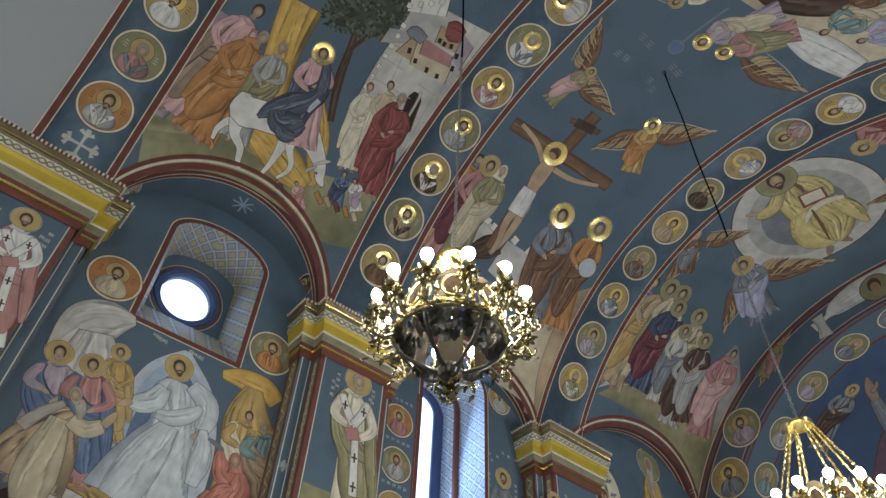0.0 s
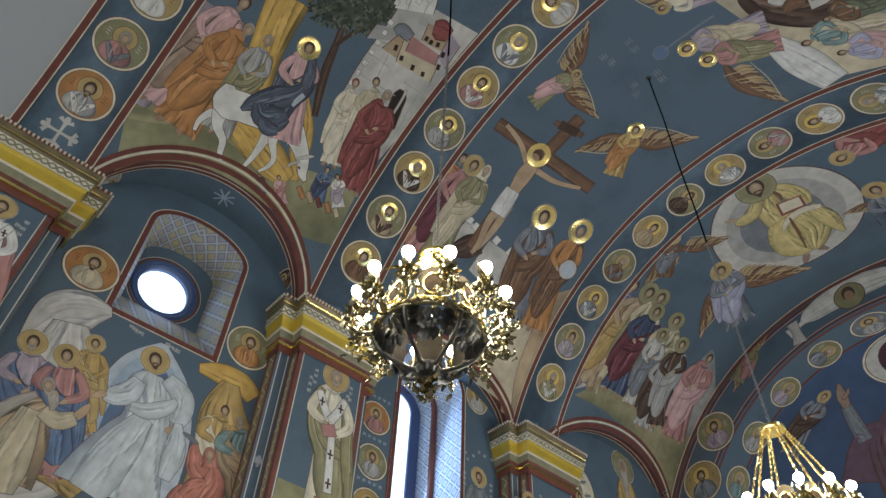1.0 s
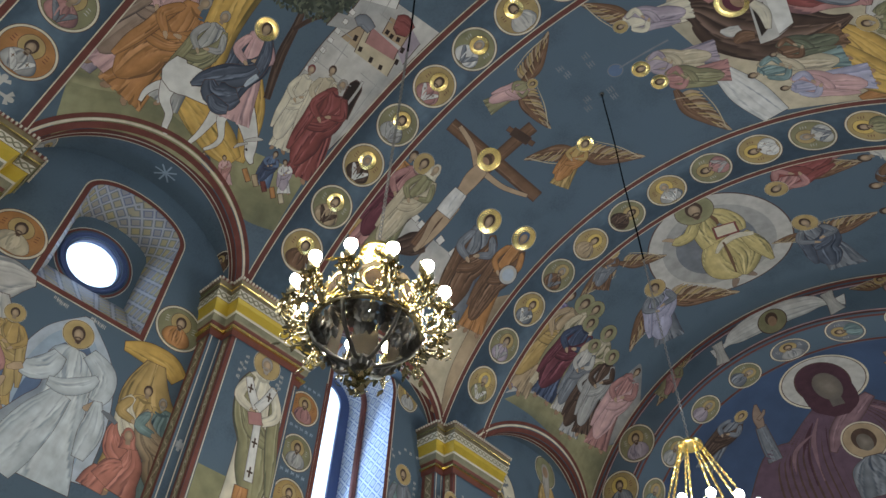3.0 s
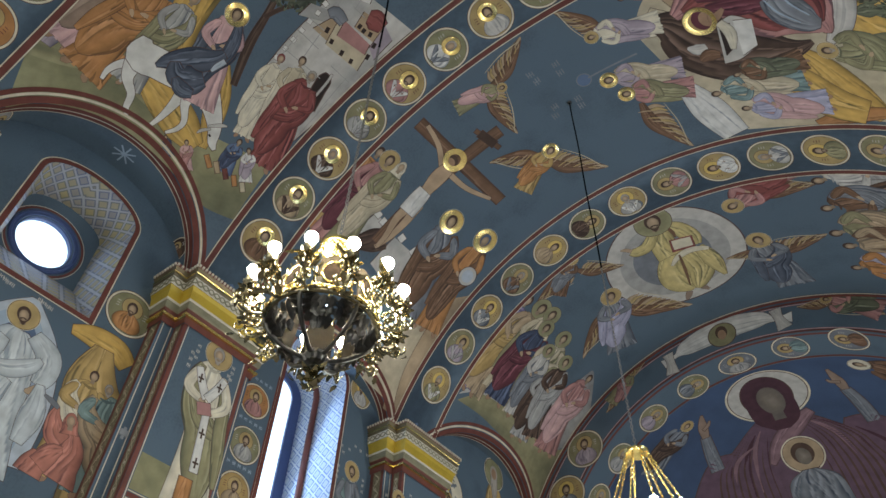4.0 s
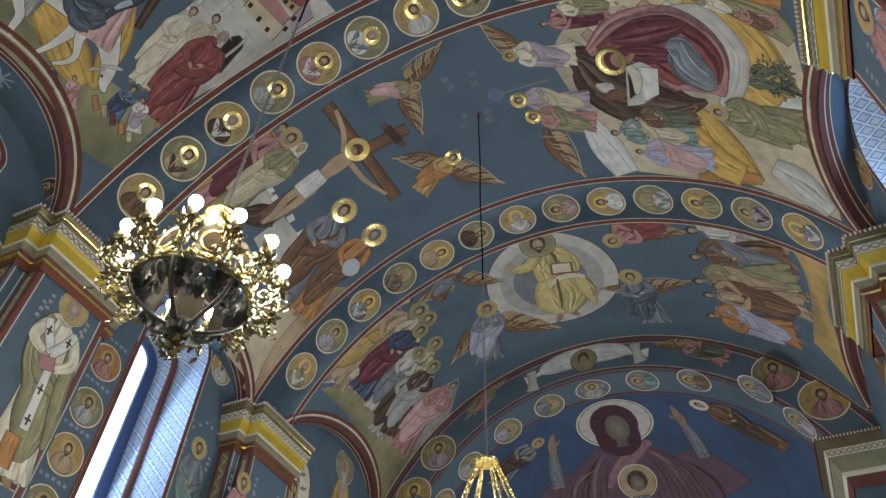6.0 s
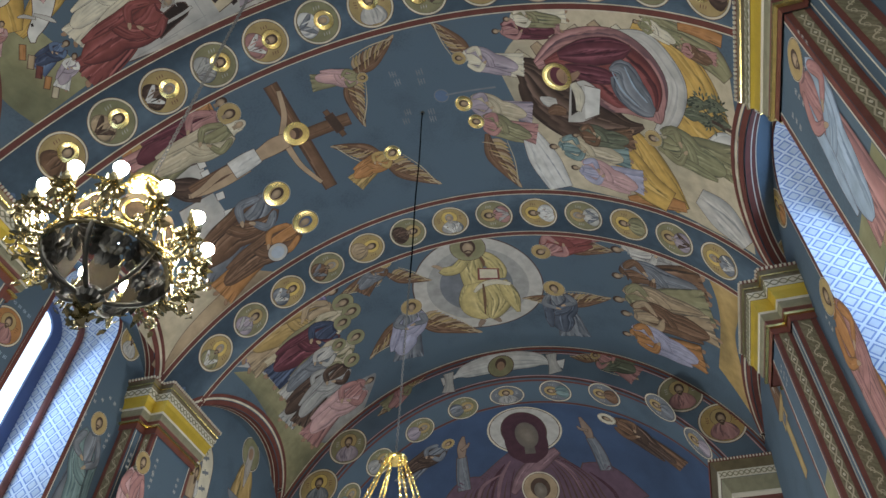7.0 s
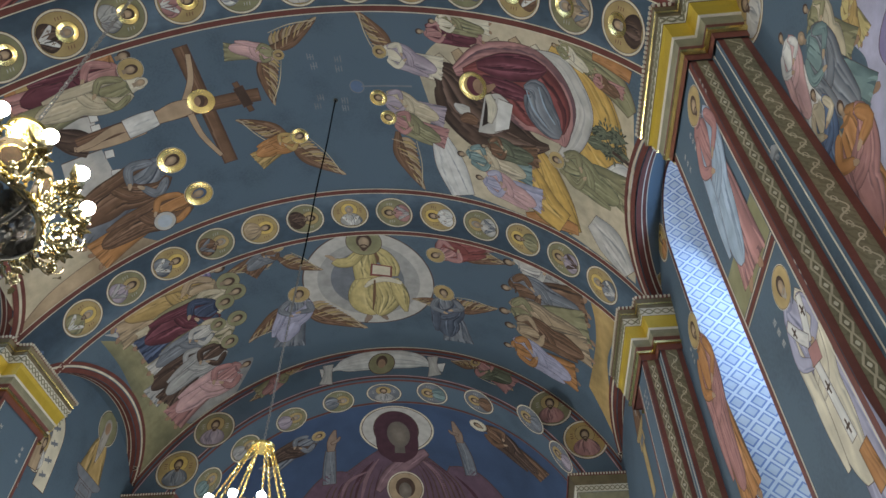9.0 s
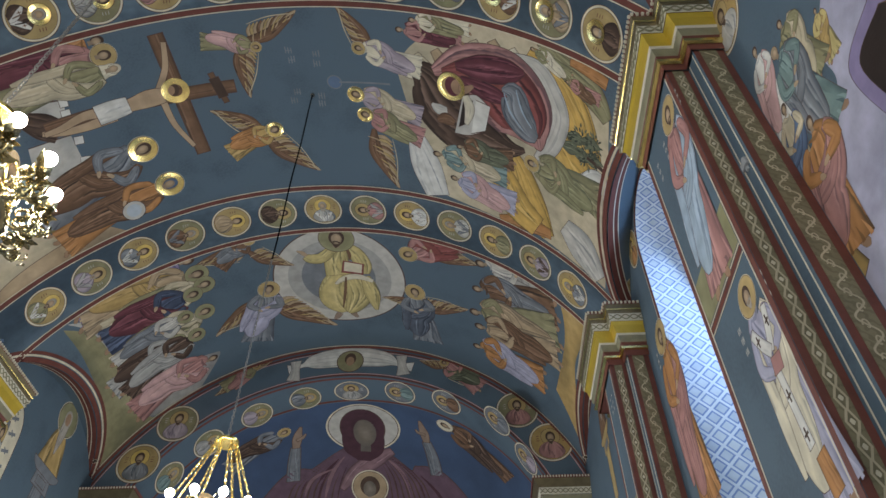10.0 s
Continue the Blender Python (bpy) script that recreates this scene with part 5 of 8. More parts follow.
p.stroke([(-2.51, 0.01, 0.187), (-2.90, 0.01, 0.211), (-3.42, 0.04, 0.204), (-3.88, 0.07, 0.102)], "lilac", 0.9, 0.003)
p.done("hill", town)
p = Paint("V", 0.002)
p.stroke([(-2.85, 1.74, 0.035), (-2.38, 1.56, 0.05), (-1.97, 1.46, 0.035), (-1.58, 1.34, 0.03)], "umber", 0.3, 0.006)
p.done("foliage", town)
p = Paint("V", 0.002)
p.stroke([(-2.04, 1.47, 0.02), (-1.78, 1.56, 0.02), (-1.57, 1.73, 0.01)], "umber", 0.2, 0.006)
p.done("foliage", town)
for a, b, spread, count in ((-1.72, 1.18, 0.19, 90), (-1.60, 1.38, 0.22, 110), (-1.36, 1.58, 0.22, 110), (-1.12, 1.78, 0.20, 90), (-1.56, 1.66, 0.13, 50)):
    p = Paint("V", 0.002)
    p.disc((a, b), spread * 0.85, spread * 0.9, 0, lighter(TONES["green"], 0.55), 0.3, tone=lambda f, t: 1.0 - 0.25 * math.sin(31 * t) * f)
    for k in range(count):
        u, q = rng.uniform(0, 2 * math.pi), spread * (0.25 + 0.85 * math.sqrt(rng.random()))
        x, y, w = a + q * math.cos(u), b + 1.1 * q * math.sin(u), rng.uniform(-0.8, 0.8)
        d = rng.uniform(0.04, 0.08)
        p.stroke([(x, y, 0.004), (x + 0.5 * d * math.cos(u + w), y + 0.5 * d * math.sin(u + w), 0.017), (x + d * math.cos(u + w), y + d * math.sin(u + w), 0.002)], lighter(TONES["green"], (0.35, 0.5, 0.75, 1.05)[k % 4]), 0)
    p.done("foliage", town)
p = Paint("V", 0.002)
p.fill([(-2.64, 1.88), (-2.03, 1.82), (-1.32, 1.80), (-1.05, 1.72)], [(-2.84, 2.71), (-2.20, 2.77), (-1.28, 2.74), (-0.85, 2.74)], "stone", 0.18, 0.005)
p.done("town_wall", town)
p = Paint("V", 0.002)
p.fill([(-1.26, 1.76), (-1.00, 1.68)], [(-1.03, 2.17), (-0.79, 2.06)], "white", 0.1, 0.005)
p.done("town_wall", town)
p = Paint("V", 0.002)
p.fill([(-1.74, 1.71), (-1.54, 1.71)], [(-1.55, 2.01), (-1.37, 2.05)], "grey", 0.1, 0.005)
p.done("town_wall", town)
p = Paint("V", 0.002)
p.fill([(-1.72, 1.93), (-1.48, 1.99)], [(-1.70, 2.17), (-1.45, 2.17)], "tan", 0.1, 0.005)
p.done("town_wall", town)
p = Paint("V", 0.002)
p.fill([(-1.74, 2.16), (-1.45, 2.07)], [(-1.68, 2.66), (-1.45, 2.60)], "sand", 0.1, 0.005)
p.done("town_wall", town)
p = Paint("V", 0.002)
p.fill([(-1.57, 2.18), (-1.38, 2.12)], [(-1.48, 2.58), (-1.35, 2.53)], "rose", 0.1, 0.005)
p.done("town_wall", town)
p = Paint("V", 0.002)
p.fill([(-1.35, 2.25), (-1.14, 2.19)], [(-1.30, 2.54), (-1.06, 2.48)], "tan", 0.1, 0.005)
p.done("town_wall", town)
p = Paint("V", 0.002)
p.fill([(-1.38, 2.55), (-1.06, 2.48)], [(-1.44, 2.70), (-1.11, 2.67)], "lilac", 0.1, 0.005)
p.done("town_wall", town)
p = Paint("V", 0.002)
p.stroke([(-1.14, 2.27, 0.08), (-1.11, 2.35, 0.13), (-1.10, 2.48, 0.08)], "red", 0.3, 0.005)
p.done("town_wall", town)
p = Paint("V", 0.002)
p.stroke([(-1.47, 1.94, 0.05), (-1.40, 1.99, 0.08), (-1.41, 2.13, 0.06)], "slate", 0.3, 0.005)
p.done("town_wall", town)
p = Paint("V", 0.002)
p.stroke([(-1.97, 2.45, 0.03), (-2.03, 2.46, 0.075), (-2.20, 2.50, 0.08), (-2.42, 2.57, 0.07)], "dark", 0, 0.014)
p.done("town_wall", town)
p = Paint("V", 0.002)
p.stroke([(-1.93, 2.48, 0.015), (-2.09, 2.51, 0.015), (-2.57, 2.54, 0.015)], "stone", 0, 0.004)
p.done("town_wall", town)
p = Paint("V", 0.002)
p.stroke([(-1.58, 2.05, 0.02), (-1.64, 2.07, 0.02)], "dark", 0, 0.004)
p.done("town_wall", town)
p = Paint("V", 0.002)
p.stroke([(-1.64, 2.18, 0.02), (-1.69, 2.20, 0.02)], "dark", 0, 0.004)
p.done("town_wall", town)
p = Paint("V", 0.002)
p.stroke([(-1.64, 2.36, 0.02), (-1.70, 2.38, 0.02)], "dark", 0, 0.004)
p.done("town_wall", town)
p = Paint("V", 0.002)
p.stroke([(-1.63, 2.51, 0.02), (-1.68, 2.53, 0.02)], "dark", 0, 0.004)
p.done("town_wall", town)
p = Paint("V", 0.002)
p.stroke([(-1.27, 2.28, 0.02), (-1.32, 2.29, 0.02)], "dark", 0, 0.004)
p.done("town_wall", town)
p = Paint("V", 0.002)
p.stroke([(-1.27, 2.35, 0.02), (-1.32, 2.36, 0.02)], "dark", 0, 0.004)
p.done("town_wall", town)
p = Paint("V", 0.002)
p.stroke([(-1.24, 2.43, 0.02), (-1.29, 2.45, 0.02)], "dark", 0, 0.004)
p.done("town_wall", town)
p = Paint("V", 0.002)
p.stroke([(-1.29, 2.56, 0.02), (-1.35, 2.58, 0.02)], "dark", 0, 0.004)
p.done("town_wall", town)
p = Paint("V", 0.002)
p.stroke([(-1.44, 2.61, 0.02), (-1.50, 2.63, 0.02)], "dark", 0, 0.004)
p.done("town_wall", town)
p = Paint("V", 0.002)
p.stroke([(-2.55, 1.86, 0.028), (-2.55, 1.92, 0.028)], "white", 0, 0.004)
p.done("town_wall", town)
p = Paint("V", 0.002)
p.stroke([(-2.41, 1.86, 0.028), (-2.40, 1.91, 0.028)], "white", 0, 0.004)
p.done("town_wall", town)
p = Paint("V", 0.002)
p.stroke([(-2.27, 1.85, 0.028), (-2.26, 1.91, 0.028)], "white", 0, 0.004)
p.done("town_wall", town)
p = Paint("V", 0.002)
p.stroke([(-2.12, 1.85, 0.028), (-2.12, 1.90, 0.028)], "white", 0, 0.004)
p.done("town_wall", town)
p = Paint("V", 0.002)
p.stroke([(-1.98, 1.84, 0.028), (-1.98, 1.90, 0.028)], "white", 0, 0.004)
p.done("town_wall", town)
p = Paint("V", 0.002)
p.stroke([(-1.84, 1.83, 0.028), (-1.83, 1.89, 0.028)], "white", 0, 0.004)
p.done("town_wall", town)
p = Paint("V", 0.002)
p.stroke([(-1.70, 1.82, 0.028), (-1.69, 1.88, 0.028)], "white", 0, 0.004)
p.done("town_wall", town)
p = Paint("V", 0.002)
p.stroke([(-1.56, 1.82, 0.028), (-1.55, 1.87, 0.028)], "white", 0, 0.004)
p.done("town_wall", town)
p = Paint("V", 0.002)
p.stroke([(-1.42, 1.80, 0.028), (-1.42, 1.86, 0.028)], "white", 0, 0.004)
p.done("town_wall", town)
p = Paint("V", 0.002)
p.stroke([(-1.20, 1.72, 0.03), (-1.19, 1.77, 0.03)], "white", 0, 0.004)
p.done("town_wall", town)
p = Paint("V", 0.002)
p.stroke([(-1.11, 1.82, 0.03), (-1.10, 1.86, 0.03)], "white", 0, 0.004)
p.done("town_wall", town)
p = Paint("V", 0.002)
p.stroke([(-1.02, 1.91, 0.03), (-1.02, 1.96, 0.03)], "white", 0, 0.004)
p.done("town_wall", town)
p = Paint("V", 0.002)
p.stroke([(-0.93, 2.00, 0.03), (-0.93, 2.05, 0.03)], "white", 0, 0.004)
p.done("town_wall", town)
p = Paint("V", 0.002)
p.stroke([(-2.36, 1.87, 0.005), (-2.35, 2.43, 0.005)], "grey", 0, 0)
p.done("town_wall", town)
p = Paint("V", 0.002)
p.stroke([(-2.13, 1.85, 0.005), (-2.07, 2.41, 0.005)], "grey", 0, 0)
p.done("town_wall", town)
p = Paint("V", 0.002)
p.stroke([(-1.86, 1.82, 0.005), (-1.84, 2.15, 0.005)], "grey", 0, 0)
p.done("town_wall", town)
p = Paint("V", 0.002)
p.stroke([(-1.67, 1.81, 0.005), (-1.64, 2.04, 0.005)], "grey", 0, 0)
p.done("town_wall", town)
p = Paint("V", 0.002)
p.stroke([(-1.87, 2.39, 0.005), (-1.85, 2.69, 0.005)], "grey", 0, 0)
p.done("town_wall", town)
p = Paint("V", 0.002)
p.stroke([(-2.39, 2.68, 0.005), (-1.83, 2.63, 0.005)], "grey", 0, 0)
p.done("town_wall", town)
p = Paint("V", 0.002)
p.stroke([(-2.81, 2.70, 0.005), (-2.22, 2.69, 0.005)], "grey", 0, 0)
p.done("town_wall", town)
p = Paint("V", 0.002)
p.stroke([(-1.68, 2.03, 0.005), (-2.08, 2.10, 0.005)], "grey", 0, 0)
p.done("town_wall", town)
p = Paint("V", 0.002)
p.stroke([(-1.91, 1.87, 0.005), (-2.21, 1.90, 0.005)], "grey", 0, 0)
p.done("town_wall", town)
p = Paint("V", 0.002)
p.stroke([(-1.20, 2.05, 0.005), (-1.18, 2.25, 0.005)], "grey", 0, 0)
p.done("town_wall", town)
p = Paint("V", 0.002)
p.stroke([(-1.07, 1.86, 0.005), (-1.33, 1.94, 0.005)], "grey", 0, 0)
p.done("town_wall", town)
p = Paint("V", 0.002)
p.stroke([(-0.97, 2.04, 0.005), (-1.21, 2.10, 0.005)], "grey", 0, 0)
p.done("town_wall", town)
figure("V", (-3.80, 0.17), (-2.16, 0.42), "pink", 'shade', halo=0, wide=0.95, parent=town)
figure("V", (-3.88, 0.46), (-2.38, 0.61), "orange", 'orange', halo=0, wide=1.2, hair='beard', parent=town)
figure("V", (-3.68, 0.93), (-2.36, 0.83), "grey", 'olive', halo=0, wide=0.95, hair='beard', parent=town)
p = Paint("V", 0.002)
p.stroke([(-3.44, 0.86, 0.08), (-3.51, 0.75, 0.045), (-3.65, 0.69, 0.03), (-3.78, 0.70, 0.018)], "white", 0.2, 0.006)
p.stroke([(-3.28, 1.39, 0.08), (-3.47, 1.40, 0.05), (-3.67, 1.39, 0.032), (-3.83, 1.36, 0.02)], "white", 0.2, 0.006)
p.stroke([(-3.35, 0.81, 0.11), (-3.58, 0.87, 0.06), (-3.70, 1.01, 0.04), (-3.85, 1.06, 0.03), (-3.91, 1.12, 0.016)], "white", 0.2, 0.006)
p.stroke([(-3.24, 1.46, 0.08), (-3.39, 1.49, 0.05), (-3.54, 1.60, 0.032), (-3.66, 1.60, 0.025), (-3.78, 1.53, 0.015)], "white", 0.2, 0.006)
p.stroke([(-3.12, 0.76, 0.05), (-3.30, 0.83, 0.17), (-3.26, 0.98, 0.17), (-3.17, 1.27, 0.17), (-3.06, 1.43, 0.16), (-3.06, 1.55, 0.13)], "white", 0.25, 0.008)
p.stroke([(-2.98, 1.43, 0.06), (-3.10, 1.57, 0.13), (-3.26, 1.79, 0.1), (-3.38, 1.91, 0.075), (-3.52, 1.99, 0.05), (-3.57, 2.06, 0.02)], "white", 0.25, 0.008)
p.stroke([(-3.40, 1.84, 0.012), (-3.30, 1.94, 0.022), (-3.26, 2.00, 0.006)], "stone", 0, 0.004)
p.stroke([(-3.41, 1.88, 0.01), (-3.49, 1.81, 0.018), (-3.55, 1.79, 0.005)], "stone", 0, 0.004)
p.stroke([(-3.47, 1.90, 0.012), (-3.48, 1.93, 0.012)], "dark", 0, 0)
p.done("painted_donkey", town)
figure("V", (-3.35, 1.55), (-2.16, 1.21), "pink", 'steel', wide=1.25, headsize=0.062, feet=False, parent=town)
p = Paint("V", 0.002)
p.stroke([(-2.31, 1.34, 0.04), (-2.50, 1.43, 0.07), (-2.70, 1.46, 0.07), (-2.90, 1.37, 0.08)], "steel", 0.9, 0.006)
p.stroke([(-3.28, 1.00, 0.02), (-3.14, 1.08, 0.09), (-2.95, 1.25, 0.14), (-2.79, 1.39, 0.1), (-2.66, 1.44, 0.05)], "steel", 0.9, 0.006)
p.stroke([(-3.11, 1.12, 0.05), (-3.20, 1.22, 0.13), (-3.15, 1.37, 0.16), (-3.04, 1.46, 0.08)], "steel", 0.9, 0.006)
p.stroke([(-3.24, 1.23, 0.04), (-3.29, 1.35, 0.09), (-3.25, 1.47, 0.05)], "steel", 0.9, 0.006)
p.stroke([(-2.72, 1.50, 0.03), (-2.83, 1.47, 0.03), (-2.91, 1.46, 0.015)], "pale", 0.3, 0.004)
p.done("painted_saddle", town)
figure("V", (-3.24, 2.21), (-2.16, 1.90), "cream", 'cream', halo=0, hair='red', parent=town)
figure("V", (-3.08, 2.45), (-2.00, 2.09), "sand", 'cream', halo=0, parent=town)
figure("V", (-3.37, 2.59), (-2.03, 2.30), "red", 'red', halo=0, hair='beard', beard='beard', wide=1.15, parent=town)
figure("V", (-3.96, 1.97), (-3.69, 1.76), "pink", 'rose', halo=0, wide=1.5, headsize=0.1, parent=town)
figure("V", (-3.96, 1.74), (-3.81, 1.55), "navy", 'slate', halo=0, wide=1.5, headsize=0.1, parent=town)
figure("V", (-3.71, 2.30), (-3.27, 2.22), "blue", 'navy', halo=0, wide=1.5, headsize=0.1, parent=town)
figure("V", (-3.61, 2.60), (-3.28, 2.36), "white", 'lilac', halo=0, wide=1.5, headsize=0.1, parent=town)
p = Paint("V", 0.002)
p.stroke([(-3.67, 2.03, 0.03), (-3.76, 2.15, 0.03)], "orange", 0.4, 0.006)
p.done("cloth_stripe", town)
p = Paint("V", 0.002)
p.stroke([(-3.66, 2.16, 0.03), (-3.75, 2.26, 0.03)], "tan", 0.4, 0.006)
p.done("cloth_stripe", town)
p = Paint("V", 0.002)
p.stroke([(-3.66, 2.29, 0.03), (-3.74, 2.38, 0.03)], "oxide", 0.4, 0.006)
p.done("cloth_stripe", town)
p = Paint("V", 0.002)
p.stroke([(-3.65, 2.42, 0.03), (-3.74, 2.51, 0.03)], "orange", 0.4, 0.006)
p.done("cloth_stripe", town)
p = Paint("V", 0.002)
p.stroke([(-3.65, 2.55, 0.03), (-3.73, 2.63, 0.03)], "sand", 0.4, 0.006)
p.done("cloth_stripe", town)

cross_fresco = thing("ceiling_fresco", "fresco of a tall brown cross with mourners and angels", "fresco")
p = Paint("V", 0.002)
p.fill([(-3.45, 3.99), (-3.07, 4.13), (-2.76, 4.20)], [(-3.46, 4.29), (-3.12, 4.41), (-2.82, 4.44)], "stone", 0.15, 0.006)
p.fill([(-3.34, 4.61), (-2.85, 4.65)], [(-3.47, 5.21), (-2.84, 5.16)], "stone", 0.15, 0.006)
p.stroke([(-2.82, 4.23, 0.05), (-2.73, 4.24, 0.05)], "white", 0, 0.006)
p.stroke([(-2.85, 4.37, 0.05), (-2.75, 4.38, 0.05)], "white", 0, 0.006)
p.stroke([(-2.84, 4.74, 0.05), (-2.74, 4.76, 0.05)], "white", 0, 0.006)
p.stroke([(-2.87, 5.02, 0.05), (-2.76, 5.05, 0.05)], "white", 0, 0.006)
p.fill([(-3.24, 5.73), (-3.95, 5.77), (-4.43, 5.92), (-4.82, 6.01)], [(-2.65, 6.33), (-3.59, 6.38), (-4.09, 6.41), (-4.82, 6.54)], "tan", 0.18, 0.006)
p.fill([(-3.69, 5.70), (-4.25, 5.49), (-4.64, 5.47)], [(-3.46, 6.00), (-4.23, 6.06), (-4.72, 6.18)], "sand", 0.18, 0.004)
p.stroke([(-3.23, 4.28, 0.1), (-3.09, 4.42, 0.16), (-2.95, 4.57, 0.14)], "umber", 0.3, 0.006)
p.stroke([(-1.54, 3.72, 0.085), (-1.42, 5.44, 0.085)], "brown", 0.35, 0.01)
p.stroke([(-0.80, 4.55, 0.085), (-1.61, 4.54, 0.085), (-3.08, 4.47, 0.075)], "brown", 0.35, 0.01)
p.stroke([(-1.05, 4.33, 0.03), (-0.95, 4.76, 0.03)], "brown", 0.2, 0.01)
p.stroke([(-1.03, 4.40, 0.06), (-0.97, 4.68, 0.06)], "umber", 0.2, 0.006)
p.done("painted_cross", cross_fresco)
p = Paint("V", 0.002)
p.stroke([(-1.71, 4.42, 0.04), (-1.55, 4.15, 0.035), (-1.48, 3.83, 0.028)], "flesh", 0.15, 0.006)
p.stroke([(-1.70, 4.57, 0.04), (-1.66, 4.93, 0.035), (-1.51, 5.31, 0.025)], "flesh", 0.15, 0.006)
p.stroke([(-1.67, 4.50, 0.1), (-1.86, 4.50, 0.115), (-2.08, 4.52, 0.085), (-2.21, 4.52, 0.09)], "flesh", 0.155, 0.007)
p.stroke([(-2.29, 4.60, 0.07), (-2.60, 4.62, 0.055), (-2.90, 4.59, 0.04), (-3.13, 4.51, 0.03)], "flesh", 0.15, 0.006)
p.stroke([(-2.36, 4.52, 0.07), (-2.62, 4.48, 0.055), (-2.91, 4.53, 0.04), (-3.11, 4.53, 0.03)], "flesh", 0.15, 0.006)
p.stroke([(-2.10, 4.51, 0.11), (-2.29, 4.52, 0.13), (-2.49, 4.53, 0.13)], "white", 0.6, 0.007)
p.disc((-1.52, 4.47), 0.17, 0.17, 0, "gold", gilt=True, inner=0.5)
p.disc((-1.55, 4.46), 0.075, 0.1, 0.3, "hair")
p.disc((-1.58, 4.46), 0.055, 0.07, 0.3, "skin")
p.done("painted_figure", cross_fresco)
figure("V", (-3.53, 3.73), (-2.07, 3.63), "orange", 'ochre', halo=0, parent=cross_fresco)
figure("V", (-3.55, 3.86), (-2.05, 3.82), "rose", 'maroon', halo=1, gild=False, wide=1.1, parent=cross_fresco)
figure("V", (-3.49, 4.09), (-2.00, 4.00), "olive", 'sand', halo=0, veil='cream', parent=cross_fresco)
figure("V", (-3.63, 5.65), (-2.01, 5.13), "slate", 'brown', wide=1.25, headsize=0.062, parent=cross_fresco)
figure("V", (-3.54, 6.06), (-1.85, 5.76), "orange", 'brown', wide=1.0, headsize=0.062, hair='blue', parent=cross_fresco)
p = Paint("V", 0.002)
p.disc((-2.53, 6.00), 0.155, 0.155, 0, "line")
p.disc((-2.53, 6.00), 0.145, 0.145, 0, "stone")
p.disc((-2.53, 6.00), 0.1, 0.1, 0, "pale")
p.done("painted_shield", cross_fresco)
wings("V", (-0.55, 3.96), [(0.12, 3.66), (-0.66, 4.70)], cross_fresco, "brown")
figure("V", (-1.07, 3.89), (-0.37, 4.06), "olive", 'pink', gild=False, wide=1.2, feet=False, parent=cross_fresco)
wings("V", (-0.57, 5.32), [(0.02, 5.97), (-1.14, 4.85)], cross_fresco, "brown")
figure("V", (-1.11, 5.54), (-0.38, 5.23), "ochre", 'orange', wide=1.4, feet=False, headsize=0.085, parent=cross_fresco)
p = Paint("V", 0.002)
bars(p, -0.04, 4.18, "slate", 2.2)
p.done("lettering_bar", cross_fresco)
p = Paint("V", 0.002)
bars(p, -0.02, 4.31, "slate", 2.2)
p.done("lettering_bar", cross_fresco)
p = Paint("V", 0.002)
bars(p, -0.03, 4.77, "slate", 2.2)
p.done("lettering_bar", cross_fresco)
p = Paint("V", 0.002)
bars(p, -0.09, 4.89, "slate", 2.2)
p.done("lettering_bar", cross_fresco)
p = Paint("V", 0.002)
bars(p, 0.30, 4.24, "slate", 2.2)
p.done("lettering_bar", cross_fresco)
p = Paint("V", 0.002)
bars(p, 0.29, 4.37, "slate", 2.2)
p.done("lettering_bar", cross_fresco)
p = Paint("V", 0.002)
bars(p, 0.28, 4.83, "slate", 2.2)
p.done("lettering_bar", cross_fresco)
p = Paint("V", 0.002)
bars(p, 0.27, 4.95, "slate", 2.2)
p.done("lettering_bar", cross_fresco)
p = Paint("V", 0.002)
p.disc((0.48, 4.58), 0.1, 0.1, 0, "slate")
p.done("star_ray", cross_fresco)
p = Paint("V", 0.002)
p.disc((0.48, 4.58), 0.085, 0.085, 0, "blue")
p.done("star_ray", cross_fresco)
p = Paint("V", 0.002)
p.stroke([(0.54, 4.58, 0.012), (1.22, 4.56, 0.014)], "slate", 0, 0)
p.done("star_ray", cross_fresco)

cave_fresco = thing("ceiling_fresco", "fresco of a birth in a rocky cave with a red oval", "fresco")
p = Paint("V", 0.002)
p.fill([(1.32, 4.30), (1.64, 3.91), (2.46, 3.54), (3.20, 3.53), (3.91, 3.66), (4.27, 3.98)], [(1.71, 6.08), (2.01, 6.19), (2.72, 6.25), (3.37, 6.20), (3.96, 6.24), (4.61, 6.22)], "sand", 0.18, 0)
p.done("rock", cave_fresco)
p = Paint("V", 0.002)
p.stroke([(1.51, 5.23, 0.1), (1.64, 5.71, 0.22), (1.79, 6.21, 0.18)], "white", 0.3, 0.006)
p.done("rock", cave_fresco)
p = Paint("V", 0.002)
p.stroke([(1.33, 4.20, 0.06), (1.46, 4.33, 0.09), (1.65, 4.42, 0.03)], "cream", 0.4, 0.006)
p.done("rock", cave_fresco)
p = Paint("V", 0.002)
p.stroke([(1.59, 4.10, 0.06), (1.72, 4.25, 0.09), (1.88, 4.35, 0.03)], "sand", 0.4, 0.006)
p.done("rock", cave_fresco)
p = Paint("V", 0.002)
p.stroke([(1.85, 4.00, 0.06), (1.97, 4.17, 0.09), (2.11, 4.28, 0.03)], "tan", 0.4, 0.006)
p.done("rock", cave_fresco)
p = Paint("V", 0.002)
p.stroke([(2.10, 3.90, 0.06), (2.22, 4.08, 0.09), (2.34, 4.20, 0.03)], "cream", 0.4, 0.006)
p.done("rock", cave_fresco)
p = Paint("V", 0.002)
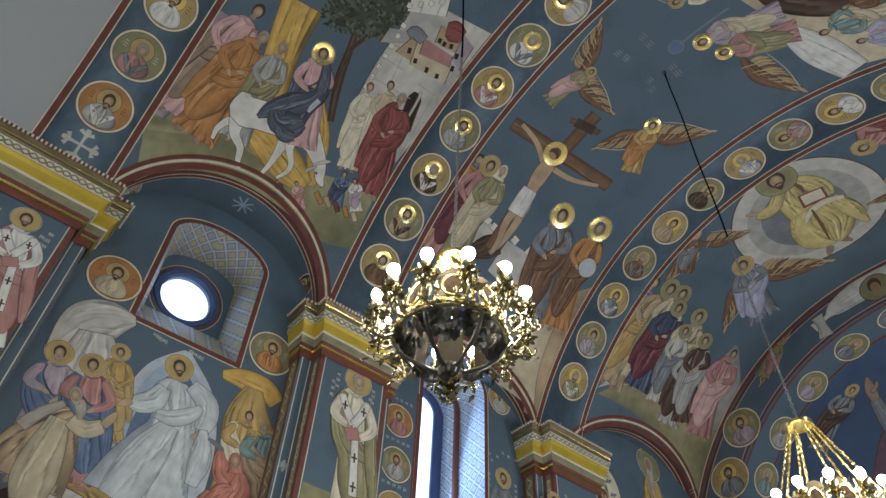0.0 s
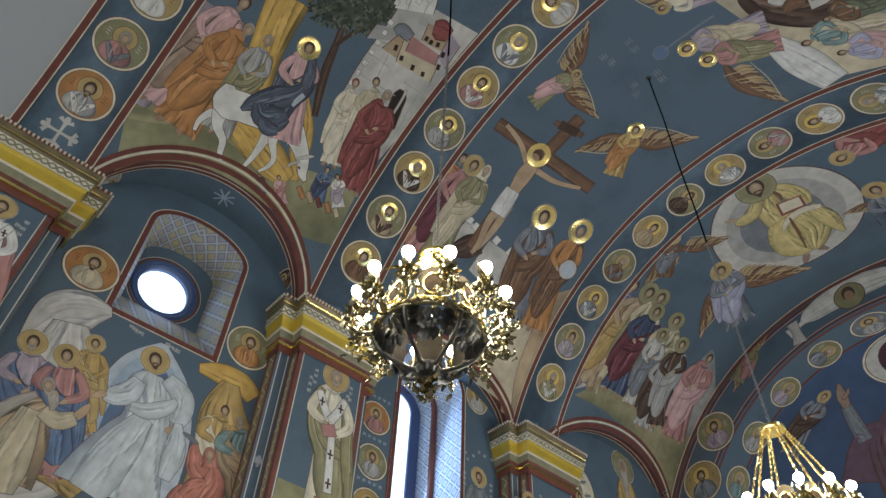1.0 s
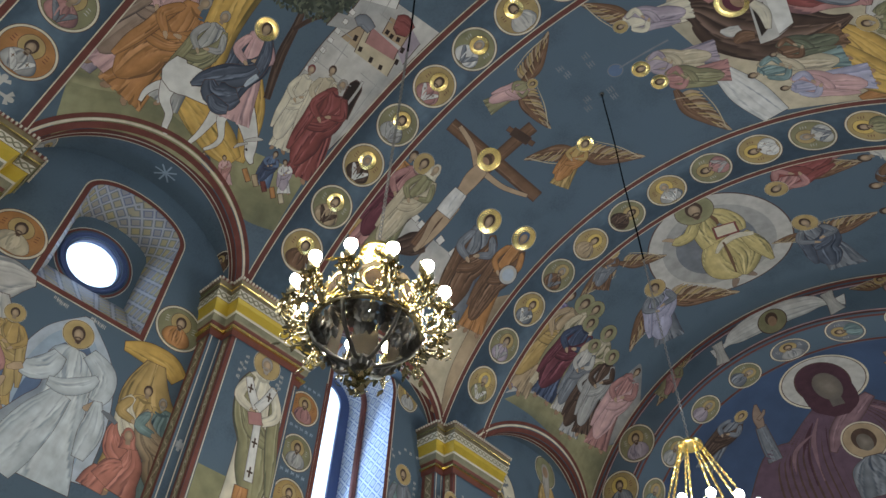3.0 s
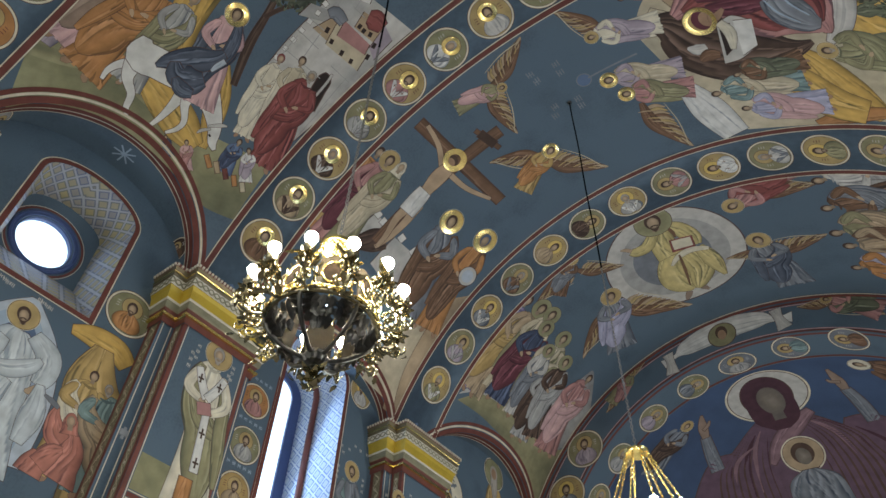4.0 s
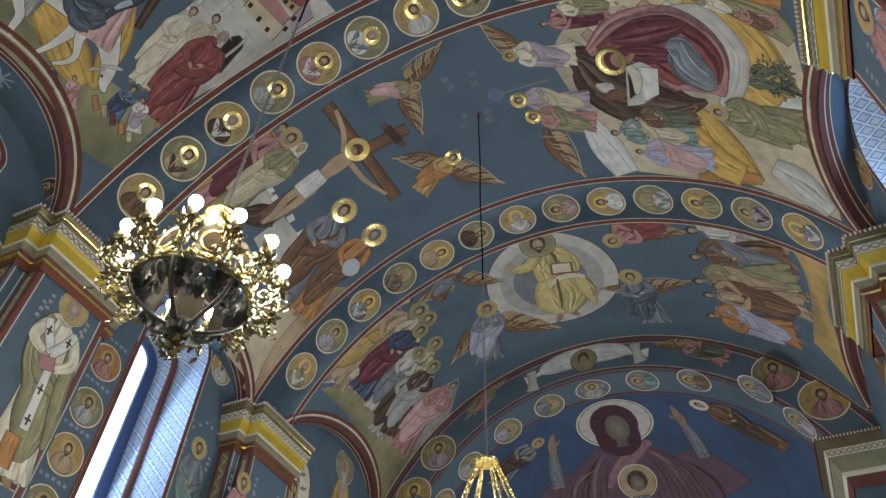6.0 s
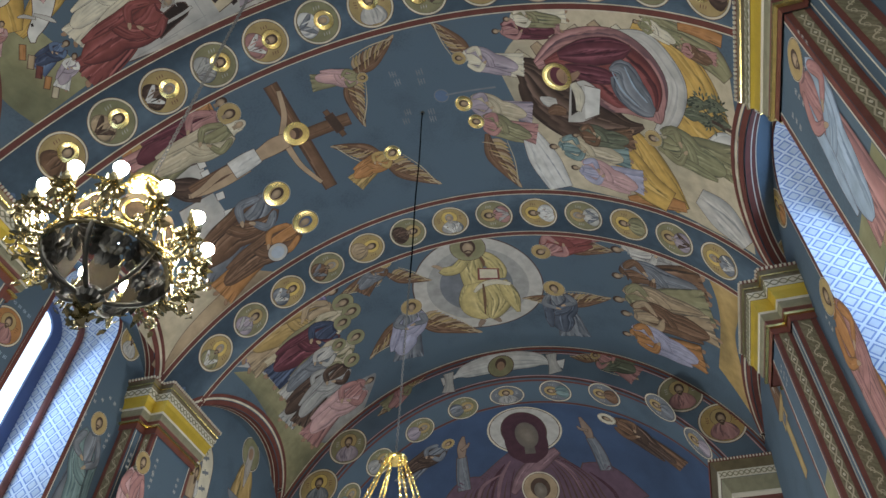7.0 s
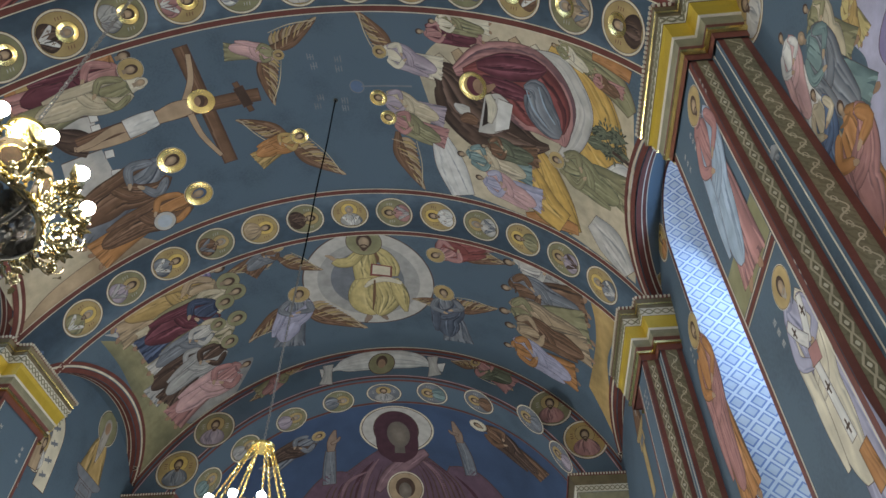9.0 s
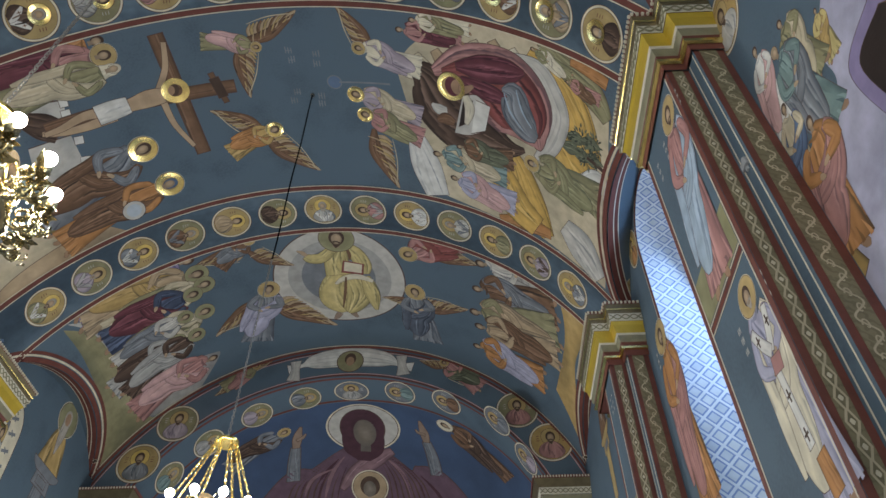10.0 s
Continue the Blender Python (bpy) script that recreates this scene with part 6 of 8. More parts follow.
p.stroke([(2.36, 3.78, 0.06), (2.48, 3.98, 0.09), (2.58, 4.12, 0.03)], "sand", 0.4, 0.006)
p.done("rock", cave_fresco)
p = Paint("V", 0.002)
p.stroke([(2.61, 3.72, 0.06), (2.73, 3.91, 0.09), (2.81, 4.05, 0.03)], "tan", 0.4, 0.006)
p.done("rock", cave_fresco)
p = Paint("V", 0.002)
p.stroke([(2.87, 3.75, 0.06), (2.98, 3.92, 0.09), (3.04, 4.05, 0.03)], "cream", 0.4, 0.006)
p.done("rock", cave_fresco)
p = Paint("V", 0.002)
p.stroke([(3.13, 3.76, 0.06), (3.24, 3.92, 0.09), (3.28, 4.03, 0.03)], "sand", 0.4, 0.006)
p.done("rock", cave_fresco)
p = Paint("V", 0.002)
p.stroke([(3.39, 3.77, 0.06), (3.49, 3.90, 0.09), (3.51, 4.01, 0.03)], "tan", 0.4, 0.006)
p.done("rock", cave_fresco)
p = Paint("V", 0.002)
p.stroke([(3.10, 3.73, 0.1), (3.51, 3.96, 0.26), (3.84, 4.38, 0.3), (4.15, 4.73, 0.16)], "amber", 0.6, 0.006)
p.done("rock", cave_fresco)
p = Paint("V", 0.002)
p.stroke([(2.91, 5.07, 0.05), (3.10, 5.37, 0.17), (3.30, 5.81, 0.24), (3.56, 6.13, 0.12)], "amber", 0.5, 0.006)
p.done("rock", cave_fresco)
p = Paint("V", 0.002)
p.stroke([(2.77, 6.23, 0.05), (3.18, 6.12, 0.12), (3.60, 6.06, 0.08)], "orange", 0.5, 0.006)
p.done("rock", cave_fresco)
p = Paint("V", 0.002)
p.stroke([(3.26, 3.84, 0.04), (3.55, 3.94, 0.16), (3.81, 4.25, 0.22), (3.99, 4.60, 0.2)], "amber", 0.6, 0.006)
p.done("rock", cave_fresco)
p = Paint("V", 0.002)
p.stroke([(3.51, 4.58, 0.08), (3.67, 4.71, 0.22), (3.92, 4.94, 0.26)], "amber", 0.6, 0.006)
p.done("rock", cave_fresco)
p = Paint("V", 0.002)
p.stroke([(2.66, 5.21, 0.05), (2.80, 5.53, 0.2), (3.04, 5.90, 0.25), (3.38, 6.07, 0.2)], "amber", 0.6, 0.006)
p.done("rock", cave_fresco)
p = Paint("V", 0.002)
p.stroke([(3.81, 5.78, 0.14), (4.13, 5.93, 0.26), (4.49, 6.16, 0.14)], "stone", 0.7, 0.006)
p.done("rock", cave_fresco)
p = Paint("V", 0.002)
p.stroke([(3.94, 5.22, 0.1), (4.22, 4.92, 0.2), (4.41, 4.92, 0.1)], "white", 0.4, 0.006)
p.done("rock", cave_fresco)
p = Paint("V", 0.002)
p.stroke([(3.24, 3.55, 0.05), (3.60, 3.72, 0.13), (4.02, 3.87, 0.16), (4.26, 4.06, 0.08)], "olive", 0.6, 0.006)
p.done("rock", cave_fresco)
p = Paint("V", 0.002)
p.stroke([(3.67, 3.63, 0.04), (3.91, 3.63, 0.07), (4.19, 3.67, 0.07)], "orange", 0.5, 0.006)
p.done("rock", cave_fresco)
p = Paint("V", 0.002)
p.stroke([(3.70, 4.50, 0.01), (3.85, 4.48, 0.09), (4.00, 4.47, 0.01)], "green", 0.8, 0)
p.done("rock", cave_fresco)
p = Paint("V", 0.002)
p.stroke([(3.91, 4.46, 0.01), (4.06, 4.44, 0.09), (4.22, 4.43, 0.01)], "green", 0.8, 0)
p.done("rock", cave_fresco)
p = Paint("V", 0.002)
p.stroke([(3.80, 4.67, 0.01), (3.96, 4.65, 0.09), (4.12, 4.64, 0.01)], "green", 0.8, 0)
p.done("rock", cave_fresco)
p = Paint("V", 0.002)
p.stroke([(3.63, 4.66, 0.01), (3.78, 4.64, 0.09), (3.94, 4.64, 0.01)], "green", 0.8, 0)
p.done("rock", cave_fresco)
p = Paint("V", 0.002)
p.stroke([(3.98, 4.65, 0.01), (4.13, 4.63, 0.09), (4.29, 4.61, 0.01)], "green", 0.8, 0)
p.done("rock", cave_fresco)
p = Paint("V", 0.002)
p.stroke([(4.04, 4.64, 0.015), (4.32, 4.67, 0.02)], "umber", 0, 0.006)
p.done("rock", cave_fresco)
p = Paint("V", 0.002)
for a, b, spread in ((3.92, 4.46, 0.15), (4.04, 4.62, 0.14), (4.12, 4.44, 0.11)):
    for k in range(34):
        u, q = rng.uniform(0, 2 * math.pi), spread * math.sqrt(rng.random())
        x, y = a + q * math.cos(u), b + q * math.sin(u)
        p.stroke([(x, y, 0.004), (x + 0.03 * math.cos(u), y + 0.03 * math.sin(u), 0.013), (x + 0.06 * math.cos(u), y + 0.06 * math.sin(u), 0.002)], lighter(TONES["green"], (0.45, 0.7, 1.1)[k % 3]), 0)
p.done("foliage", cave_fresco)
p = Paint("V", 0.002)
p.stroke([(1.45, 4.25, 0.02), (1.70, 4.37, 0.22), (1.95, 4.75, 0.42), (2.40, 5.00, 0.45), (2.87, 5.06, 0.15), (3.11, 5.00, 0.03)], "umber", 0.4, 0.006)
p.stroke([(2.86, 3.82, 0.03), (3.22, 3.86, 0.1), (3.44, 4.07, 0.14), (3.59, 4.37, 0.14), (3.47, 4.79, 0.13), (3.29, 5.03, 0.04)], "stone", 0.35, 0.006)
p.stroke([(1.82, 4.28, 0.06), (2.25, 4.12, 0.28), (2.72, 4.26, 0.52), (3.09, 4.54, 0.48), (3.29, 4.82, 0.14), (3.31, 4.90, 0.03)], "rose", 0.4, 0.008)
p.stroke([(1.94, 4.25, 0.03), (2.36, 4.17, 0.2), (2.76, 4.29, 0.42), (3.09, 4.54, 0.38), (3.24, 4.78, 0.1)], "red", 0.35, 0.006)
p.stroke([(2.13, 4.15, 0.05), (2.47, 4.10, 0.17), (2.85, 4.03, 0.15), (3.06, 3.98, 0.03)], "maroon", 0.9, 0.006)
p.stroke([(2.19, 4.32, 0.06), (2.45, 4.37, 0.12), (2.71, 4.40, 0.1), (2.82, 4.44, 0.03)], "maroon", 0.9, 0.006)
p.stroke([(2.76, 4.29, 0.02), (2.92, 4.29, 0.16), (2.99, 4.53, 0.22), (3.16, 4.71, 0.17), (3.28, 4.77, 0.06)], "slate", 0.9, 0.006)
p.stroke([(2.79, 4.32, 0.006), (2.89, 4.55, 0.012), (3.08, 4.73, 0.006)], "sky", 0, 0)
p.stroke([(2.95, 4.21, 0.006), (3.05, 4.47, 0.012), (3.20, 4.65, 0.006)], "sky", 0, 0)
p.disc((2.06, 4.44), 0.2, 0.2, 0, "line")
p.disc((2.06, 4.44), 0.19, 0.19, 0, "gold")
p.disc((2.06, 4.44), 0.188, 0.188, 0, "gold", gilt=True, inner=0.7)
p.disc((2.10, 4.43), 0.13, 0.14, 0, "maroon")
p.disc((2.15, 4.43), 0.095, 0.105, 0, "skin")
p.stroke([(2.16, 4.44, 0.04), (2.25, 4.44, 0.05), (2.36, 4.36, 0.02)], "skin", 0, 0.004)
p.fill([(2.21, 4.55), (2.40, 4.47), (2.60, 4.59)], [(2.09, 5.10), (2.29, 5.08), (2.49, 4.97)], "stone", 0.1, 0.006)
p.fill([(2.40, 4.54), (2.60, 4.57)], [(2.33, 5.04), (2.53, 4.94)], "white", 0.1, 0.005)
p.fill([(2.22, 4.60), (2.36, 4.56)], [(2.15, 4.99), (2.25, 4.92)], "dark", 0, 0.004)
p.stroke([(2.25, 4.52, 0.05), (2.31, 4.69, 0.07), (2.26, 4.92, 0.03)], "cream", 0.5, 0.004)
p.stroke([(1.78, 4.74, 0.02), (1.87, 4.80, 0.08), (1.99, 4.80, 0.05)], "stone", 0.3, 0.004)
p.stroke([(1.85, 4.97, 0.03), (1.97, 4.92, 0.09), (2.09, 4.95, 0.05)], "brown", 0.3, 0.004)
p.done("painted_cave", cave_fresco)
figure("V", (2.88, 5.49), (1.73, 5.50), "teal", 'sand', halo=0, wide=1.2, parent=cave_fresco)
figure("V", (2.96, 5.18), (2.09, 5.31), "brown", 'green', halo=0, wide=1.3, parent=cave_fresco)
figure("V", (3.03, 5.91), (1.98, 5.83), "lavender", 'pink', halo=0, wide=1.4, parent=cave_fresco)
figure("V", (4.32, 5.14), (3.14, 5.15), "olive", 'moss', halo=1, gild=False, wide=1.5, beard='beard', parent=cave_fresco)
figure("V", (2.23, 3.78), (1.34, 3.80), "rose", 'maroon', halo=0, parent=cave_fresco)
figure("V", (2.33, 3.65), (1.52, 3.66), "cream", 'olive', halo=0, parent=cave_fresco)
figure("V", (3.70, 3.80), (3.12, 3.64), "moss", 'cream', halo=0, wide=1.0, parent=cave_fresco)
figure("V", (4.13, 3.90), (3.62, 3.86), "rose", 'brown', halo=0, wide=1.1, parent=cave_fresco)
wings("V", (1.00, 4.16), [(0.67, 3.57)], cave_fresco, "brown")
figure("V", (1.68, 4.25), (0.79, 4.08), "cream", 'lilac', gild=False, wide=1.3, feet=False, parent=cave_fresco)
figure("V", (1.65, 4.95), (0.67, 4.72), "lilac", 'sand', wide=1.2, feet=False, headsize=0.065, parent=cave_fresco)
wings("V", (0.93, 5.26), [(1.16, 6.18)], cave_fresco, "brown")
figure("V", (1.64, 5.30), (0.77, 5.02), "rose", 'olive', wide=1.35, feet=False, headsize=0.068, parent=cave_fresco)

glory_fresco = thing("ceiling_fresco", "fresco of a seated figure in a pale round glory", "fresco")
p = Paint("V", 0.002)
p.disc((0.06, 8.13), 1.08, 1.06, 0, "line")
p.disc((0.06, 8.13), 1.06, 1.04, 0, "stone")
p.disc((0.06, 8.13), 0.84, 0.82, 0, "grey")
p.disc((0.04, 8.12), 0.6, 0.62, 0, "slate")
p.done("painted_glory", glory_fresco)
p = Paint("V", 0.002)
p.stroke([(-0.06, 8.99, 0.052), (-0.12, 9.08, 0.048), (-0.17, 9.14, 0.019)], "shade", 0, 0.004)
p.stroke([(0.14, 8.95, 0.052), (0.18, 9.03, 0.048), (0.23, 9.11, 0.019)], "shade", 0, 0.004)
p.stroke([(0.13, 8.04, 0.204), (0.05, 8.30, 0.316), (-0.01, 8.57, 0.342), (0.02, 8.81, 0.260), (0.06, 8.96, 0.093)], "yellow", 1, 0.006)
p.stroke([(0.25, 8.10, 0.149), (0.33, 8.33, 0.223), (0.32, 8.60, 0.204), (0.17, 8.88, 0.130), (0.09, 8.99, 0.037)], "yellow", 1, 0.005)
p.stroke([(0.47, 8.11, 0.074), (0.52, 8.34, 0.126), (0.55, 8.57, 0.126), (0.58, 8.90, 0.030)], "yellow", 1, 0.005)
p.stroke([(0.09, 7.42, 0.089), (0.08, 7.54, 0.178), (0.04, 7.81, 0.193), (0.05, 8.08, 0.216)], "yellow", 1, 0.006)
p.stroke([(0.01, 7.51, 0.082), (-0.18, 7.69, 0.104), (-0.35, 7.69, 0.097), (-0.42, 7.63, 0.067)], "yellow", 1, 0.005)
p.stroke([(-0.41, 7.62, 0.030), (-0.47, 7.54, 0.033), (-0.54, 7.50, 0.011)], "flesh", 0, 0.003)
p.stroke([(0.24, 7.42, 0.052), (0.37, 7.59, 0.126), (0.47, 7.85, 0.134), (0.48, 8.05, 0.067)], "yellow", 1, 0.005)
p.stroke([(-0.04, 8.29, 0.022), (0.11, 8.17, 0.052), (0.34, 8.12, 0.059), (0.59, 8.21, 0.037)], "cream", 0.8, 0.003)
p.stroke([(0.15, 8.13, 0.015), (0.09, 8.49, 0.026), (0.01, 8.86, 0.011)], "brown", 0, 0)
p.stroke([(0.23, 7.46, 0.019), (0.27, 7.63, 0.030), (0.26, 7.75, 0.011)], "brown", 0, 0)
p.fill([(0.15, 7.76), (0.09, 8.03)], [(0.48, 7.83), (0.44, 8.08)], "red", 0.05, 0.004)
p.fill([(0.17, 7.79), (0.13, 7.99)], [(0.45, 7.85), (0.42, 8.04)], "cream", 0.05, 0.002)
head(p, Axes((0.11, 7.29), (0.15, 7.05)), 0, 0, 0.160, 3, "hair", "hair", False)
p.done("painted_figure", glory_fresco)
wings("V", (-1.13, 8.45), [(-2.11, 8.83), (-0.23, 9.29)], glory_fresco, "brown")
figure("V", (-1.56, 9.35), (-1.07, 8.12), "slate", 'lavender', gild=False, wide=1.5, feet=False, headsize=0.075, parent=glory_fresco)
wings("V", (-1.25, 7.33), [(-2.05, 7.30), (-0.68, 7.78)], glory_fresco, "brown")
figure("V", (-1.76, 7.49), (-1.15, 7.09), "brown", 'slate', gild=False, wide=1.5, feet=False, headsize=0.075, parent=glory_fresco)
wings("V", (1.27, 8.65), [(2.18, 8.43), (0.74, 8.56)], glory_fresco, "brown")
figure("V", (1.41, 9.55), (1.28, 8.24), "slate", 'steel', gild=False, wide=1.5, feet=False, headsize=0.075, parent=glory_fresco)
wings("V", (1.45, 7.33), [(2.56, 6.64), (2.39, 7.33)], glory_fresco, "brown")
figure("V", (2.12, 6.94), (1.17, 7.56), "rose", 'red', gild=False, wide=1.5, feet=False, headsize=0.075, parent=glory_fresco)
p = Paint("V", 0.002)
p.fill([(-4.03, 7.21), (-4.00, 7.92), (-4.13, 8.88), (-4.49, 9.63), (-4.85, 10.22)], [(-3.49, 7.78), (-3.66, 8.83), (-3.61, 9.72), (-3.48, 10.04), (-4.64, 10.24)], "olive", 0.18, 0)
p.done("hill", glory_fresco)
p = Paint("V", 0.002)
p.fill([(-3.95, 7.17), (-3.72, 7.57), (-3.64, 8.29), (-3.67, 9.12), (-3.66, 9.72)], [(-3.17, 7.67), (-2.92, 8.53), (-2.76, 9.24), (-2.18, 9.29), (-3.06, 10.24)], "grey", 0.18, 0)
p.done("hill", glory_fresco)
p = Paint("V", 0.002)
p.fill([(3.29, 6.50), (3.79, 7.01), (4.02, 7.72), (3.97, 8.96)], [(3.88, 6.40), (4.44, 6.98), (4.28, 8.09), (4.66, 9.60)], "ochre", 0.18, 0)
p.done("hill", glory_fresco)
figure("V", (-3.81, 7.07), (-2.00, 7.17), "violet", 'slate', halo=0, gild=False, wide=1.1, parent=glory_fresco)
figure("V", (-3.81, 7.27), (-1.94, 7.51), "tan", 'ochre', halo=3, gild=False, wide=1.1, parent=glory_fresco)
figure("V", (-3.60, 7.78), (-1.90, 7.71), "sand", 'olive', halo=3, gild=False, wide=1.1, parent=glory_fresco)
figure("V", (-3.68, 7.88), (-2.12, 7.84), "navy", 'maroon', halo=3, gild=False, wide=1.4, parent=glory_fresco)
figure("V", (-3.68, 8.46), (-2.04, 8.26), "sand", 'olive', halo=3, gild=False, wide=1.25, parent=glory_fresco)
figure("V", (-3.68, 8.39), (-2.37, 8.18), "stone", 'slate', halo=3, gild=False, wide=1.1, parent=glory_fresco)
figure("V", (-3.91, 8.73), (-2.60, 8.59), "grey", 'umber', halo=3, gild=False, wide=1.3, parent=glory_fresco)
figure("V", (-3.75, 9.06), (-2.31, 8.61), "umber", 'grey', halo=3, gild=False, wide=1.2, parent=glory_fresco)
figure("V", (-3.79, 9.52), (-2.21, 9.29), "rose", 'pink', halo=0, gild=False, wide=1.35, parent=glory_fresco)
figure("V", (3.89, 6.48), (2.28, 6.95), "pale", 'stone', halo=0, wide=1.1, parent=glory_fresco)
figure("V", (3.96, 6.86), (2.33, 7.30), "stone", 'grey', halo=0, wide=1.1, parent=glory_fresco)
figure("V", (3.82, 7.34), (2.27, 7.86), "brown", 'slate', halo=0, wide=1.3, parent=glory_fresco)
figure("V", (3.92, 7.80), (2.22, 8.44), "olive", 'tan', halo=0, wide=1.3, parent=glory_fresco)
figure("V", (3.96, 8.19), (2.30, 8.70), "tan", 'brown', halo=0, wide=1.2, parent=glory_fresco)
figure("V", (3.73, 8.96), (2.27, 9.20), "orange", 'lavender', halo=0, wide=1.5, parent=glory_fresco)

cloth_fresco = thing("wall_fresco", "fresco of a white cloth with a round portrait held by angels", "fresco")
p = Paint("AW", 0.002)
p.stroke([(-1.07, 9.36, 0.1), (-0.83, 9.44, 0.04), (-0.60, 9.53, 0.16), (0.00, 9.61, 0.22), (0.61, 9.53, 0.16), (0.87, 9.41, 0.04), (1.12, 9.34, 0.1)], "white", 0.5, 0.006)
p.disc((0.01, 9.51), 0.24, 0.24, 0, "line")
p.disc((0.01, 9.51), 0.225, 0.225, 0, "olive")
p.disc((0.01, 9.56), 0.1, 0.13, 0, "hair")
p.disc((0.01, 9.51), 0.07, 0.1, 0, "skin")
p.stroke([(-0.96, 9.54, 0.1), (-0.94, 9.36, 0.07), (-0.95, 9.12, 0.12)], "stone", 0.3, 0.006)
p.stroke([(0.92, 9.60, 0.1), (0.93, 9.40, 0.07), (0.96, 9.18, 0.12)], "stone", 0.3, 0.006)
p.done("painted_cloth", cloth_fresco)
wings("AW", (-1.73, 9.39), [(-2.21, 8.86), (-1.41, 9.56)], cloth_fresco, "brown")
figure("AW", (-2.14, 8.98), (-1.61, 9.50), "olive", 'rose', gild=False, feet=False, wide=1.4, parent=cloth_fresco)
wings("AW", (1.71, 9.32), [(2.28, 8.82), (1.26, 9.46)], cloth_fresco, "brown")
figure("AW", (2.28, 8.82), (1.62, 9.46), "rose", 'green', gild=False, feet=False, wide=1.4, parent=cloth_fresco)
medallion("AW", (-2.75, 8.32), 0.33, 0.33, 0, "olive", "lilac", "medallions of the apse wall")
medallion("AW", (-3.19, 7.60), 0.33, 0.33, 0, "gold", "slate", "medallions of the apse wall")
medallion("AW", (2.87, 8.40), 0.33, 0.33, 0, "olive", "rose", "medallions of the apse wall")
medallion("AW", (3.35, 7.78), 0.33, 0.33, 0, "ochre", "rose", "medallions of the apse wall")
medallion("AS", (0.01, 10.37), 0.3, 0.27, 3.14, "slate", "grey", "medallions of the apse arch", hair='hair')
medallion("AS", (-0.82, 10.42), 0.3, 0.27, -1.57, "moss", "slate", "medallions of the apse arch", hair='beard')
medallion("AS", (0.89, 10.31), 0.3, 0.27, 1.57, "slate", "teal", "medallions of the apse arch", hair='hair')
medallion("AS", (-1.69, 10.46), 0.3, 0.27, -1.57, "olive", "lilac", "medallions of the apse arch", hair='beard')
medallion("AS", (1.77, 10.18), 0.3, 0.27, 1.57, "slate", "brown", "medallions of the apse arch", hair='hair')
medallion("AS", (-2.59, 10.51), 0.3, 0.27, -1.57, "moss", "grey", "medallions of the apse arch", hair='beard')
medallion("AS", (2.80, 9.86), 0.3, 0.27, 1.57, "slate", "slate", "medallions of the apse arch", hair='hair')
medallion("AS", (-3.39, 10.56), 0.3, 0.27, -1.57, "olive", "teal", "medallions of the apse arch", hair='beard')
medallion("AS", (3.48, 10.15), 0.3, 0.27, 1.57, "slate", "lilac", "medallions of the apse arch", hair='hair')

apse_fresco = thing("ceiling_fresco", "fresco of a veiled woman in maroon with raised arms", "fresco")
p = Paint("D", 0.002)
p.stroke([(0.07, 1.16, 0.28), (0.05, 1.47, 0.72), (0.02, 1.88, 1.22), (-0.04, 2.51, 1.5), (-0.08, 3.97, 1.6)], "plum", 0.25, 0.02)
p.stroke([(-0.92, 1.69, 0.1), (-1.23, 1.87, 0.36), (-1.62, 2.48, 0.55)], "plum", 0.25, 0.02)
p.stroke([(1.01, 1.66, 0.1), (1.41, 1.87, 0.36), (1.77, 2.42, 0.55)], "plum", 0.25, 0.02)
p.stroke([(-1.32, 1.77, 0.13), (-1.26, 1.34, 0.115), (-1.19, 0.99, 0.09)], "slate", 0.4, 0.012)
p.stroke([(1.49, 1.68, 0.13), (1.41, 1.24, 0.115), (1.31, 0.90, 0.09)], "slate", 0.4, 0.012)
p.stroke([(-1.19, 1.01, 0.06), (-1.14, 0.80, 0.085), (-1.09, 0.64, 0.06), (-1.03, 0.50, 0.02)], "shade", 0, 0.01)
p.stroke([(-1.15, 0.83, 0.03), (-1.03, 0.78, 0.03), (-0.97, 0.71, 0.012)], "shade", 0, 0.01)
p.stroke([(1.31, 0.91, 0.06), (1.28, 0.70, 0.085), (1.24, 0.54, 0.06), (1.20, 0.36, 0.02)], "shade", 0, 0.01)
p.stroke([(1.29, 0.72, 0.03), (1.16, 0.70, 0.03), (1.11, 0.63, 0.012)], "shade", 0, 0.01)
p.stroke([(-0.43, 1.44, 0.01), (-0.78, 1.86, 0.05), (-0.93, 2.55, 0.02)], "plum_dark", 0, 0)
p.stroke([(-0.24, 1.49, 0.01), (-0.47, 1.97, 0.05), (-0.61, 2.70, 0.02)], "plum_dark", 0, 0)
p.stroke([(0.35, 1.47, 0.01), (0.64, 1.86, 0.05), (0.78, 2.56, 0.02)], "plum_dark", 0, 0)
p.stroke([(0.55, 1.43, 0.01), (1.04, 1.82, 0.05), (1.29, 2.62, 0.02)], "plum_dark", 0, 0)
p.stroke([(0.21, 1.64, 0.01), (0.35, 2.06, 0.04), (0.49, 2.63, 0.02)], "plum_dark", 0, 0)
p.stroke([(-1.05, 1.81, 0.01), (-1.28, 2.14, 0.04), (-1.41, 2.53, 0.02)], "plum_dark", 0, 0)
p.stroke([(1.15, 1.76, 0.01), (1.54, 2.16, 0.04), (1.65, 2.63, 0.02)], "plum_dark", 0, 0)
p.stroke([(-0.32, 1.40, 0.01), (-0.62, 1.83, 0.04), (-0.78, 2.52, 0.02)], "plum_pale", 0, 0)
p.stroke([(0.44, 1.41, 0.01), (0.81, 1.81, 0.04), (1.04, 2.54, 0.02)], "plum_pale", 0, 0)
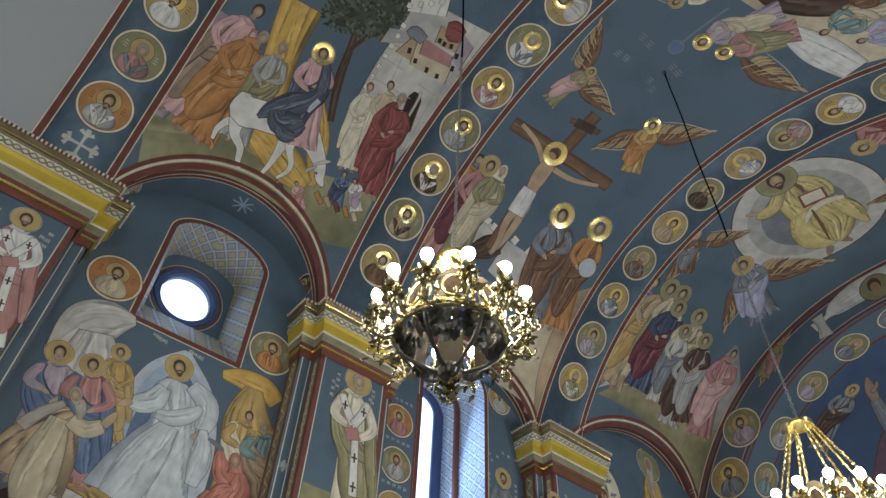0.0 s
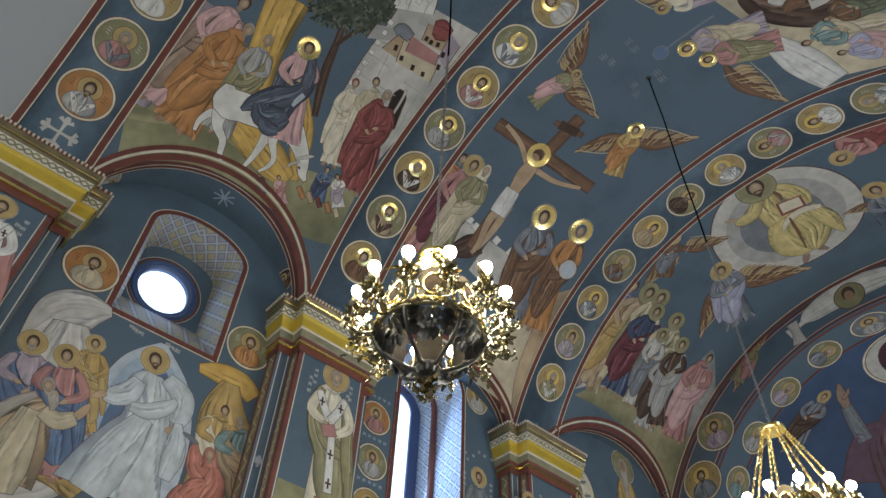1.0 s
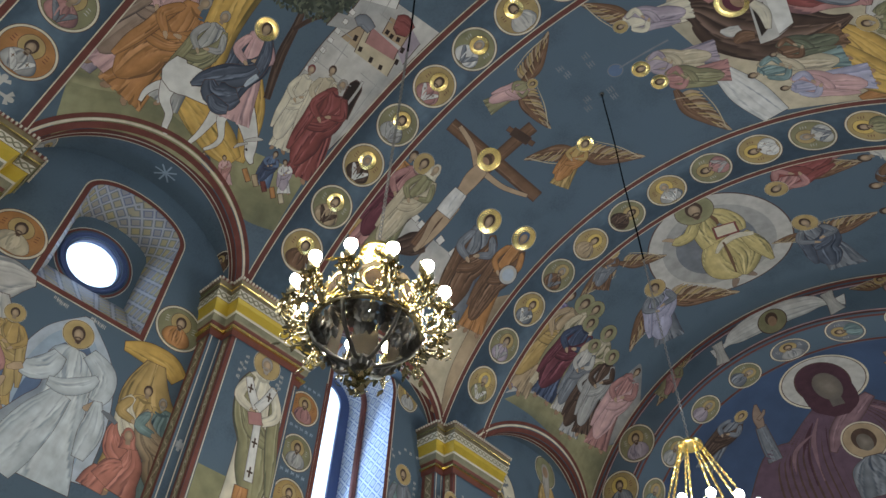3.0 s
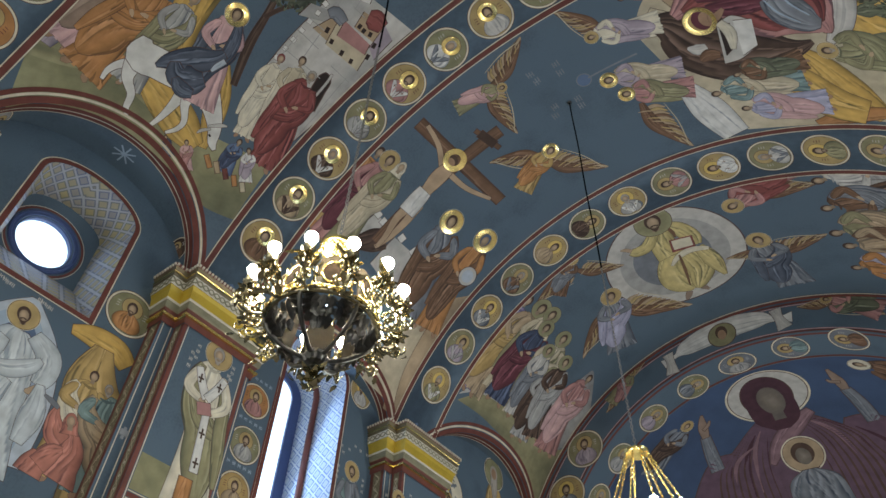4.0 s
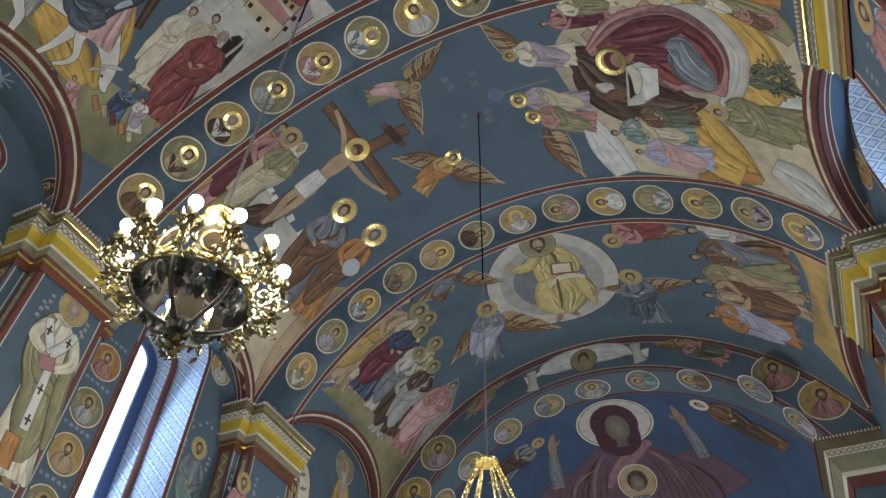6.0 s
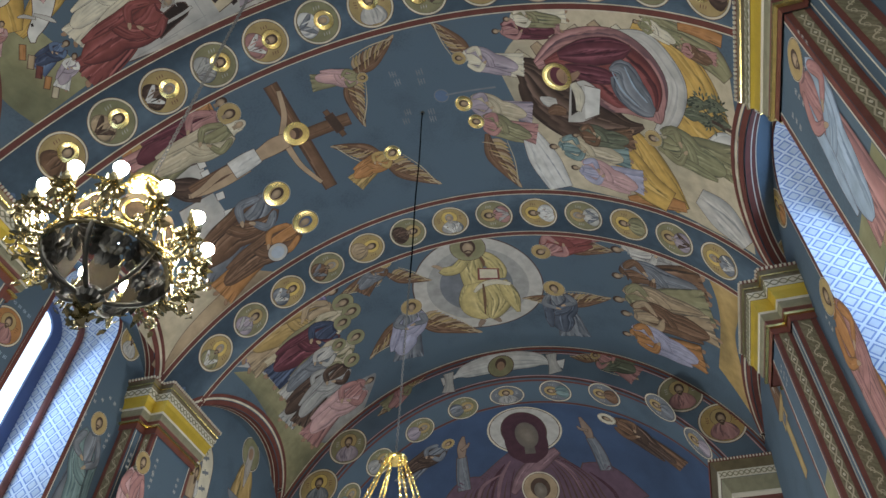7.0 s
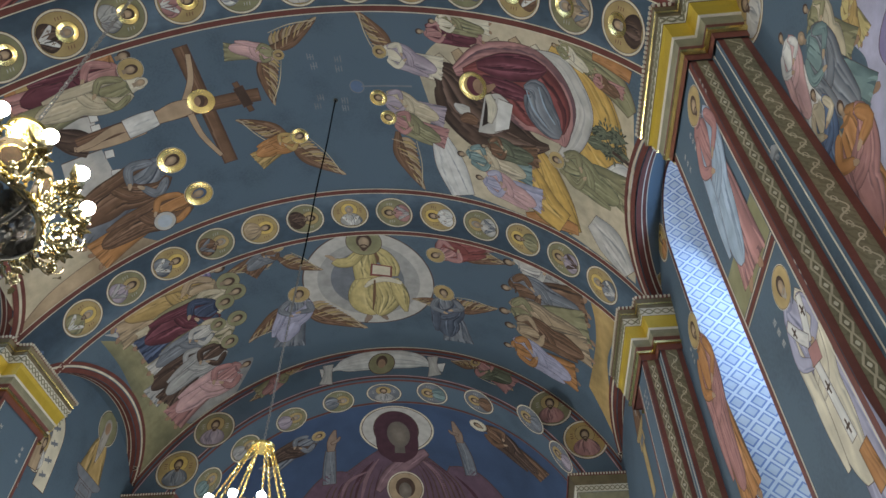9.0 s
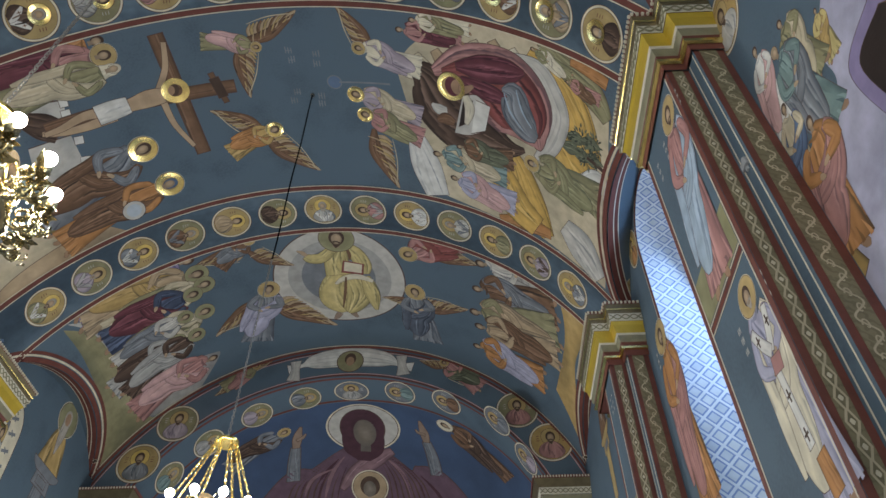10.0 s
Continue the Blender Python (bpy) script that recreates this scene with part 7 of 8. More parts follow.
p.stroke([(-0.55, 1.65, 0.01), (-0.97, 1.83, 0.035), (-1.19, 2.28, 0.01)], "plum_pale", 0, 0)
p.stroke([(0.61, 1.27, 0.08), (0.24, 1.51, 0.16), (-0.15, 1.79, 0.14), (-0.41, 2.10, 0.05)], "plum_pale", 0.3, 0.012)
p.disc((0.11, 0.68), 0.7, 0.62, 0, "cream")
p.disc((0.11, 0.68), 0.665, 0.59, 0, "line")
p.disc((0.11, 0.68), 0.65, 0.575, 0, "stone")
p.disc((0.09, 0.72), 0.43, 0.51, 0, "line")
p.disc((0.09, 0.72), 0.41, 0.49, 0, "plum_dark")
p.stroke([(0.11, 0.55, 0.3), (0.08, 0.91, 0.4), (0.07, 1.29, 0.36), (0.05, 1.51, 0.12)], "plum_dark", 0.2, 0.0)
p.disc((0.12, 0.80), 0.265, 0.39, 0, "plum_dark", tone=lambda f, t: 0.6 + 0.35 * f)
p.stroke([(0.12, 0.98, 0.09), (0.10, 1.30, 0.10)], lighter(TONES["dusk"], 0.7), 0, 0)
p.disc((0.12, 0.84), 0.215, 0.33, 0, "dusk", tone=lambda f, t: 1.25 - 0.5 * f)
p.disc((0.13, 2.08), 0.36, 0.36, 0, "cream")
p.disc((0.13, 2.08), 0.335, 0.335, 0, "line")
p.disc((0.13, 2.08), 0.325, 0.325, 0, "tan")
p.disc((0.13, 2.06), 0.19, 0.21, 0, "hair")
p.disc((0.12, 2.12), 0.125, 0.165, 0, "dusk", tone=lambda f, t: 1.3 - 0.5 * f)
p.stroke([(0.11, 2.38, 0.12), (0.10, 2.57, 0.42), (0.09, 3.06, 0.5)], "slate", 0.6, 0.012)
p.done("painted_figure", apse_fresco)
figure("D", (-2.48, 0.84), (-1.25, 0.49), "slate", 'umber', gild=False, feet=False, wide=1.4, parent=apse_fresco)
figure("D", (3.15, 0.77), (1.60, 0.18), "brown", 'umber', gild=False, feet=False, wide=1.3, halo=2, parent=apse_fresco)

rising_fresco = thing("wall_fresco", "fresco of a white-robed figure in a pale glory among kneeling people", "fresco")
p = Paint("WL", 0.002)
p.stroke([(0.35, 5.45, 0.05), (0.51, 5.80, 0.22), (0.70, 5.98, 0.2), (0.90, 6.07, 0.05)], "stone", 0.5, 0.006)
p.done("rock", rising_fresco)
p = Paint("WL", 0.002)
p.stroke([(0.63, 5.77, 0.15), (0.74, 5.37, 0.3), (0.90, 4.86, 0.32)], "stone", 0.5, 0.006)
p.done("rock", rising_fresco)
p = Paint("WL", 0.002)
p.stroke([(1.47, 6.01, 0.037), (1.48, 5.71, 0.322), (1.52, 5.31, 0.467), (1.54, 4.93, 0.506), (1.59, 4.49, 0.460)], "pale", 0.2, 0.006)
p.stroke([(1.48, 5.92, 0.031), (1.48, 5.66, 0.246), (1.51, 5.29, 0.362), (1.53, 4.93, 0.393), (1.57, 4.53, 0.338)], "sky", 0.2, 0)
p.stroke([(1.50, 5.79, 0.031), (1.51, 5.58, 0.184), (1.51, 5.27, 0.270), (1.52, 4.95, 0.292), (1.56, 4.59, 0.246)], "blue", 0.2, 0)
p.done("glory", rising_fresco)
p = Paint("WL", 0.002)
p.stroke([(1.88, 5.94, 0.05), (2.10, 5.99, 0.12), (2.36, 5.99, 0.13), (2.52, 5.89, 0.1)], "amber", 0.5, 0.006)
p.done("rock", rising_fresco)
p = Paint("WL", 0.002)
p.stroke([(2.24, 5.93, 0.1), (2.30, 5.48, 0.28), (2.61, 5.00, 0.3), (2.71, 4.37, 0.3)], "ochre", 0.5, 0.006)
p.done("rock", rising_fresco)
p = Paint("WL", 0.002)
p.stroke([(0.66, 4.25, 0.25), (0.93, 4.45, 0.28), (1.14, 4.75, 0.14)], "stone", 0.3, 0.006)
p.done("rock", rising_fresco)
p = Paint("WL", 0.002)
p.stroke([(0.52, 4.11, 0.04), (0.73, 4.28, 0.045), (0.94, 4.43, 0.03)], "dark", 0, 0.006)
p.done("rock", rising_fresco)
p = Paint("WL", 0.002)
p.stroke([(0.93, 4.45, 0.1), (1.15, 4.49, 0.18), (1.32, 4.41, 0.15)], "ochre", 0.5, 0.006)
p.done("rock", rising_fresco)
figure("WL", (0.64, 4.29), (0.43, 5.53), "lilac", 'blue', wide=1.2, gild=False, beard='beard', parent=rising_fresco)
figure("WL", (1.10, 4.84), (0.87, 5.75), "ochre", 'gold', gild=False, wide=1.1, parent=rising_fresco)
figure("WL", (0.96, 4.37), (0.72, 5.54), "rose", 'blue', gild=False, wide=1.3, parent=rising_fresco)
p = Paint("WL", 0.002)
p.stroke([(0.77, 4.94, 0.092), (0.70, 4.82, 0.190), (0.65, 4.57, 0.292), (0.62, 4.29, 0.338)], "tan", 1, 0.005)
p.stroke([(0.66, 5.01, 0.031), (0.53, 4.86, 0.049), (0.44, 4.69, 0.055)], "beard", 0.6, 0.003)
p.stroke([(0.68, 4.87, 0.077), (0.69, 4.62, 0.138), (0.70, 4.35, 0.169), (0.73, 4.16, 0.123)], "sand", 1, 0.004)
p.stroke([(0.76, 4.89, 0.061), (0.90, 4.86, 0.080), (1.02, 4.94, 0.061)], "sand", 0.9, 0.004)
p.stroke([(1.02, 4.95, 0.034), (1.06, 5.04, 0.037), (1.08, 5.11, 0.012)], "flesh", 0, 0.003)
p.stroke([(0.77, 5.06, 0.049), (0.81, 4.99, 0.043), (0.82, 4.92, 0.012)], "beard", 0.5, 0.002)
head(p, Axes((0.71, 5.12), (0.64, 5.27)), 0, 0, 0.080, 0, "beard", "beard", False)
p.done("painted_figure", rising_fresco)
p = Paint("WL", 0.002)
p.stroke([(1.48, 5.65, 0.092), (1.49, 5.55, 0.203), (1.55, 5.36, 0.209), (1.58, 5.14, 0.227), (1.55, 4.91, 0.307), (1.52, 4.66, 0.393), (1.51, 4.42, 0.460)], "frost", 1, 0.005)
p.stroke([(1.56, 5.20, 0.092), (1.47, 4.90, 0.169), (1.39, 4.60, 0.184), (1.34, 4.39, 0.153)], "frost", 1, 0.003)
p.stroke([(1.39, 5.53, 0.068), (1.34, 5.37, 0.110), (1.23, 5.28, 0.092), (1.16, 5.27, 0.068)], "frost", 1, 0.004)
p.stroke([(1.16, 5.27, 0.028), (1.11, 5.23, 0.034), (1.06, 5.19, 0.012)], "flesh", 0, 0.003)
p.stroke([(1.62, 5.67, 0.074), (1.81, 5.56, 0.117), (1.86, 5.39, 0.110), (1.84, 5.26, 0.068)], "frost", 1, 0.004)
p.stroke([(1.85, 5.24, 0.028), (1.81, 5.18, 0.034), (1.77, 5.17, 0.012)], "flesh", 0, 0.003)
p.stroke([(1.40, 5.25, 0.043), (1.56, 5.27, 0.080), (1.71, 5.38, 0.074), (1.78, 5.49, 0.031)], "frost", 1, 0.003)
p.stroke([(1.87, 5.28, 0.037), (1.91, 5.10, 0.092), (1.92, 4.94, 0.104), (1.91, 4.73, 0.055)], "frost", 1, 0.004)
head(p, Axes((1.45, 5.80), (1.39, 5.99)), 0, 0, 0.083, 1, "hair", "hair", False)
p.done("painted_figure", rising_fresco)
figure("WL", (2.34, 4.57), (2.25, 5.70), "ochre", 'cream', halo=0, wide=1.4, parent=rising_fresco)
figure("WL", (2.64, 4.56), (2.44, 5.65), "teal", 'tan', halo=0, hair='beard', wide=1.5, beard='beard', parent=rising_fresco)
p = Paint("WL", 0.002)
p.stroke([(2.31, 5.01, 0.068), (2.34, 4.87, 0.147), (2.30, 4.73, 0.203), (2.28, 4.59, 0.246)], "coral", 1, 0.005)
p.stroke([(2.11, 4.75, 0.049), (2.11, 4.66, 0.104), (2.10, 4.54, 0.123)], "coral", 1, 0.004)
p.stroke([(2.09, 5.18, 0.018), (2.10, 5.08, 0.061), (2.17, 4.95, 0.104), (2.26, 4.90, 0.092)], "coral", 1, 0.004)
p.stroke([(2.29, 4.85, 0.031), (2.22, 4.79, 0.080), (2.15, 4.64, 0.092)], "coral", 1, 0.003)
head(p, Axes((2.25, 5.12), (2.20, 5.29)), 0, 0, 0.074, 0, "coral", None, False, "coral")
p.stroke([(2.10, 5.17, 0.018), (2.02, 5.20, 0.025), (1.94, 5.22, 0.009)], "slate", 0, 0.003)
p.done("painted_figure", rising_fresco)
p = Paint("WL", 0.002)
bars(p, 5.52, 6.58)
p.done("lettering_bar", rising_fresco)
p = Paint("WL", 0.002)
bars(p, 5.56, 6.50)
p.done("lettering_bar", rising_fresco)
p = Paint("WL", 0.002)
bars(p, 5.66, 6.59)
p.done("lettering_bar", rising_fresco)
p = Paint("WL", 0.002)
bars(p, 5.76, 6.68)
p.done("lettering_bar", rising_fresco)
p = Paint("WL", 0.002)
bars(p, 5.86, 6.67)
p.done("lettering_bar", rising_fresco)
p = Paint("WL", 0.002)
bars(p, 5.99, 6.67)
p.done("lettering_bar", rising_fresco)
p = Paint("WL", 0.002)
bars(p, 1.12, 6.05)
p.done("lettering_bar", rising_fresco)
p = Paint("WL", 0.002)
bars(p, 1.16, 6.04)
p.done("lettering_bar", rising_fresco)
p = Paint("WL", 0.002)
bars(p, 1.19, 6.03)
p.done("lettering_bar", rising_fresco)
p = Paint("WL", 0.002)
bars(p, 1.23, 6.03)
p.done("lettering_bar", rising_fresco)
p = Paint("WL", 0.002)
bars(p, 1.50, 6.05)
p.done("lettering_bar", rising_fresco)
p = Paint("WL", 0.002)
bars(p, 1.54, 6.04)
p.done("lettering_bar", rising_fresco)
p = Paint("WL", 0.002)
bars(p, 1.58, 6.03)
p.done("lettering_bar", rising_fresco)
p = Paint("WL", 0.002)
bars(p, 1.62, 6.03)
p.done("lettering_bar", rising_fresco)
medallion("WL", (0.55, 6.43), 0.26, 0.26, 0, "orange", "sand", "medallions of the side walls")
medallion("WL", (2.32, 6.45), 0.26, 0.26, 0, "moss", "orange", "medallions of the side walls")

south_fresco = thing("wall_fresco", "fresco of seated people before a lilac hill", "fresco")
p = Paint("WR", 0.002)
p.fill([(1.68, 5.33), (1.92, 5.16), (1.95, 4.90), (2.17, 4.78), (2.66, 4.79), (2.71, 4.33), (2.77, 3.91)], [(1.07, 4.44), (1.43, 4.16), (1.60, 4.03), (1.77, 3.90), (2.02, 3.71), (2.31, 3.49), (2.56, 3.30)], "lavender", 0.15, 0)
p.stroke([(1.29, 4.59, 0.38), (1.55, 4.40, 0.52), (1.78, 4.23, 0.1)], "violet", 0.2, 0.006)
p.stroke([(1.33, 4.57, 0.28), (1.53, 4.42, 0.42), (1.72, 4.28, 0.08)], "dark", 0.2, 0.006)
p.stroke([(2.51, 5.32, 0.06), (2.59, 5.14, 0.07), (2.56, 4.87, 0.05)], "ochre", 0.4, 0.006)
p.stroke([(2.59, 4.70, 0.05), (2.66, 4.36, 0.12), (2.57, 4.06, 0.1)], "ochre", 0.4, 0.006)
p.done("painted_hill", south_fresco)
figure("WR", (1.87, 4.99), (1.77, 5.36), "yellow", 'ochre', halo=0, wide=1.4, hair='hair', parent=south_fresco)
figure("WR", (1.97, 5.05), (2.03, 5.74), "olive", 'sand', halo=0, wide=1.5, hair='hair', parent=south_fresco)
figure("WR", (2.47, 5.19), (2.31, 5.97), "white", 'pink', halo=0, wide=1.2, hair='hair', parent=south_fresco)
figure("WR", (2.08, 4.74), (2.20, 5.71), "teal", 'slate', halo=0, wide=1.25, hair='tan', parent=south_fresco)
figure("WR", (2.59, 4.62), (2.37, 5.37), "sand", 'blue', halo=0, wide=1.3, hair='hair', parent=south_fresco)
figure("WR", (2.51, 4.19), (2.26, 5.06), "orange", 'rose', halo=0, wide=1.7, hair='hair', parent=south_fresco)

arch_paint = thing("wall_fresco", "painted cream arch band with small dark sprigs", "fresco")
p = Paint(lambda a, b, lift: Vector((-X3 + lift, a - 0.42, b)), 0.002)
p.stroke([(7.37, 6.94, 0.1), (7.89, 7.05, 0.13), (8.13, 6.91, 0.13), (8.19, 6.56, 0.13), (8.21, 6.13, 0.13)], "cream", 0.1, 0.012)
p.stroke([(7.84, 6.96, 0.02), (7.98, 7.03, 0.02)], "slate", 0, 0)
p.stroke([(7.87, 7.04, 0.012), (7.93, 6.97, 0.012)], "slate", 0, 0)
p.stroke([(8.01, 6.88, 0.02), (8.15, 6.95, 0.02)], "slate", 0, 0)
p.stroke([(8.05, 6.95, 0.012), (8.10, 6.88, 0.012)], "slate", 0, 0)
p.stroke([(8.08, 6.70, 0.02), (8.22, 6.76, 0.02)], "slate", 0, 0)
p.stroke([(8.12, 6.77, 0.012), (8.18, 6.70, 0.012)], "slate", 0, 0)
p.stroke([(8.10, 6.47, 0.02), (8.24, 6.53, 0.02)], "slate", 0, 0)
p.stroke([(8.14, 6.54, 0.012), (8.20, 6.47, 0.012)], "slate", 0, 0)
p.stroke([(8.12, 6.27, 0.02), (8.25, 6.33, 0.02)], "slate", 0, 0)
p.stroke([(8.15, 6.34, 0.012), (8.21, 6.28, 0.012)], "slate", 0, 0)
p.stroke([(7.23, 6.74, 0.05), (7.69, 6.76, 0.09), (7.87, 6.66, 0.09), (7.94, 6.26, 0.09)], "tan", 0.4, 0.01)
p.stroke([(7.31, 6.61, 0.04), (7.60, 6.58, 0.07), (7.72, 6.37, 0.07), (7.78, 5.94, 0.07)], "stone", 0.6, 0.01)
p.stroke([(7.24, 6.40, 0.05), (7.54, 6.35, 0.07), (7.61, 5.86, 0.08)], "navy", 0.2, 0.01)
p.done("painted_arch", arch_paint)


def hermit(surface, y, z, k, robe, stone, label):
    """An old hermit with a halo, half seen above the slab of a painted pillar; y, z: middle of the halo; k: size."""
    top = thing("wall_fresco", label, "fresco")
    p = Paint(surface, 0.0030)
    P = lambda a, b, w: (y + a * k, z + b * k, w * k)
    p.stroke([P(0, -1.45, 0.17), P(0, -2.6, 0.17)], stone, 0.5, 0.008)
    p.stroke([P(0, -1.22, 0.26), P(0, -1.48, 0.30)], stone, 0.1, 0.008)
    p.stroke([P(0, -1.28, 0.17), P(0, -1.42, 0.17)], "slate", 0.1, 0.008)
    p.stroke([P(0, -0.22, 0.12), P(0, -0.45, 0.26), P(0, -0.75, 0.34), P(0, -1.05, 0.42)], robe, 1.0, 0.006)
    p.stroke([P(0, -1.04, 0.50), P(0, -1.14, 0.46), P(0, -1.22, 0.30)], stone, 0.1, 0.008)
    p.disc((y, z), 0.36 * k, 0.36 * k, 0, "cream")
    p.disc((y, z), 0.345 * k, 0.345 * k, 0, "line")
    p.disc((y, z), 0.33 * k, 0.33 * k, 0, "moss")
    p.stroke([P(0, -0.05, 0.12), P(0, -0.35, 0.11), P(0, -0.75, 0.02)], "beard", 0.6, 0.004)
    p.disc((y, z + 0.02 * k), 0.13 * k, 0.17 * k, 0, "beard")
    p.disc((y, z), 0.09 * k, 0.13 * k, 0, "skin")
    p.done("painted_hermit", top)


hermit("W3L", 8.72, 7.60, 0.74, "ochre", "slate", "fresco of a hermit on a grey pillar")
hermit("W3R", 8.15, 7.42, 0.60, "brown", "gold", "fresco of a hermit on an ochre pillar")
medallion("W3L", (7.55, 6.55), 0.2, 0.3, 0, "slate", "stone", "medallions of the side walls")

saint = thing("wall_fresco", "fresco of a standing bishop in pale vestments", "fresco")
p = Paint("PL", 0.002)
bars(p, 2.97, 6.30)
p.done("lettering_bar", saint)
p = Paint("PL", 0.002)
bars(p, 3.43, 6.30)
p.done("lettering_bar", saint)
p = Paint("PL", 0.002)
bars(p, 2.97, 6.23)
p.done("lettering_bar", saint)
p = Paint("PL", 0.002)
bars(p, 3.43, 6.23)
p.done("lettering_bar", saint)
p = Paint("PL", 0.002)
bars(p, 2.97, 6.15)
p.done("lettering_bar", saint)
p = Paint("PL", 0.002)
bars(p, 3.43, 6.15)
p.done("lettering_bar", saint)
figure("PL", (3.31, 4.54), (3.19, 6.45), "cream", 'olive', gild=False, bishop=True, beard='beard', headsize=0.05, hair='beard', parent=saint)

saint = thing("wall_fresco", "fresco of a bishop in a cross-patterned robe", "fresco")
p = Paint("PL", 0.002)
bars(p, -0.59, 6.25)
p.done("lettering_bar", saint)
p = Paint("PL", 0.002)
bars(p, -0.13, 6.25)
p.done("lettering_bar", saint)
p = Paint("PL", 0.002)
bars(p, -0.59, 6.17)
p.done("lettering_bar", saint)
p = Paint("PL", 0.002)
bars(p, -0.13, 6.17)
p.done("lettering_bar", saint)
p = Paint("PL", 0.002)
bars(p, -0.59, 6.10)
p.done("lettering_bar", saint)
p = Paint("PL", 0.002)
bars(p, -0.13, 6.10)
p.done("lettering_bar", saint)
figure("PL", (-0.13, 4.96), (-0.38, 6.36), "white", 'rose', gild=False, bishop=True, beard='hair', headsize=0.05, hair='hair', parent=saint)

saint = thing("wall_fresco", "fresco of a standing saint in rose and blue", "fresco")
p = Paint("PR", 0.002)
bars(p, 2.72, 6.15)
p.done("lettering_bar", saint)
p = Paint("PR", 0.002)
bars(p, 3.18, 6.15)
p.done("lettering_bar", saint)
p = Paint("PR", 0.002)
bars(p, 2.72, 6.08)
p.done("lettering_bar", saint)
p = Paint("PR", 0.002)
bars(p, 3.18, 6.08)
p.done("lettering_bar", saint)
p = Paint("PR", 0.002)
bars(p, 2.72, 6.00)
p.done("lettering_bar", saint)
p = Paint("PR", 0.002)
bars(p, 3.18, 6.00)
p.done("lettering_bar", saint)
figure("PR", (3.15, 4.62), (2.94, 6.29), "rose", 'sky', gild=False, bishop=False, beard='hair', headsize=0.05, hair='hair', parent=saint)

saint = thing("wall_fresco", "fresco of a bishop in pale lavender vestments", "fresco")
p = Paint("PR", 0.002)
bars(p, 2.73, 4.29)
p.done("lettering_bar", saint)
p = Paint("PR", 0.002)
bars(p, 3.19, 4.29)
p.done("lettering_bar", saint)
p = Paint("PR", 0.002)
bars(p, 2.73, 4.22)
p.done("lettering_bar", saint)
p = Paint("PR", 0.002)
bars(p, 3.19, 4.22)
p.done("lettering_bar", saint)
p = Paint("PR", 0.002)
bars(p, 2.73, 4.14)
p.done("lettering_bar", saint)
p = Paint("PR", 0.002)
bars(p, 3.19, 4.14)
p.done("lettering_bar", saint)
figure("PR", (2.89, 3.04), (2.97, 4.42), "lavender", 'cream', gild=False, bishop=True, beard='beard', headsize=0.05, hair='hair', parent=saint)

saint = thing("wall_fresco", "fresco of a standing saint in orange and rose", "fresco")
p = Paint("WR", 0.002)
bars(p, 5.39, 6.23)
p.done("lettering_bar", saint)
p = Paint("WR", 0.002)
bars(p, 5.85, 6.23)
p.done("lettering_bar", saint)
p = Paint("WR", 0.002)
bars(p, 5.39, 6.15)
p.done("lettering_bar", saint)
p = Paint("WR", 0.002)
bars(p, 5.85, 6.15)
p.done("lettering_bar", saint)
p = Paint("WR", 0.002)
bars(p, 5.39, 6.08)
p.done("lettering_bar", saint)
p = Paint("WR", 0.002)
bars(p, 5.85, 6.08)
p.done("lettering_bar", saint)
figure("WR", (5.49, 4.37), (5.63, 6.39), "orange", 'rose', gild=False, bishop=False, beard='hair', headsize=0.05, hair='hair', parent=saint)

saint = thing("wall_fresco", "fresco of a standing monk in grey", "fresco")
p = Paint("WL", 0.002)
bars(p, 5.51, 6.29)
p.done("lettering_bar", saint)
p = Paint("WL", 0.002)
bars(p, 5.97, 6.29)
p.done("lettering_bar", saint)
p = Paint("WL", 0.002)
bars(p, 5.51, 6.22)
p.done("lettering_bar", saint)
p = Paint("WL", 0.002)
bars(p, 5.97, 6.22)
p.done("lettering_bar", saint)
p = Paint("WL", 0.002)
bars(p, 5.51, 6.14)
p.done("lettering_bar", saint)
p = Paint("WL", 0.002)
bars(p, 5.97, 6.14)
p.done("lettering_bar", saint)
figure("WL", (5.77, 4.90), (5.74, 6.41), "slate", 'teal', gild=False, bishop=False, beard='hair', headsize=0.05, hair='hair', parent=saint)

saint = thing("wall_fresco", "fresco of a standing saint in rose", "fresco")
p = Paint("PL", 0.002)
bars(p, 6.01, 5.99)
p.done("lettering_bar", saint)
p = Paint("PL", 0.002)
bars(p, 6.47, 5.99)
p.done("lettering_bar", saint)
p = Paint("PL", 0.002)
bars(p, 6.01, 5.92)
p.done("lettering_bar", saint)
p = Paint("PL", 0.002)
bars(p, 6.47, 5.92)
p.done("lettering_bar", saint)
p = Paint("PL", 0.002)
bars(p, 6.01, 5.84)
p.done("lettering_bar", saint)
p = Paint("PL", 0.002)
bars(p, 6.47, 5.84)
p.done("lettering_bar", saint)
figure("PL", (6.19, 4.65), (6.24, 6.11), "rose", 'pink', gild=False, bishop=False, beard='hair', headsize=0.05, hair='hair', parent=saint)
medallion("WL", (4.07, 6.39), 0.21, 0.21, 0, "orange", "rose", "medallions of the side walls", halo=True)
medallion("WL", (4.09, 5.82), 0.21, 0.21, 0, "moss", "grey", "medallions of the side walls", halo=True)
medallion("WL", (4.10, 5.28), 0.21, 0.21, 0, "ochre", "tan", "medallions of the side walls", halo=True)
medallion("WL", (4.09, 4.72), 0.21, 0.21, 0, "olive", "rose", "medallions of the side walls", halo=True)
for z in (6.70, 6.14, 5.59, 5.03):
    p = Paint("WL", 0.002)
    for k in range(5):
        bars(p, 3.94 + 0.075 * k, z, "sky")
    tagged(p.done("lettering_bar"), "row of pale painted lettering bars", "lettering", kind="stuff")
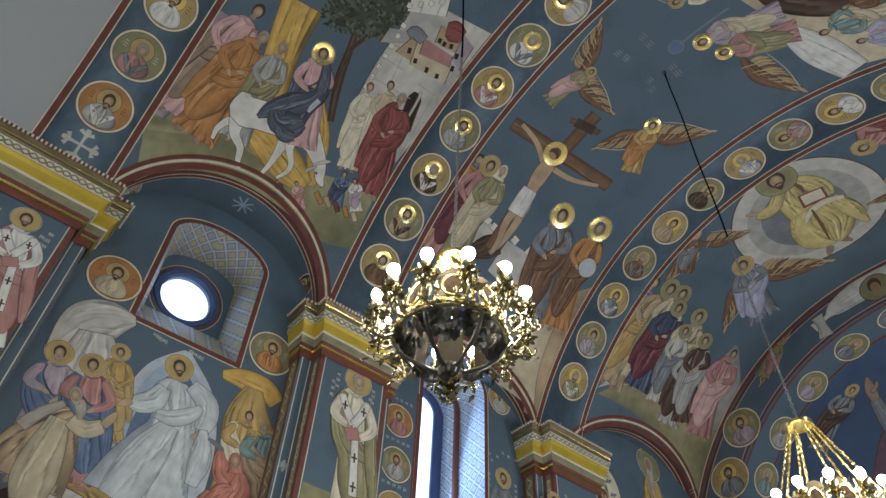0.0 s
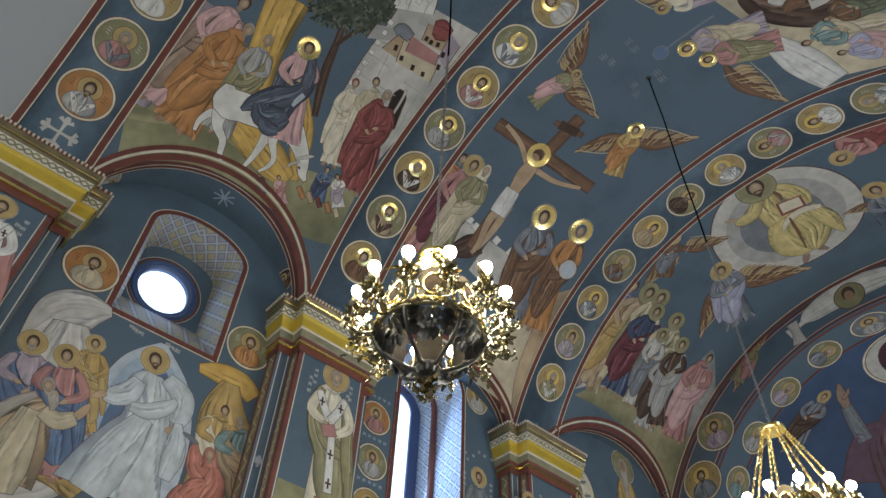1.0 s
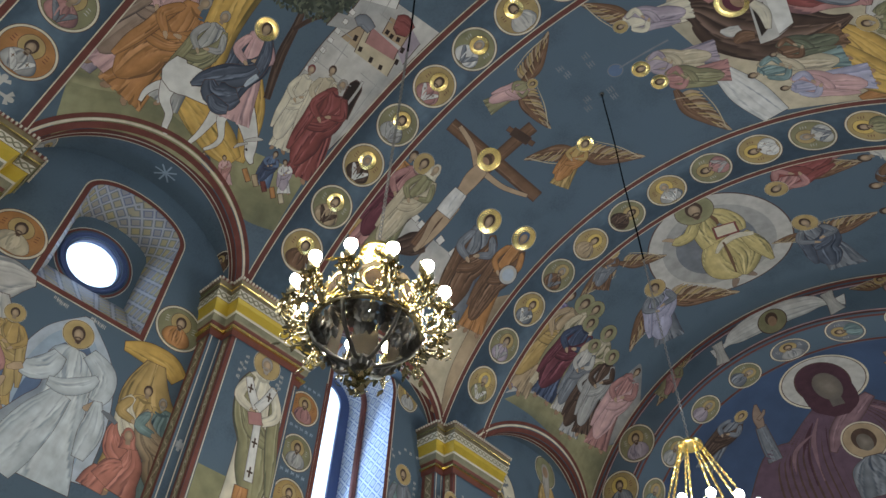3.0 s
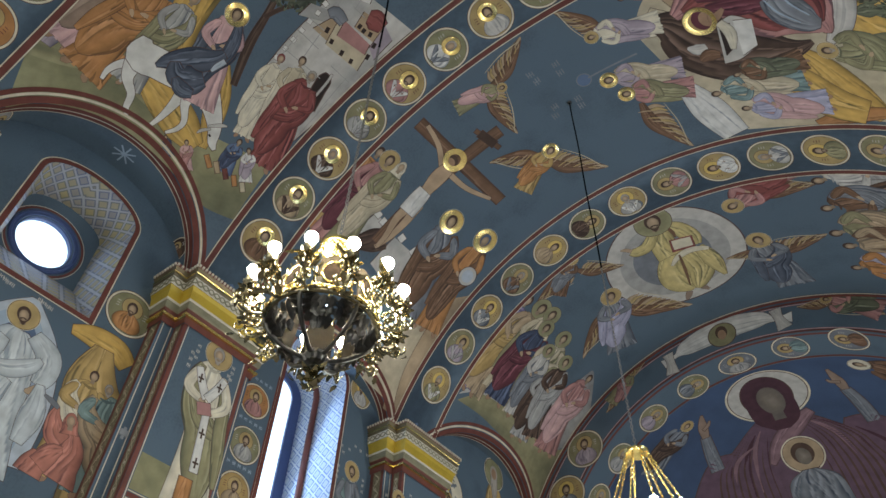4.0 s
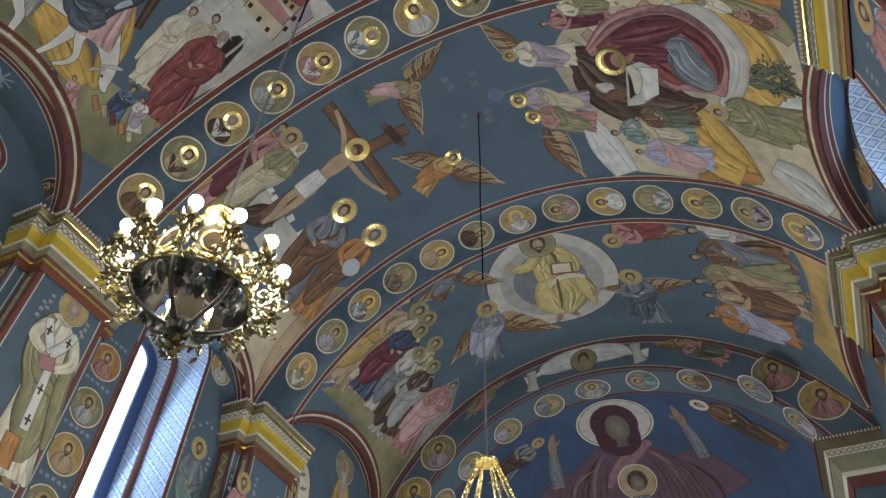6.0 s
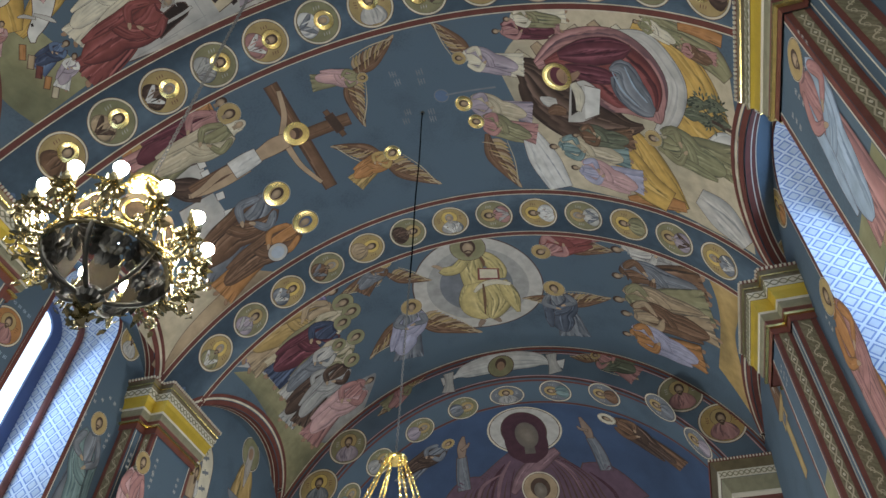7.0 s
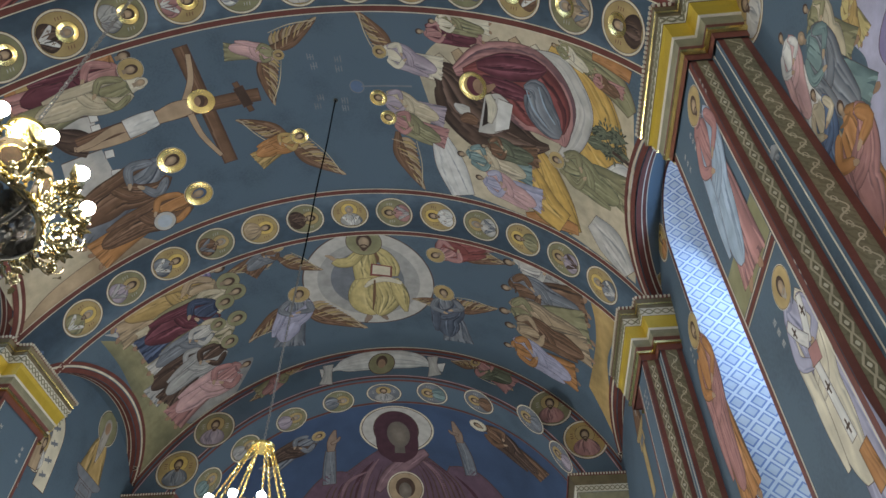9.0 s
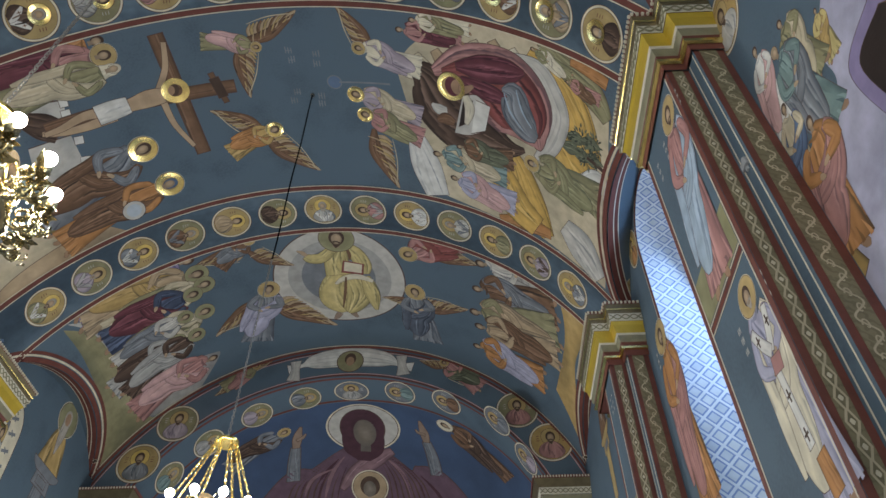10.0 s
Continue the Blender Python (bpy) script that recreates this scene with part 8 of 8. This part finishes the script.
lines("WL", borders, "red_line", [[(3.80, 3.2), (3.80, 6.9)], [(4.33, 3.2), (4.33, 6.9)]], RED_LINE, 0.012)
lines("WL", borders, "white_line", [[(3.825, 3.2), (3.825, 6.9)]], "cream", 0.004)
medallion("WL", (5.72, 7.49), 0.2, 0.24, 0, "gold", "stone", "medallions of the side walls")
medallion("WR", (2.40, 6.54), 0.25, 0.27, 0, "ochre", "stone", "medallions of the side walls")
medallion("WR", (5.64, 7.59), 0.19, 0.24, 0, "gold", "orange", "medallions of the side walls")


# ---- the ribs: blue bands with portrait medallions ----
ROBES = ("slate", "stone", "grey", "brown", "olive", "rose", "tan", "lilac", "white", "umber")
for n, (y0, y1, ym, step) in enumerate(RIBS):
    reach = R * 1.20
    p = Paint("V", 0.002)
    p.fill([(u, y0) for u in lin(-reach, reach, 9)], [(u, y1) for u in lin(-reach, reach, 9)], (0.060, 0.094, 0.130), 0.3)
    tagged(p.done("rib_band"), "blue painted band across the vault", "border", kind="structure")
    for k in range(-6, 7):
        ground = (("orange", "moss", "gold"), ("gold", "olive", "gold", "moss"), ("gold", "olive"))[n]
        turn = math.pi if k == 0 else (-math.pi / 2 if k < 0 else math.pi / 2)
        medallion("V", (R * step * k - (0.13 if n == 0 else 0.0), ym), 0.27, 0.27, turn, ground[k % len(ground)], ROBES[(k * 3 + n) % 10], "medallions of the vault ribs",
                  beard=(None, "hair", "beard", "hair", "umber")[(k + n) % 5], hair=("hair", "umber", "beard")[(k * 2 + n) % 3], glow=(n == 1), mantle=("white", "slate", None, "umber", "white", "grey")[(k + 2 * n) % 6],
                  label=("round portrait medallion on an ochre ground with a pale rim" if ground[k % len(ground)] in ("gold", "orange") else "round portrait medallion on an olive ground with a pale rim"))
p = Paint("V", 0.002)
for n, (y0, y1, ym, step) in enumerate(RIBS):
    for side in (-1, 1):
        s, k = (side * 4.58, 1.0) if n == 0 else (side * R * 1.135, 0.42)
        for dx, dy in ((1, 0), (-1, 0), (0, 1), (0, -1)):
            p.stroke([(s, ym, 0.012), (s + dx * 0.10 * k, ym + dy * 0.10 * k, 0.018), (s + dx * 0.16 * k, ym + dy * 0.16 * k, 0.030 * k), (s + dx * 0.19 * k, ym + dy * 0.19 * k, 0.014)], "stone" if n == 0 else "blue", 0.2)
            for q in (-1, 1):
                p.stroke([(s + dx * 0.11 * k, ym + dy * 0.11 * k, 0.006), (s + (dx * 0.15 + q * dy * 0.07) * k, ym + (dy * 0.15 + q * dx * 0.07) * k, 0.020 * k + 0.004)], "stone" if n == 0 else "blue", 0.2)
p.done("painted_cross", borders)
